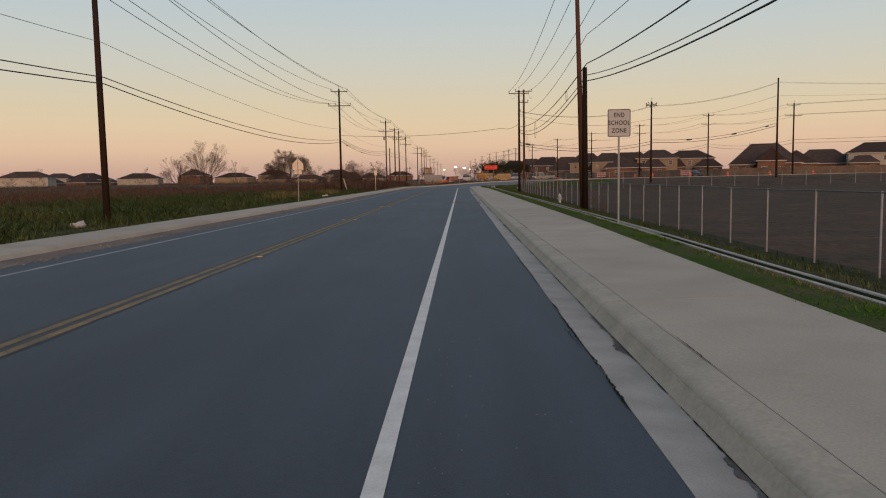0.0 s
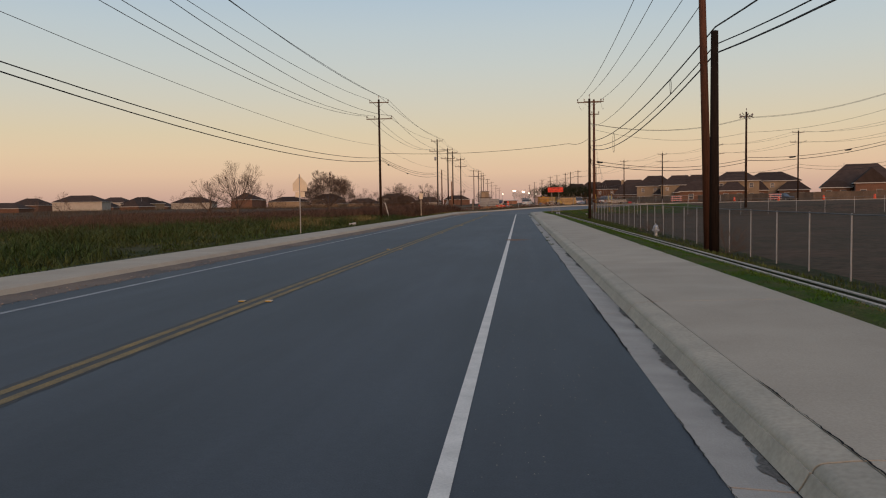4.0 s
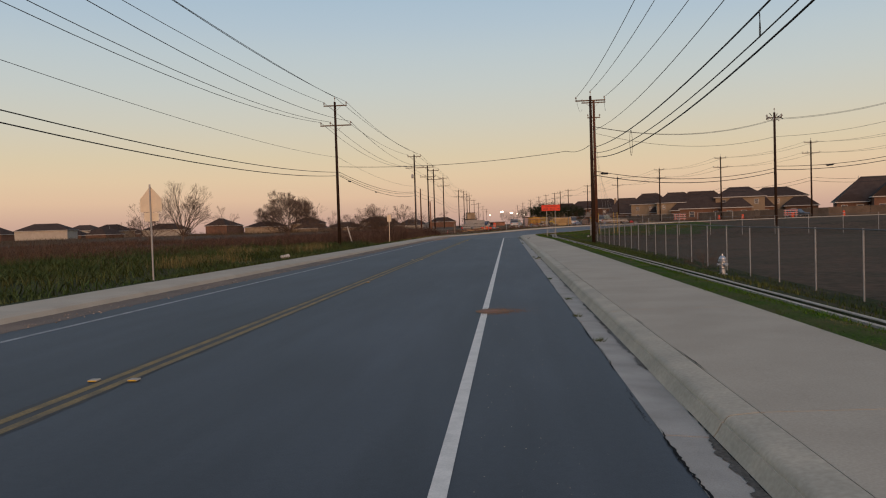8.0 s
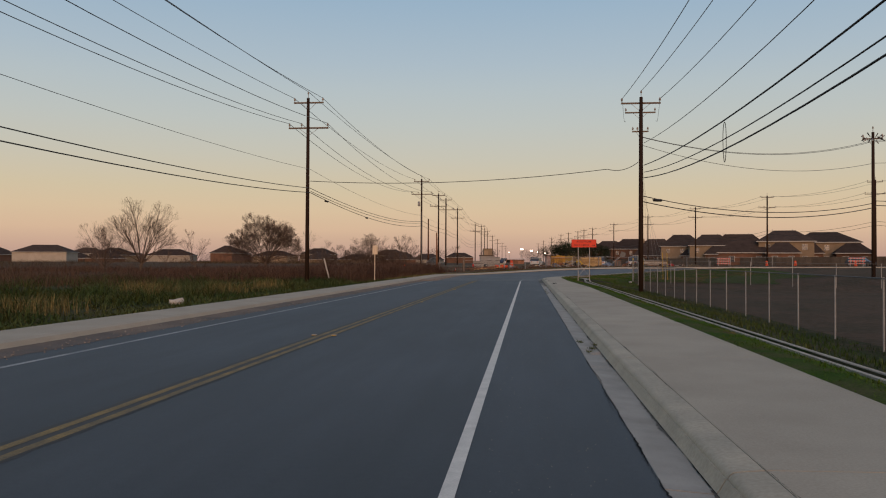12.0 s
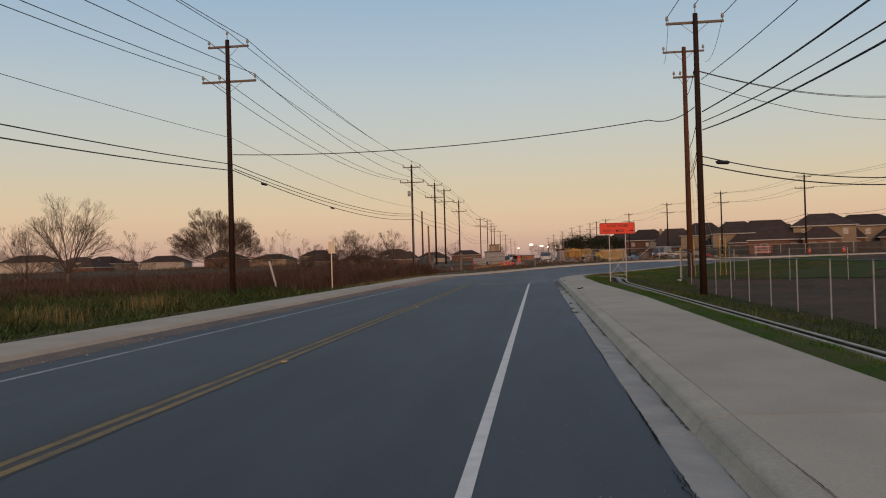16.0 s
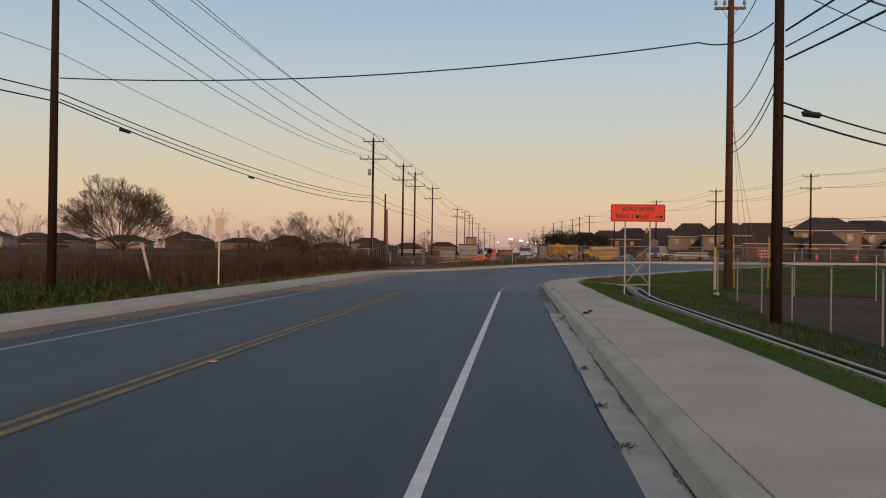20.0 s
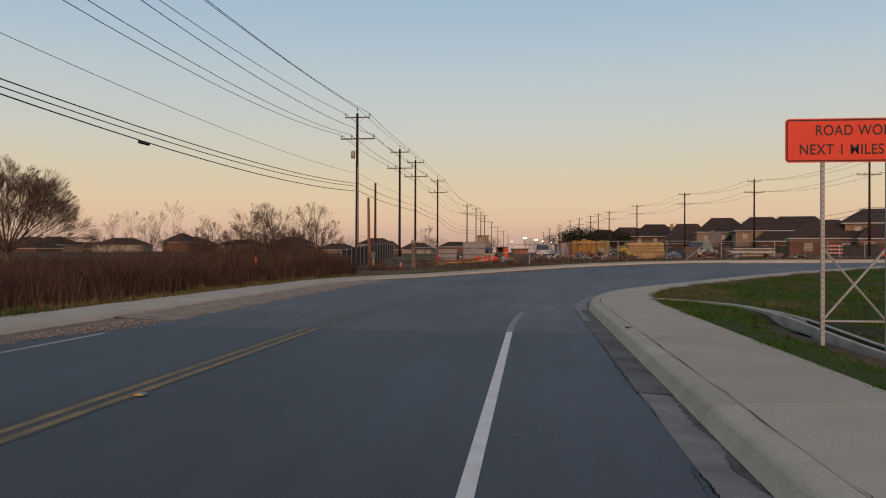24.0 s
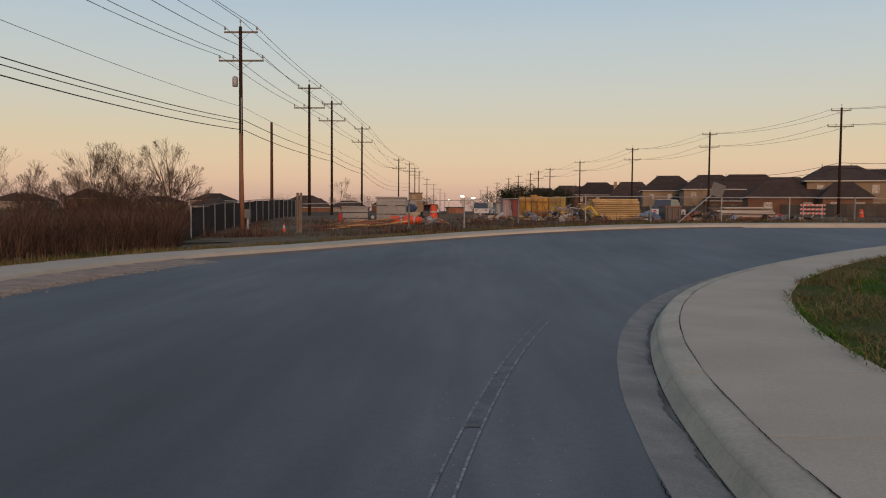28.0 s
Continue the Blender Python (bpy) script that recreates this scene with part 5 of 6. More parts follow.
def house(x, y, turn, w, d, wall_h, roof_h, label, storeys=1, material=None, name="house", wings=(), chimney=False, windows=True, z=None):
    """wings: (x, y, width, depth, wall, roof, gable) of lower blocks built on to the front."""
    g = land(x, y) if z is None else z
    h = thing(name, x, y, g - 0.1, turn, label, "house", "houses")
    bm = bmesh.new()
    box(bm, (0, 0, wall_h / 2), (w, d, wall_h))
    part("wall", bm, material or M_WALL, h)
    roof = part("roof", hip_roof(bmesh.new(), (0, 0), w, d, wall_h, roof_h), M_ROOF, h)
    part("fascia", eaves(bmesh.new(), (0, 0), w, d, wall_h), M_TRIM, roof)
    for wx, wy, ww, wd, wh, wr, gb in wings:
        bm = bmesh.new()
        box(bm, (wx, wy, wh / 2), (ww, wd, wh))
        part("wing_wall", bm, M_BRICK, h)
        rf = part("wing_roof", hip_roof(bmesh.new(), (wx, wy), ww, wd, wh, wr, 0.4, gb), M_ROOF, h)
        part("fascia", eaves(bmesh.new(), (wx, wy), ww, wd, wh, 0.4), M_TRIM, rf)
        for u in (-0.25, 0.25):
            window(h, wx + u * ww, wy - wd / 2, 1.5, 1.2, 1.4)
    if chimney:
        bm = bmesh.new()
        box(bm, (-w * 0.3, -d * 0.1, wall_h + roof_h * 0.55), (0.9, 0.8, roof_h * 0.9))
        part("chimney", bm, M_WALL, roof)
    for u in (0.15, -0.22):
        bm = bmesh.new()
        tube(bm, (w * u, d * 0.1, wall_h + roof_h * 0.5), (w * u, d * 0.1, wall_h + roof_h + 0.3), 0.06, seg=6)
        part("vent_pipe", bm, M_GALV, roof)
    if windows:
        for st_ in range(storeys):
            zc = 1.55 + st_ * 2.85
            for i in range(max(2, int(w / 4))):
                window(h, -w / 2 + w * (i + 0.5) / max(2, int(w / 4)), -d / 2, zc)
            for u in (-0.25, 0.25):
                window(h, -w / 2, u * d, zc, turn=-90)
    return h


TWO, ONE = "two-storey tan house with a brown hipped roof", "brick house with a steep brown hipped roof"
rng = random.Random(31)
row = [(62.5, 250.0, -14, 12, 11, 5.8, 2.7, 2, M_WALL, ((-1.0, -7.5, 7, 6, 3.0, 2.4, False), (-9.0, -2.5, 12, 9, 3.1, 3.4, False))), (76.0, 262.0, -14, 15, 12, 5.8, 2.7, 2, M_WALL, ((-5.0, -9.0, 7, 7, 3.0, 3.2, False), (5.5, -8.5, 8, 6, 3.0, 2.4, False))),
       (65.0, 300.0, -10, 20, 15, 3.2, 6.2, 1, M_BRICK, ((5.0, -9.0, 8, 6, 3.0, 2.2, False),)), (51.5, 318.0, -10, 13, 12, 6.0, 3.9, 2, M_WALL, ((2.5, -7.5, 6, 5, 2.9, 2.0, False),)),
       (83.5, 218.0, -18, 17, 15, 3.2, 5.4, 1, M_BRICK, ((1.0, -9.0, 6.5, 7, 3.8, 3.4, True), (-6.0, -7.2, 6, 3, 2.9, 1.6, False))), (117.6, 258.0, -20, 18, 14, 3.2, 4.6, 1, M_BRICK, ()),
       (129.0, 247.0, -22, 16, 13, 6.0, 3.3, 2, M_PALEWALL, ((-4.0, -8.5, 8, 5, 3.0, 2.2, False),)), (101.0, 262.0, -18, 15, 13, 3.2, 4.8, 1, M_BRICK, ()), (98.0, 232.0, -18, 10, 12, 3.1, 3.8, 1, M_BRICK, ()),
       (47.0, 341.0, -10, 15, 13, 3.2, 6.0, 1, M_BRICK, ()), (44.5, 362.0, -8, 12, 12, 5.9, 3.2, 2, M_WALL, ()), (40.0, 385.0, -8, 16, 14, 3.2, 6.2, 1, M_BRICK, ()), (36.0, 412.0, -8, 13, 12, 5.9, 3.2, 2, M_WALL, ()),
       (33.0, 440.0, -8, 16, 13, 3.2, 6.0, 1, M_BRICK, ()), (29.0, 470.0, -8, 14, 13, 5.6, 3.2, 2, M_WALL, ()), (26.0, 505.0, -8, 17, 14, 3.2, 6.0, 1, M_BRICK, ()), (86.0, 292.0, -14, 15, 13, 3.2, 5.4, 1, M_BRICK, ()),
       (72.0, 325.0, -12, 15, 13, 5.8, 3.2, 2, M_WALL, ()), (148.0, 225.0, -24, 16, 13, 3.2, 5.0, 1, M_BRICK, ()), (166.0, 210.0, -24, 15, 13, 5.9, 3.2, 2, M_PALEWALL, ()), (145.0, 275.0, -20, 16, 13, 3.2, 5.0, 1, M_BRICK, ()), (64.0, 350.0, -12, 15, 13, 3.2, 5.6, 1, M_BRICK, ()), (57.0, 375.0, -10, 15, 13, 5.8, 3.2, 2, M_WALL, ()),
       (40.8, 362.0, -8, 15, 13, 5.9, 4.0, 2, M_BRICK, ()), (57.5, 303.0, -10, 13, 12, 5.9, 3.5, 2, M_WALL, ()), (36.5, 400.0, -8, 15, 13, 5.9, 4.2, 2, M_BRICK, ()), (30.5, 430.0, -8, 15, 13, 5.9, 4.2, 2, M_WALL, ())]
for i, (x, y, tr, w, d, wh, rh, st_, m_, wings) in enumerate(row):
    house(x, y, tr, w, d, wh, rh, ("two-storey pale house with a brown hipped roof" if m_ is M_PALEWALL else TWO) if st_ == 2 else ONE, st_, m_, wings=wings, chimney=i == 9)
# low houses far across the field
rng = random.Random(5)
far_row = [(-216, 416, 15), (-203, 362, 22), (-185, 385, 16), (-232, 350, 18), (-165, 400, 20), (-140, 410, 14), (-120, 415, 18), (-100, 420, 14), (-82, 425, 16), (-64, 430, 15), (-48, 430, 14), (-250, 330, 20), (-150, 440, 14), (-110, 450, 14),
           (-72, 460, 16), (-36, 470, 15), (-270, 300, 20), (-285, 270, 20), (-56, 400, 12), (-215, 400, 16), (-130, 380, 10), (-92, 395, 12), (-175, 360, 10), (-240, 380, 16), (-195, 420, 16)]
for x, y, w in far_row:
    house(x, y, rng.uniform(-12, 12), w, 12, rng.choice((2.7, 4.2, 5.2)), rng.uniform(2.4, 3.4), "pale house with a dark hipped roof across the field", 1, rng.choice((M_WALL, M_BRICK, M_PALEWALL)), windows=False, z=-0.2)

# ---- boundary fence in front of the houses ----
pf = thing("privacy_fence", 0, 0, 0, 0, "long brown board fence in front of the houses", "fence", "fences")
line = [(150.0, 162.0), (110.0, 178.0), (84.0, 192.0), (68.0, 206.0), (55.0, 232.0), (47.0, 259.0), (40.0, 288.0), (35.0, 320.0), (29.0, 370.0), (22.0, 450.0)]
for (x0, y0), (x1, y1) in zip(line, line[1:]):
    run = math.hypot(x1 - x0, y1 - y0)
    n = max(1, int(run / 2.4))
    a = math.atan2(y1 - y0, x1 - x0)
    for i in range(n):
        f = (i + 0.5) / n
        x, y = x0 + (x1 - x0) * f, y0 + (y1 - y0) * f
        bm = bmesh.new()
        box(bm, (x, y, land(x, y) + 0.85), (run / n - 0.05, 0.06, 1.9), Matrix.Rotation(a, 3, "Z"))
        part("fence_panel", bm, M_FENCE, pf)

# ---- building yard beyond the bend ----
def lumber_pile(x, y, turn, w, layers, lh, label, seed, materials, bulge=0.12, rows=3, deep=1.3, rag=0.1):
    """Long boards laid flat in layers, with ragged ends."""
    rng = random.Random(seed)
    t = thing("lumber_stack", x, y, land(x, y), turn, label, "lumber", "lumber stacks")
    for i in range(layers):
        sag = bulge * math.sin(math.pi * (i + 0.5) / layers)
        for j in range(rows):
            bm = bmesh.new()
            a, b = -w / 2 + rng.uniform(-rag, rag), w / 2 + sag + rng.uniform(-rag, rag) * 0.7
            box(bm, ((a + b) / 2, (j - rows / 2 + 0.5) * deep / rows + rng.uniform(-0.03, 0.03), lh * (i + 0.5) + 0.1), (b - a, deep / rows * 0.94, lh * rng.uniform(0.72, 0.95)),
                Matrix.Rotation(rng.gauss(0, 0.012), 3, "Z") @ Matrix.Rotation(rng.gauss(0, 0.008), 3, "Y"), 0.008)
            part("board", bm, rng.choice(materials), t)
    for sx in (-0.35, 0.0, 0.35):
        bm = bmesh.new()
        box(bm, (sx * w, 0, 0.05), (0.1, deep, 0.1))
        part("bearer", bm, M_ARM, t)
    return t


lumber_pile(9.55, 168.0, 3, 2.85, 11, 0.12, "tall stack of golden sawn lumber in the yard", 1, (M_LUMBER,))
lumber_pile(8.9, 170.4, -2, 2.4, 9, 0.12, "lower stack of sawn lumber behind another", 2, (M_LUMBER, M_YPALE))
lumber_pile(18.9, 172.0, 4, 3.7, 8, 0.11, "long stack of weathered formwork boards", 3, (M_RUST, M_ARM, M_FENCE, M_FENCE, M_TRIM), 0.3, 2, 1.4, 0.45)
lumber_pile(16.7, 170.6, -6, 2.0, 5, 0.09, "low pile of grey weathered boards", 4, (M_ARM, M_BOX, M_FENCE), 0.2, 2, 1.2, 0.35)


def form_wall(x, y, turn, w, h, label):
    rng = random.Random(8)
    t = thing("formwork_stack", x, y, land(x, y), turn, label, "formwork")
    n = int(w / 0.42)
    for i in range(n):
        bm = bmesh.new()
        top = h * rng.uniform(0.9, 1.0)
        box(bm, (-w / 2 + (i + 0.5) * w / n, rng.uniform(-0.12, 0.12), top / 2 + 0.08), (w / n * 0.94, 0.9, top), Matrix.Rotation(rng.gauss(0, 0.015), 3, "Y"), 0.015)
        part("form_panel", bm, M_YWOOD if i < n * 0.62 else M_YPALE, t)
    for z in (0.3, 0.72):
        bm = bmesh.new()
        box(bm, (-0.2, -0.62, h * z + 0.1), (w * 0.86, 0.05, 0.07))
        part("waler", bm, M_RUST, t)
    return t


form_wall(5.85, 176.0, 3, 3.4, 1.75, "yellow wooden formwork panels stood on edge")

# grey precast boxes
def precast(x, y, turn, w, d, h, hole, label):
    t = thing("precast_box", x, y, land(x, y), turn, label, "precast box", "precast boxes")
    bm = bmesh.new()
    box(bm, (0, 0, h / 2), (w, d, h), bevel=0.03)
    part("body", bm, M_BOX, t)
    # near-black strips laid on the face paint the shade of grooves between courses
    for z in (0.35, 0.7):
        bm = bmesh.new()
        box(bm, (0, -d / 2 - 0.005, h * z), (w * 0.99, 0.02, 0.04))
        part("groove_shade", bm, M_CRACK, t)
    if hole:
        bm = bmesh.new()
        ring = []
        for i in range(28):
            a = TAU * i / 28
            ring.append([bm.verts.new((q * math.cos(a), y_, h * 0.38 + q * math.sin(a))) for q, y_ in ((0.46, -d / 2 + 0.01), (0.47, -d / 2 - 0.04), (0.53, -d / 2 - 0.04), (0.54, -d / 2 + 0.01))])
        for u, v in zip(ring, ring[1:] + ring[:1]):
            for k in range(3):
                bm.faces.new((u[k], u[k + 1], v[k + 1], v[k]))
        part("pipe_knockout", bm, M_BOX, t)
    bm = bmesh.new()
    box(bm, (0, 0, h + 0.04), (w + 0.12, d + 0.12, 0.1), bevel=0.02)
    part("lid", bm, M_BOX, t)
    return t


precast(-6.45, 166.5, 3, 1.55, 1.3, 0.98, False, "low grey precast concrete box in the yard")
precast(-4.3, 167.0, 3, 1.8, 1.5, 1.5, True, "tall grey precast concrete box with a round knockout")

rng = random.Random(77)
rods = thing("pipe_pile", -5.7, 161.6, land(-5.7, 161.6), 0, "loose spread of long rusty steel pipes", "pipes")
for i in range(58):
    bm = bmesh.new()
    y = rng.uniform(-1.5, 1.2)
    z = 0.05 + rng.random() * 0.42 * max(0.2, 1 - abs(y) * 0.6)
    l = rng.uniform(0.7, 1.7)
    c = rng.gauss(0.2, 0.75)
    yaw = rng.gauss(0, 0.22)
    d = Vector((math.cos(yaw), math.sin(yaw), rng.gauss(0.07, 0.05))) * l
    tube(bm, Vector((c, y, z)) - d, Vector((c, y, z + 0.04)) + d, rng.uniform(0.022, 0.038), seg=6)
    part("pipe", bm, (M_RUST, M_RUST, M_ARM, M_LUMBER)[i % 4], rods)
tank = thing("red_tank", -7.05, 164.2, land(-7.05, 164.2), 0, "small red gas cylinder standing by boxes", "cylinder")
part("shell", lathe(bmesh.new(), [(0.12, 0.0), (0.13, 0.05), (0.13, 0.55), (0.09, 0.66), (0.04, 0.7), (0.04, 0.78)], 12), M_RED, tank, smooth=True)
bm = bmesh.new()
tube(bm, (-0.06, 0, 0.8), (0.06, 0, 0.8), 0.025, seg=6)
part("valve", bm, M_GALV, tank)
# a small dark machine of unknown make; its white disc is a headlight
comp = thing("compressor", -5.35, 165.4, land(-5.35, 165.4), 20, "small black and white machine by the boxes", "compressor")
bm = bmesh.new()
box(bm, (0, 0, 0.35), (0.3, 0.5, 0.5), bevel=0.05)
part("housing", bm, M_CARD, comp)
bm = bmesh.new()
tube(bm, (0, -0.27, 0.42), (0, -0.24, 0.42), 0.1, seg=12)
part("headlight", bm, M_SIGNW, comp)
for sx in (-0.17, 0.17):
    bm = bmesh.new()
    tube(bm, (sx - 0.03, 0, 0.12), (sx + 0.03, 0, 0.12), 0.12, seg=10)
    part("wheel", bm, M_TYRE, comp)


def barrel(x, y, lying=False, turn=0.0):
    t = thing("traffic_barrel", x, y, land(x, y) + (0.28 if lying else 0), turn, "orange traffic barrel lying on its side" if lying else "orange and white traffic barrel standing upright", "traffic barrel", "traffic barrels")
    r = Matrix.Rotation(radians(90), 4, "Y") if lying else Matrix.Identity(4)
    bm = lathe(bmesh.new(), [(0.29, 0), (0.29, 0.1), (0.27, 0.12), (0.26, 0.42), (0.24, 0.44), (0.23, 0.75), (0.2, 0.78), (0.19, 0.95), (0.08, 1.0)], 14)
    bm.transform(r)
    body = part("body", bm, M_ORPLASTIC, t, smooth=False)
    for z in (0.3, 0.58):
        bm = lathe(bmesh.new(), [(0.272 - z * 0.05, z - 0.05), (0.272 - z * 0.05, z + 0.05)], 14)
        bm.transform(r)
        part("band", bm, M_SIGNW, body)
    return t


barrel(-3.9, 162.4, True, 8)
barrel(-3.1, 162.7, True, -12)
barrel(-1.75, 168.0)
for x, y in ((50.0, 205.0), (57.0, 196.0), (63.0, 187.0), (70.0, 180.0), (47.0, 212.0), (76.0, 172.0)):
    barrel(x, y)

cone = thing("traffic_cone", -9.0, 158.5, land(-9, 158.5), 0, "small orange traffic cone in weeds", "traffic cone")
bm = bmesh.new()
box(bm, (0, 0, 0.02), (0.26, 0.26, 0.04))
part("base", bm, M_ORPLASTIC, cone)
part("cone_body", lathe(bmesh.new(), [(0.1, 0.04), (0.02, 0.46)], 10), M_ORPLASTIC, cone)
part("band", lathe(bmesh.new(), [(0.072, 0.22), (0.042, 0.38)], 10), M_SIGNW, cone)


def barricade(x, y, turn):
    t = thing("barricade", x, y, land(x, y), turn, "three-rail striped road barricade", "barricade", "barricades")
    for sx in (-0.9, 0.9):
        bm = bmesh.new()
        box(bm, (sx, 0, 0.75), (0.08, 0.08, 1.5))
        part("upright", bm, M_SIGNW, t)
        bm = bmesh.new()
        box(bm, (sx, 0, 0.05), (0.1, 1.2, 0.1))
        part("foot", bm, M_GALV, t)
    for z in (0.5, 0.92, 1.35):
        bm = bmesh.new()
        box(bm, (0, -0.06, z), (2.4, 0.03, 0.2))
        rail = part("rail", bm, M_SIGNW, t)
        for i in range(6):
            bm = bmesh.new()
            vs = [bm.verts.new((-1.15 + i * 0.4 + dx, -0.079, z + dz)) for dx, dz in ((0, -0.1), (0.15, -0.1), (0.3, 0.1), (0.15, 0.1))]
            bm.faces.new(vs)
            part("stripe", bm, M_ORANGE, rail)
    return t


barricade(52.6, 184.6, -15)
barricade(35.8, 199.5, -10)

# pipes with open mouths, wrapped bundles, a dark skip and scrap
for i, (x, y, z, rr) in enumerate(((6.85, 167.6, 0.16, 0.15), (7.18, 167.5, 0.16, 0.15), (7.52, 167.6, 0.16, 0.15), (7.02, 167.8, 0.43, 0.14), (7.36, 167.7, 0.43, 0.14), (7.86, 167.9, 0.14, 0.12))):
    t = thing("culvert_pipe", x, y, land(x, y) + z, 88, "pale plastic culvert pipe with an open mouth", "pipe", "culvert pipes")
    bm = bmesh.new()
    tube(bm, (-1.1, 0, 0), (1.1, 0, 0), rr, seg=14, cap=False)
    part("pipe_body", bm, M_SIGNW, t, smooth=True)
    # a black disc just inside the end paints the shade within the pipe
    bm = bmesh.new()
    tube(bm, (-1.07, 0, 0), (-1.05, 0, 0), rr * 0.86, seg=14)
    part("mouth", bm, M_BLACK, t)
heap = thing("pipe_pile", 6.9, 169.4, land(6.9, 169.4), 5, "jumbled pile of white plastic pipes and boards", "pipes")
for i in range(26):
    bm = bmesh.new()
    a = Vector((rng.uniform(-0.7, 0.7), rng.uniform(-0.5, 0.5), rng.uniform(0.1, 0.9)))
    d = Vector((rng.uniform(0.5, 1.0), rng.uniform(-0.3, 0.3), rng.gauss(0.02, 0.16)))
    if i % 3:
        tube(bm, a - d * 0.6, a + d * 0.6, rng.uniform(0.025, 0.05), seg=6)
    else:
        box(bm, a, (rng.uniform(0.5, 1.2), 0.2, 0.04), Matrix.Rotation(rng.gauss(0, 0.25), 3, "Y") @ Matrix.Rotation(rng.gauss(0, 0.3), 3, "Z"))
    part("pipe" if i % 3 else "board", bm, rng.choice((M_SIGNW, M_TRIM, M_CREAM, M_BOX, M_LUMBER)), heap)
arm = thing("digger_arm", 7.75, 166.4, land(7.75, 166.4), 0, "yellow and black digger arm resting on the ground", "digger")
for a, b, w, m_, nm in (((0.55, 0, 0.35), (0.1, 0, 0.95), 0.14, M_YPLASTIC, "boom"), ((0.1, 0, 0.95), (-0.35, 0, 0.75), 0.11, M_YPLASTIC, "stick"), ((0.35, -0.1, 0.5), (0.0, -0.1, 0.8), 0.05, M_GALV, "cylinder_rod")):
    bm = bmesh.new()
    tube(bm, a, b, w, w * 0.8, seg=4)
    part(nm, bm, m_, arm)
bm = bmesh.new()
box(bm, (0.6, 0, 0.2), (0.4, 0.5, 0.4), bevel=0.05)
part("base", bm, M_BLACK, arm)
bm = bmesh.new()
box(bm, (-0.45, 0, 0.62), (0.25, 0.4, 0.3), Matrix.Rotation(0.5, 3, "Y"), 0.04)
part("bucket", bm, M_BLACK, arm)
for i, (x, y, sx, sz) in enumerate(((11.75, 169.8, 0.45, 0.5), (12.3, 170.3, 0.5, 0.72), (12.75, 169.6, 0.42, 0.46), (12.1, 169.2, 0.5, 0.36))):
    t = thing("wrapped_bundle", x, y, land(x, y), i * 35, "pale blue plastic-wrapped bundle on the ground", "bundle", "wrapped bundles")
    bm = bmesh.new()
    bmesh.ops.create_icosphere(bm, subdivisions=3, radius=1)
    for v in bm.verts:
        n = noise.noise(v.co * 2.4 + Vector((i, 0, 0))) * 0.22
        v.co = Vector((math.copysign(abs(v.co.x) ** 0.7, v.co.x) * (sx + n * 0.4), math.copysign(abs(v.co.y) ** 0.7, v.co.y) * (0.4 + n * 0.4), max(0.0, (v.co.z * 0.55 + 0.45) * sz * (1 + n))))
    part("wrap", bm, M_WRAP, t, smooth=True)
skip = thing("steel_skip", 13.4, 169.2, land(13.4, 169.2), 4, "dark rusty steel skip in the yard", "skip")
bm = bmesh.new()
box(bm, (0, 0, 0.52), (1.05, 1.3, 0.92), bevel=0.03)
part("bin", bm, M_CARD, skip)
bm = bmesh.new()
box(bm, (0, 0, 1.0), (1.15, 1.4, 0.08), bevel=0.02)
part("rim", bm, M_RUST, skip)
for sx in (-0.35, 0, 0.35):
    bm = bmesh.new()
    box(bm, (sx, -0.68, 0.5), (0.05, 0.06, 0.85))
    part("rib", bm, M_RUST, skip)
rng = random.Random(19)


def debris(name, x, y, turn, count, tall, materials, label):
    """A heap of boards, bars, rings and blocks thrown together."""
    t = thing(name, x, y, land(x, y), turn, label, "scrap", "scrap heaps")
    for j in range(count):
        bm = bmesh.new()
        a = Vector((rng.uniform(-0.7, 0.7), rng.uniform(-0.5, 0.5), rng.uniform(0.04, tall)))
        kind = rng.random()
        if kind < 0.45:
            box(bm, a, (rng.uniform(0.25, 1.2), rng.uniform(0.08, 0.35), rng.uniform(0.03, 0.2)), Matrix.Rotation(rng.uniform(-1.5, 1.5), 3, "Z") @ Matrix.Rotation(rng.gauss(0, 0.3), 3, "Y"), 0.008)
        elif kind < 0.85:
            tube(bm, a, a + Vector((rng.uniform(-0.9, 0.9), rng.uniform(-0.4, 0.4), rng.uniform(-0.1, 0.35))), rng.uniform(0.015, 0.05), seg=6)
        else:
            tube(bm, a, a + Vector((rng.uniform(-0.06, 0.06), 0.18, rng.uniform(-0.05, 0.05))), rng.uniform(0.14, 0.28), seg=12)
        part("scrap_piece", bm, rng.choice(materials), t)
    return t


DARKS, MIXED, PALES = (M_CARD, M_TYRE, M_BLACK, M_RUST, M_PIPE, M_TRIM), (M_CARD, M_ARM, M_FENCE, M_RUST, M_BOX, M_TYRE, M_TRIM, M_LUMBER), (M_SIGNW, M_CREAM, M_BOX, M_RUST, M_WRAP)
for x, y, tall in ((14.4, 168.8, 0.7), (15.1, 169.2, 0.75), (15.7, 168.6, 0.6), (5.0, 171.8, 0.5), (5.9, 171.4, 0.55), (6.5, 170.8, 0.5)):
    debris("scrap_heap", x, y, x * 40, 13, tall, DARKS, "heap of dark machine parts and scrap")
for i in range(30):
    x = rng.uniform(-7.0, 25.0)
    y = 160.3 + 0.28 * max(0.0, x) + rng.uniform(0.8, 7.0)
    debris("debris_pile", x, y, rng.uniform(0, 180), rng.randint(5, 9), 0.3, MIXED if i % 4 else PALES, "small pile of weathered boards and scrap in the yard")
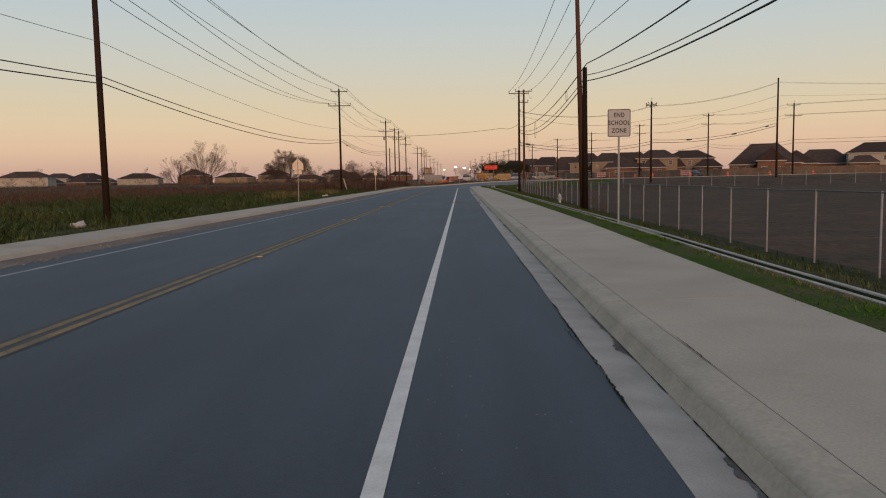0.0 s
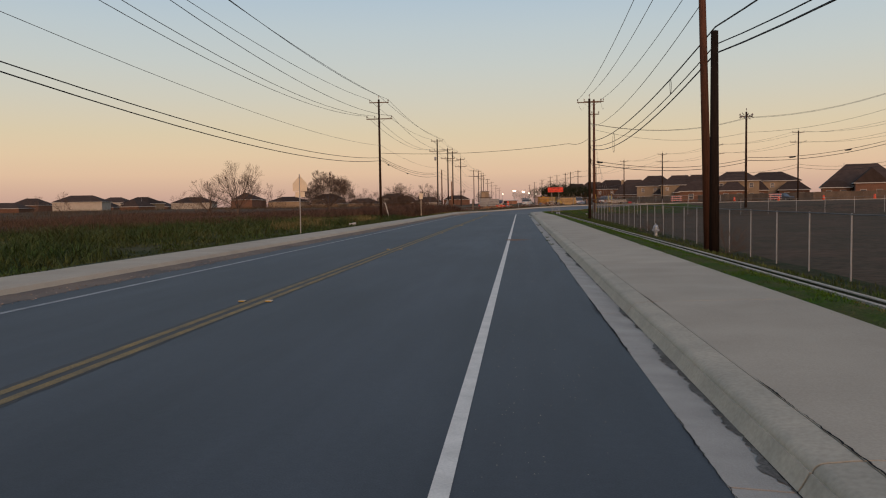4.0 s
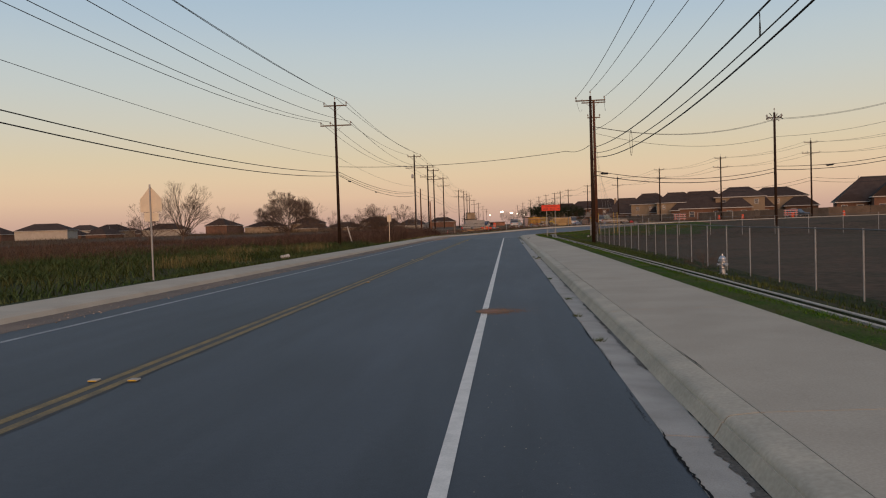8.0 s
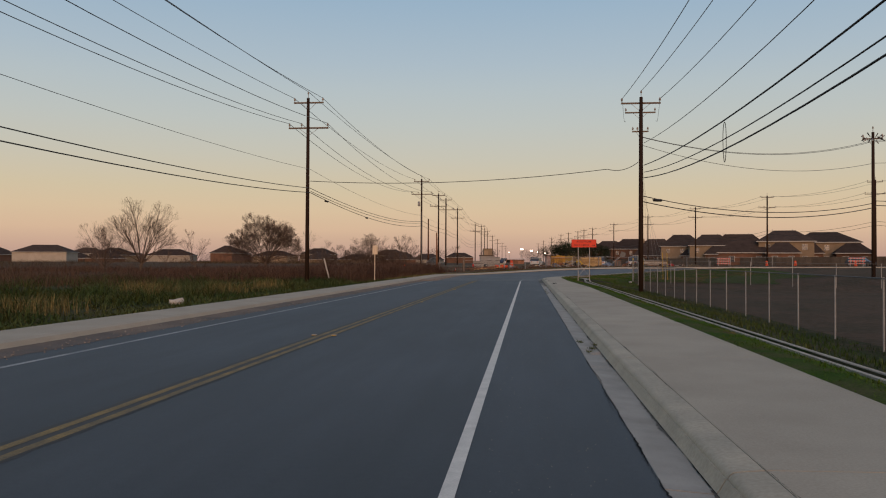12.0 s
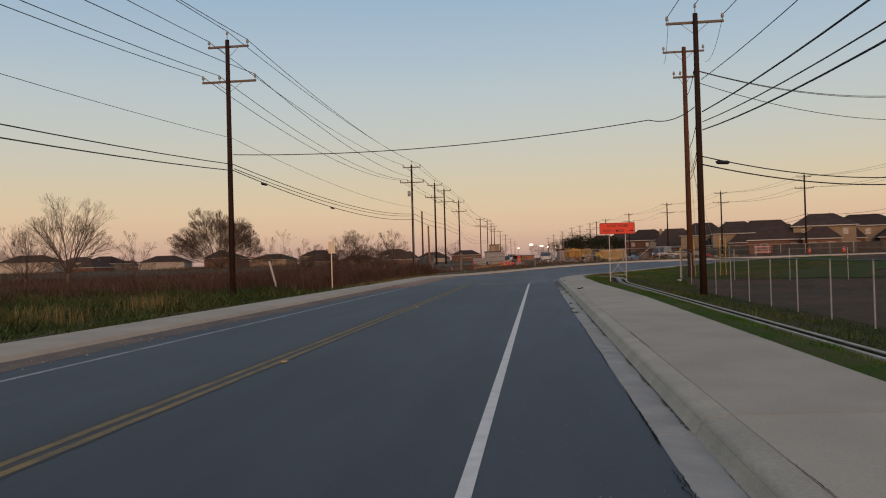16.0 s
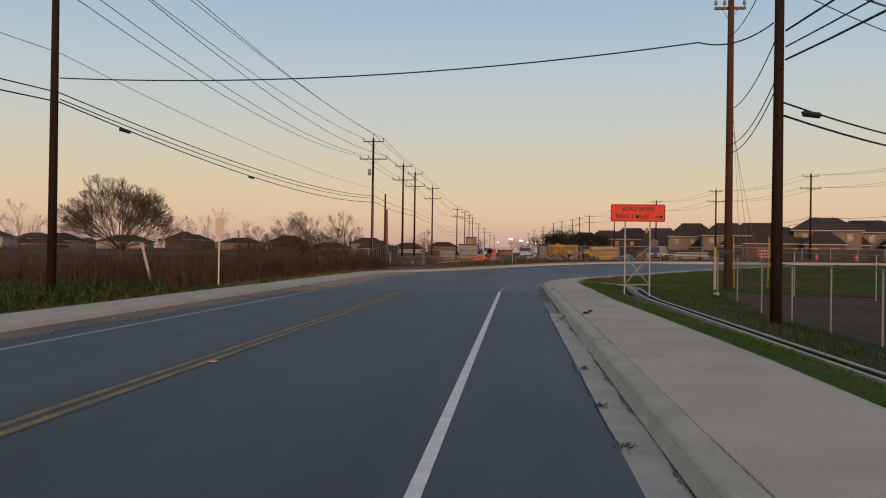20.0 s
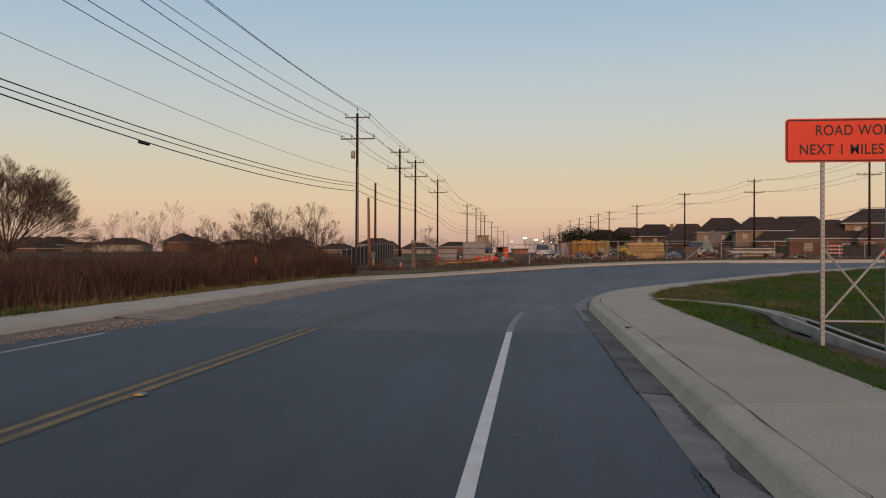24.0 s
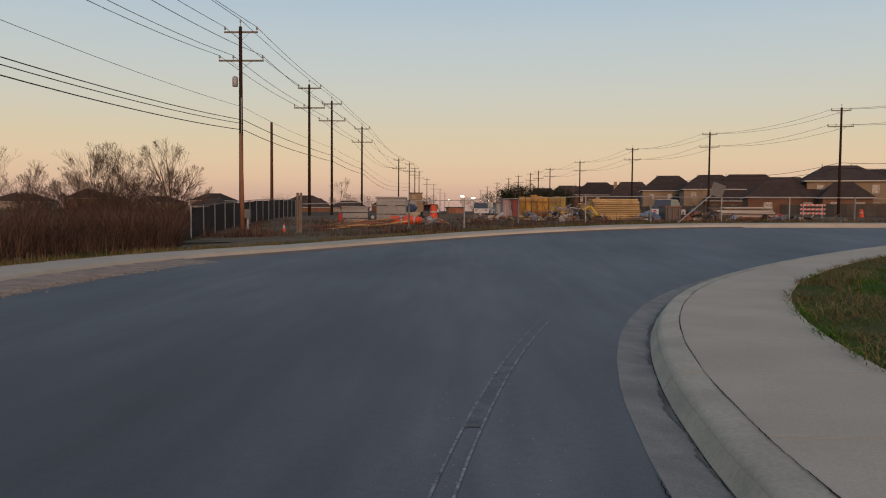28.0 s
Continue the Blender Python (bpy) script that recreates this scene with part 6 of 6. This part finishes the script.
for i, (x, y, w) in enumerate(((20.9, 172.2, 0.75), (21.7, 172.8, 0.85))):
    red = thing("red_sheeting", x, y, land(x, y), 15 + i * 60, "crumpled red sheeting heaped on the ground", "sheeting", "red sheeting")
    bm = bmesh.new()
    bmesh.ops.create_icosphere(bm, subdivisions=3, radius=1)
    for v in bm.verts:
        n = noise.noise(v.co * 2.2 + Vector((i * 3, 0, 0))) * 0.35
        v.co = Vector((v.co.x * (w + n), v.co.y * (0.5 + n), max(0, v.co.z * (0.5 + n))))
    part("cloth", bm, M_RED, red)

ds = thing("fallen_sign", 11.2, 158.4, land(11.2, 158.4), 0, "back of a diamond sign on a leaning post", "road sign")
bm = bmesh.new()
tube(bm, (-0.3, 0, 0), (1.75, 0.1, 1.75), 0.03, seg=6)
part("post", bm, M_GALV, ds)
bm = plate(bmesh.new(), 0.66, 0.66, 0.05, 0.006, 0, 0)
bm.transform(Matrix.Translation((1.75, 0.02, 1.75)) @ Matrix.Rotation(radians(20), 4, "Y"))
part("plate", bm, M_RAIL, ds)

# pole stubs beside the brush
utility_pole(-11.75, 160.6, land(-11.75, 160.6), 5.5, (), r=0.13, pin=False, material=M_PALEPOLE, label="short pale wooden pole stub by a fence", name="pole_stub", lean=-1)
utility_pole(-15.8, 182.5, 0.0, 8.6, (), r=0.15, pin=False, material=M_POLE_R, label="cut-off wooden pole beyond a fence", name="pole_stub")
gp = thing("gate_post", -7.75, 156.4, land(-7.75, 156.4), 0, "stout pale timber gate post", "post")
for dx in (-0.07, 0.09):
    bm = bmesh.new()
    box(bm, (dx, 0, 0.9), (0.11, 0.11, 2.2), bevel=0.01)
    part("timber", bm, M_ARM, gp)
mb = thing("meter_box", -11.4, 160.3, land(-11.4, 160.3), 0, "grey electric meter box on a post", "meter box")
bm = bmesh.new()
box(bm, (0, 0, 0.9), (0.34, 0.2, 0.5), bevel=0.02)
part("case", bm, M_RAIL, mb)
bm = bmesh.new()
box(bm, (0, 0.05, 0.3), (0.1, 0.1, 0.7))
part("stand", bm, M_GALV, mb)


# ---- machines and vehicles ----
def vehicle(x, y, turn, paint, label, l=4.6, w=1.8, h=1.6, name="parked_car", van=False):
    t = thing(name, x, y, land(x, y), turn, label, "vehicle", "parked vehicles")
    bm = bmesh.new()
    prof = [(-l / 2, 0.35), (-l / 2, 0.85), (-l / 2 + 0.15, 0.95), (l / 2 - 0.2, 0.9), (l / 2, 0.75), (l / 2, 0.35)]
    a = [bm.verts.new((px, -w / 2, pz)) for px, pz in prof]
    b = [bm.verts.new((px, w / 2, pz)) for px, pz in prof]
    bm.faces.new(a)
    bm.faces.new(b[::-1])
    for i in range(len(prof)):
        j = (i + 1) % len(prof)
        bm.faces.new((a[j], a[i], b[i], b[j]))
    body = part("body", bm, paint, t)
    bm = bmesh.new()
    prof = [(-l / 2 + 0.1, 0.9), (-l / 2 + (0.15 if van else 0.5), h), (l * 0.1, h), (l * 0.28, 0.9)]
    a = [bm.verts.new((px, -w / 2 + 0.08 + (pz > 1) * 0.12, pz)) for px, pz in prof]
    b = [bm.verts.new((px, w / 2 - 0.08 - (pz > 1) * 0.12, pz)) for px, pz in prof]
    bm.faces.new(a[::-1])
    bm.faces.new(b)
    for i in range(4):
        j = (i + 1) % 4
        bm.faces.new((a[i], a[j], b[j], b[i]))
    cab = part("cabin", bm, M_GLASS, t)
    bm = bmesh.new()
    box(bm, (-l * 0.13, 0, h + 0.012), (l * 0.42, w * 0.72, 0.05), bevel=0.02)
    part("roof", bm, paint, cab)
    for sx in (-l * 0.31, l * 0.31):
        for sy in (-1, 1):
            wh = new("wheel")
            wh.parent = t
            wh.matrix_basis = pose(sx, sy * (w / 2 - 0.08), 0.34)
            bm = bmesh.new()
            tube(bm, (0, -0.11, 0), (0, 0.11, 0), 0.34, seg=14)
            part("tyre", bm, M_TYRE, wh)
            bm = bmesh.new()
            tube(bm, (0, -0.12, 0), (0, 0.12, 0), 0.2, seg=10)
            part("rim", bm, M_GALV, wh)
    for sy in (-0.6, 0.6):
        bm = bmesh.new()
        box(bm, (-l / 2 - 0.005, sy, 0.75), (0.03, 0.25, 0.14))
        part("tail_lamp", bm, M_RED, body)
    return t


vehicle(58.0, 196.5, -55, M_CARD, "dark estate car parked on the other road")
vehicle(15.0, 210.0, 80, M_CARW, "white pickup parked beyond the yard", 5.2, 1.9, 1.8)
vehicle(2.5, 215.0, 78, M_CARW, "white car parked beyond the yard")
vehicle(2.0, 225.0, 90, M_CARD, "dark pickup parked beyond the yard", 5.2, 1.9, 1.8)
vehicle(-5.0, 240.0, 90, M_CARW, "pale car parked far beyond the yard")
vehicle(20.0, 195.0, 60, M_CARW, "white pickup parked by the board fence", 5.2, 1.9, 1.8)
ld = thing("skid_loader", -2.15, 171.2, land(-2.15, 171.2), 0, "worn brown and black skid loader with an open cab", "loader")
bm = bmesh.new()
box(bm, (0, 0, 0.42), (0.9, 1.7, 0.45), bevel=0.06)
part("chassis", bm, M_CARD, ld)
for sx in (-0.42, 0.42):
    for sy in (-0.5, 0.5):
        bm = bmesh.new()
        box(bm, (sx, sy, 0.8), (0.08, 0.08, 0.5))
        part("cab_post", bm, M_RUST, ld)
bm = bmesh.new()
box(bm, (0, 0, 1.06), (1.0, 1.2, 0.07), bevel=0.02)
part("cab_roof", bm, M_RUST, ld)
bm = bmesh.new()
box(bm, (0, 0.45, 0.8), (0.8, 0.06, 0.45))
part("cab_back", bm, M_BLACK, ld)
bm = bmesh.new()
box(bm, (0.12, -0.1, 0.75), (0.4, 0.4, 0.2), bevel=0.04)
part("seat", bm, M_TYRE, ld)
for sx in (-0.48, 0.48):
    for sy in (-0.5, 0.5):
        bm = bmesh.new()
        tube(bm, (sx - 0.09, sy, 0.28), (sx + 0.09, sy, 0.28), 0.28, seg=12)
        part("wheel", bm, M_TYRE, ld)
tp = thing("tarp_bundle", -3.3, 170.2, land(-3.3, 170.2), 0, "blue tarpaulin over a stack", "tarpaulin")
bm = bmesh.new()
bmesh.ops.create_icosphere(bm, subdivisions=3, radius=1)
for v in bm.verts:
    n = noise.noise(v.co * 2) * 0.12
    v.co = Vector((v.co.x * (0.36 + n), v.co.y * (0.4 + n), max(0, 0.78 + v.co.z * (0.3 + n))))
part("cover", bm, M_TARP, tp)
bm = bmesh.new()
box(bm, (0.12, 0, 0.3), (0.92, 0.9, 0.5), bevel=0.02)
part("stack", bm, M_CREAM, tp)
# red and pink boxes are containers; the M_WALL box stands for a far house
# the M_RUST box is a house wall, sunlit orange put into its colour
for i, (x, y, w, h, m_) in enumerate(((5.6, 200.5, 1.25, 1.75, M_DULLRED), (4.45, 201.2, 0.95, 1.75, M_PINK), (-9.0, 236.0, 3, 2.0, M_BOX), (-12.5, 310.0, 2.8, 4.8, M_WALL), (-2.0, 262.0, 2.9, 1.1, M_RUST), (9.0, 300.0, 5, 2.4, M_BOX))):
    t = thing("yard_block", x, y, land(x, y), i * 3, "box standing for a site container or far house wall beyond the yard", "container", "site containers")
    bm = bmesh.new()
    box(bm, (0, 0, h / 2 + 0.1), (w, 3.0, h), bevel=0.03)
    part("shell", bm, m_, t)
    bm = bmesh.new()
    box(bm, (0, 0, h + 0.2), (w + 0.3, 3.3, 0.18))
    part("roof", bm, M_ROOF, t)
    for sx in (-0.25, 0.25):
        bm = bmesh.new()
        box(bm, (sx * w, -1.51, h * 0.5), (w * 0.4, 0.04, h * 0.85))
        part("door", bm, m_, t)
# dirt heaps in the yard
for i, (x, y, r) in enumerate(((1.2, 176.0, 1.6), (-1.0, 190.0, 2.4), (26.5, 181.0, 1.3), (13.0, 200.0, 4.0))):
    t = thing("dirt_heap", x, y, land(x, y) - 0.1, 0, "low heap of brown dirt in the yard", "dirt heap", "dirt heaps")
    bm = bmesh.new()
    bmesh.ops.create_icosphere(bm, subdivisions=4, radius=1)
    for v in bm.verts:
        n = noise.noise(v.co * 2.5 + Vector((i, 0, 0))) * 0.2
        v.co = Vector((v.co.x * r * (1 + n), v.co.y * r * (1 + n), max(-0.05, v.co.z * 0.5 * (1 + n))))
    part("soil", bm, M_YARD, t, smooth=True)

lad = thing("step_ladder", 4.5, 198.0, land(4.5, 198.0), 10, "open aluminium step ladder in the yard", "ladder")
for sy in (-0.35, 0.35):
    for sx in (-1, 1):
        bm = bmesh.new()
        tube(bm, (sx * 0.36, sy, 0), (sx * 0.22, 0, 1.35), 0.03, seg=6)
        part("rail", bm, M_SIGNW, lad)
for z in (0.3, 0.6, 0.9, 1.2):
    bm = bmesh.new()
    box(bm, (0, -0.35 * (1 - z / 1.35), z), (0.6, 0.08, 0.03))
    part("tread", bm, M_SIGNW, lad)

# far dark evergreen trees
def leafy_tree(x, y, h, w, seed):
    rng = random.Random(seed)
    t = thing("evergreen_oak", x, y, land(x, y), 0, "dark evergreen oak far down the road", "tree", "evergreen oaks")
    bm = bmesh.new()
    tube(bm, (0, 0, 0), (0.2, 0, h * 0.45), 0.3, 0.2, 8)
    part("trunk", bm, M_BARK, t)
    verts, faces = [], []
    lobes = [(Vector((rng.uniform(-0.35, 0.35) * w, rng.uniform(-0.35, 0.35) * w, h * rng.uniform(0.35, 0.8))), rng.uniform(0.15, 0.28) * w) for _ in range(12)]
    for i in range(3500):
        c, r = rng.choice(lobes)
        d = Vector((rng.gauss(0, 1), rng.gauss(0, 1), rng.gauss(0, 0.8))).normalized()
        p = c + d * r * rng.uniform(0.75, 1.08)
        u, v = Vector((rng.gauss(0, 1), rng.gauss(0, 1), rng.gauss(0, 1))).normalized(), Vector((rng.gauss(0, 1), rng.gauss(0, 1), rng.gauss(0, 1))).normalized()
        b = len(verts)
        verts += [p - u * 0.2, p + v * 0.16, p + u * 0.2]
        faces.append((b, b + 1, b + 2))
    from_faces("crown", verts, faces, M_LEAF, t)


for i, (x, y, h, w) in enumerate(((11.5, 333.0, 7.6, 6), (16.0, 330.0, 8.6, 8), (21.5, 334.0, 7.8, 8), (27.0, 337.0, 7.4, 7), (18.0, 400.0, 11, 14), (24.0, 425.0, 11, 14), (12.0, 440.0, 9, 12), (-22.0, 520.0, 9, 12), (30.0, 455.0, 10, 12), (4.0, 640.0, 10, 18), (-60, 560, 9, 20), (-120, 600, 9, 24), (50, 640, 10, 24))):
    leafy_tree(x, y, h, w, i)

# far street lights that are lit
for i, (x, y, z) in enumerate(((-3.0, 560.0, 9.5), (3.5, 590.0, 9.0), (8.0, 620.0, 8.5), (-12.0, 600.0, 8.0), (14.0, 640.0, 8.0))):
    t = thing("street_lamp", x, y, 0.3, 0, "far lit street lamp on a pole", "street lamp", "street lamps")
    bm = bmesh.new()
    tube(bm, (0, 0, 0), (0, 0, z), 0.1, seg=6)
    part("post", bm, M_GALV, t)
    bm = bmesh.new()
    box(bm, (0, -0.3, z), (2.0 if i < 2 else 1.0, 0.4, 0.7 if i < 2 else 0.4), bevel=0.05)
    part("lantern", bm, M_LIGHT, t)

# ---- small things by the road ----
blk = thing("concrete_block", -13.6, 140.0, land(-13.6, 140.0), 40, "low pale concrete block among brush", "block")
bm = bmesh.new()
box(bm, (0, 0, 0.12), (1.0, 0.4, 0.4), bevel=0.03)
part("block_body", bm, M_ARM, blk)
mk = thing("marker_stake", -12.9, 139.6, land(-12.9, 139.6), 0, "orange topped marker stake in brush", "stake")
bm = bmesh.new()
tube(bm, (0, 0, 0), (0.03, 0, 1.2), 0.05, seg=6)
part("stake", bm, M_RUST, mk)
bm = bmesh.new()
tube(bm, (0.02, 0, 0.9), (0.03, 0, 1.25), 0.07, seg=6)
part("cap", bm, M_ORPLASTIC, mk)
# white post and yellow guy guards at the field corner
wp = thing("white_marker_post", 9.57, 123.6, land(9.57, 123.6), 0, "white marker post with a yellow cap", "post")
bm = bmesh.new()
tube(bm, (0, 0, -0.2), (0, 0, 1.5), 0.06, seg=10)
part("tube", bm, M_TRIM, wp)
bm = bmesh.new()
tube(bm, (0, 0, 1.5), (0, 0, 1.95), 0.062, 0.05, seg=10)
part("cap", bm, M_YPLASTIC, wp)
for i, (x, y, dx) in enumerate(((10.6, 124.2, -0.5), (12.3, 124.9, -0.3), (12.7, 125.1, -0.3))):
    t = thing("guy_guard", x, y, land(x, y), 0, "yellow plastic guard on a guy wire", "guard", "guy guards")
    bm = bmesh.new()
    tube(bm, (0, 0, 0), (dx * 0.4, -0.5, 2.4), 0.025, seg=6)
    part("sleeve", bm, M_YPLASTIC, t)
# plastic bag and stray litter
for i, (x, y, z, m_) in enumerate(((-14.1, 87.1, 0, M_TRIM), (-15.4, 36.2, 0, M_TRIM), (9.0, 121.0, 0, M_TRIM), (-22.8, 49.0, 0, M_TRIM))):
    t = thing("litter", x, y, land(x, y), i * 50, "pale scrap of litter in the weeds", "litter", "litter")
    bm = bmesh.new()
    bmesh.ops.create_icosphere(bm, subdivisions=2, radius=0.22 if i < 2 else 0.12)
    for v in bm.verts:
        v.co = Vector((v.co.x * 1.6, v.co.y, max(0, v.co.z * 0.7 + 0.15))) * (1 + 0.4 * noise.noise(v.co * 8))
    part("sheet", bm, m_, t)
# raised road markers beside the yellow lines
for i in range(9):
    y = 6.1 + i * 13.08
    for dx in (-0.2, 0.22) if i in (2, 3, 5) else (0.22,):
        t = thing("road_marker", -3.6 + dx, y, rise(-3.6, y) + 0.006, 0, "small pale raised road marker", "road marker", "road markers")
        bm = bmesh.new()
        box(bm, (0, 0, 0.009), (0.1, 0.1, 0.018), bevel=0.006)
        part("dome", bm, M_PALEWALL, t)
        bm = bmesh.new()
        box(bm, (0, -0.051, 0.009), (0.08, 0.004, 0.012))
        part("reflector", bm, M_YPLASTIC, t)
# manhole with a smear of red dirt
mh = thing("valve_cover", 0.06, 50.85, 0.006, 0, "round iron valve cover smeared with red dirt", "valve cover")
part("lid", lathe(bmesh.new(), [(0.17, 0), (0.17, 0.006), (0.14, 0.008)], 18), M_RUST, mh)
sm_v, sm_f = [(0.06, 50.85, 0.0085)], []
for i in range(25):
    a = TAU * i / 24
    rx = (0.42 if math.cos(a) > 0 else 0.22) * (1 + 0.25 * noise.noise((math.cos(a) * 3, math.sin(a) * 3, 1)))
    sm_v.append((0.06 + rx * math.cos(a), 50.85 + 0.34 * math.sin(a) * (1 - 0.55 * max(0, math.cos(a))), 0.0085))
    if i:
        sm_f.append((0, i, i + 1))
tagged(from_faces("dirt_smear", sm_v, sm_f, M_DIRTPATCH), "smear of red dirt on the asphalt", "dirt", kind="stuff")


def pebbles(name, spots, material, label):
    rng = random.Random(len(spots))
    verts, faces = [], []
    for x, y, z, r in spots:
        b = len(verts)
        for dx, dy, dz in ((1, 0, 0), (-1, 0, 0), (0, 1, 0), (0, -1, 0), (0, 0, 0.8)):
            verts.append((x + dx * r * rng.uniform(0.6, 1.3), y + dy * r * rng.uniform(0.6, 1.3), z + dz * r))
        faces += [(b, b + 2, b + 4), (b + 2, b + 1, b + 4), (b + 1, b + 3, b + 4), (b + 3, b, b + 4)]
    return tagged(from_faces(name, verts, faces, material), label, "gravel", kind="stuff")


rng = random.Random(8)
spots = [(0.15 + abs(rng.gauss(0, 0.55)) if rng.random() < 0.7 else rng.uniform(0.1, 1.4), rng.uniform(6, 126), 0.003, rng.uniform(0.002, 0.0055)) for _ in range(2200)]
pebbles("loose_grit", spots, M_CONC_R, "loose pale grit on the shoulder")
spots = [(abs(rng.gauss(0, 0.3)) - 0.05, 50.85 + rng.gauss(0, 0.2), 0.004, rng.uniform(0.003, 0.009)) for _ in range(2600)]
pebbles("dirt_crumbs", spots, M_DIRTPATCH, "crumbs of red dirt spread from a valve cover")
tagged(sweep("gravel_spill", left_line, [(-0.95, 0.003), (-0.65, 0.012), (-0.35, 0.022), (0.0, 0.034), (0.37, 0.06)], 118.5, 140.0, M_SPILL, wobble=0.22, closed=False), "sandy gravel spilled over the gutter", "gravel", kind="stuff")
spots = []
for _ in range(13000):
    s_, d = rng.uniform(115, 137), rng.uniform(-0.8, 0.4) + rng.gauss(0, 0.25)
    if noise.noise((s_ * 0.35, d, 4)) + rng.uniform(-0.25, 0.25) < -0.15:
        continue
    x, y = left_line(s_, d)
    spots.append((x, y, rise(x, y) + 0.008, 0.008 + 0.024 * rng.random() ** 2))
pebbles("gutter_gravel", spots, M_GRAVEL, "loose gravel washed along the gutter")
spots = [(EDGE_L + rng.uniform(-0.35, 0.5), rng.uniform(10, 118), 0.012, rng.uniform(0.01, 0.03)) for _ in range(1500)]
pebbles("gutter_grit", spots, M_GRAVEL, "scattered grit along the far gutter")
# weeds and broken lumps in the gutter
for i, (s_, d) in enumerate(((52.6, 0.08), (49.9, 0.02), (70.5, 0.3), (69.4, 0.12), (69.9, 0.2), (93.9, 0.05), (104.9, 0.1), (106.2, 0.3), (105.6, 0.2), (71.0, 0.05), (47.4, 0.05), (95.5, 0.02), (98.0, 0.06), (58.0, 0.03))):
    x, y = right_line(s_, d)
    verts, faces = [], []
    for j in range(26):
        a, l = rng.random() * TAU, rng.uniform(0.03, 0.1)
        b = len(verts)
        px, py = x + rng.gauss(0, 0.03), y + rng.gauss(0, 0.06)
        verts += [(px - 0.006, py, 0.0), (px + 0.006, py, 0.0), (px + l * math.cos(a), py + l * math.sin(a), rng.uniform(0.02, 0.06))]
        faces.append((b, b + 1, b + 2))
    tagged(from_faces("gutter_weed", verts, faces, M_WEED), "small weed tuft growing in the gutter crack", "weed", "gutter weeds")
for i, (s_, d, w, l) in enumerate(((69.3, 0.2, 0.22, 0.4), (104.9, 0.15, 0.25, 0.5), (106.3, 0.3, 0.2, 0.35), (105.4, 0.75, 0.11, 0.17), (106.0, 0.9, 0.1, 0.14))):
    x, y = right_line(s_, d)
    t = thing("broken_concrete", x, y, rise(x, y) + (0.15 if d > 0.6 else -0.02), i * 30, "broken lump of kerb concrete", "rubble", "rubble")
    bm = bmesh.new()
    bmesh.ops.create_icosphere(bm, subdivisions=2, radius=0.5)
    for v in bm.verts:
        v.co = Vector((v.co.x * w, v.co.y * l, v.co.z * 0.1)) * (1 + 0.35 * noise.noise(v.co * 3 + Vector((i, 0, 0))))
    part("lump", bm, M_GUTTER if d < 0.6 else M_CRACK, t)
tw = thing("dropped_twig", 1.97, 116.6, 0.152, 30, "dark curled leaf and twig on the pavement", "litter")
for a, b in (((-0.06, 0, 0.006), (0.04, 0.01, 0.02)), ((0.04, 0.01, 0.02), (0.06, 0.05, 0.006)), ((-0.01, 0, 0.01), (-0.05, 0.05, 0.025))):
    bm = bmesh.new()
    tube(bm, a, b, 0.012, 0.006, 5)
    part("twig", bm, M_CRACK, tw)
# darker strips in the gutter of the bend
tagged(sweep("gutter_silt", right_line, [(-0.025, 0.0105), (0.1, 0.004), (0.22, -0.003), (0.314, -0.008)], 111.5, 119.6, M_GUTTER_DARK, wobble=0.03, closed=False), "dark layer across the gutter before the bend", "silt", kind="stuff")
tagged(sweep("gutter_silt", right_line, [(0.15, 0.003), (0.22, -0.001), (0.314, -0.008)], 119.6, 122.8, M_GUTTER_DARK, wobble=0.05, closed=False), "dark strip along the kerb before the bend", "silt", kind="stuff")
ragged("gutter_silt", right_line, 121.0, 140.0, 0.312, (0.01, 0.04), M_GUTTER_DARK, "thin dark strip along the kerb of the bend", "silt", 32, 1.0, (1.5, 4), 1.0, z=0.0095, rough=0.012)
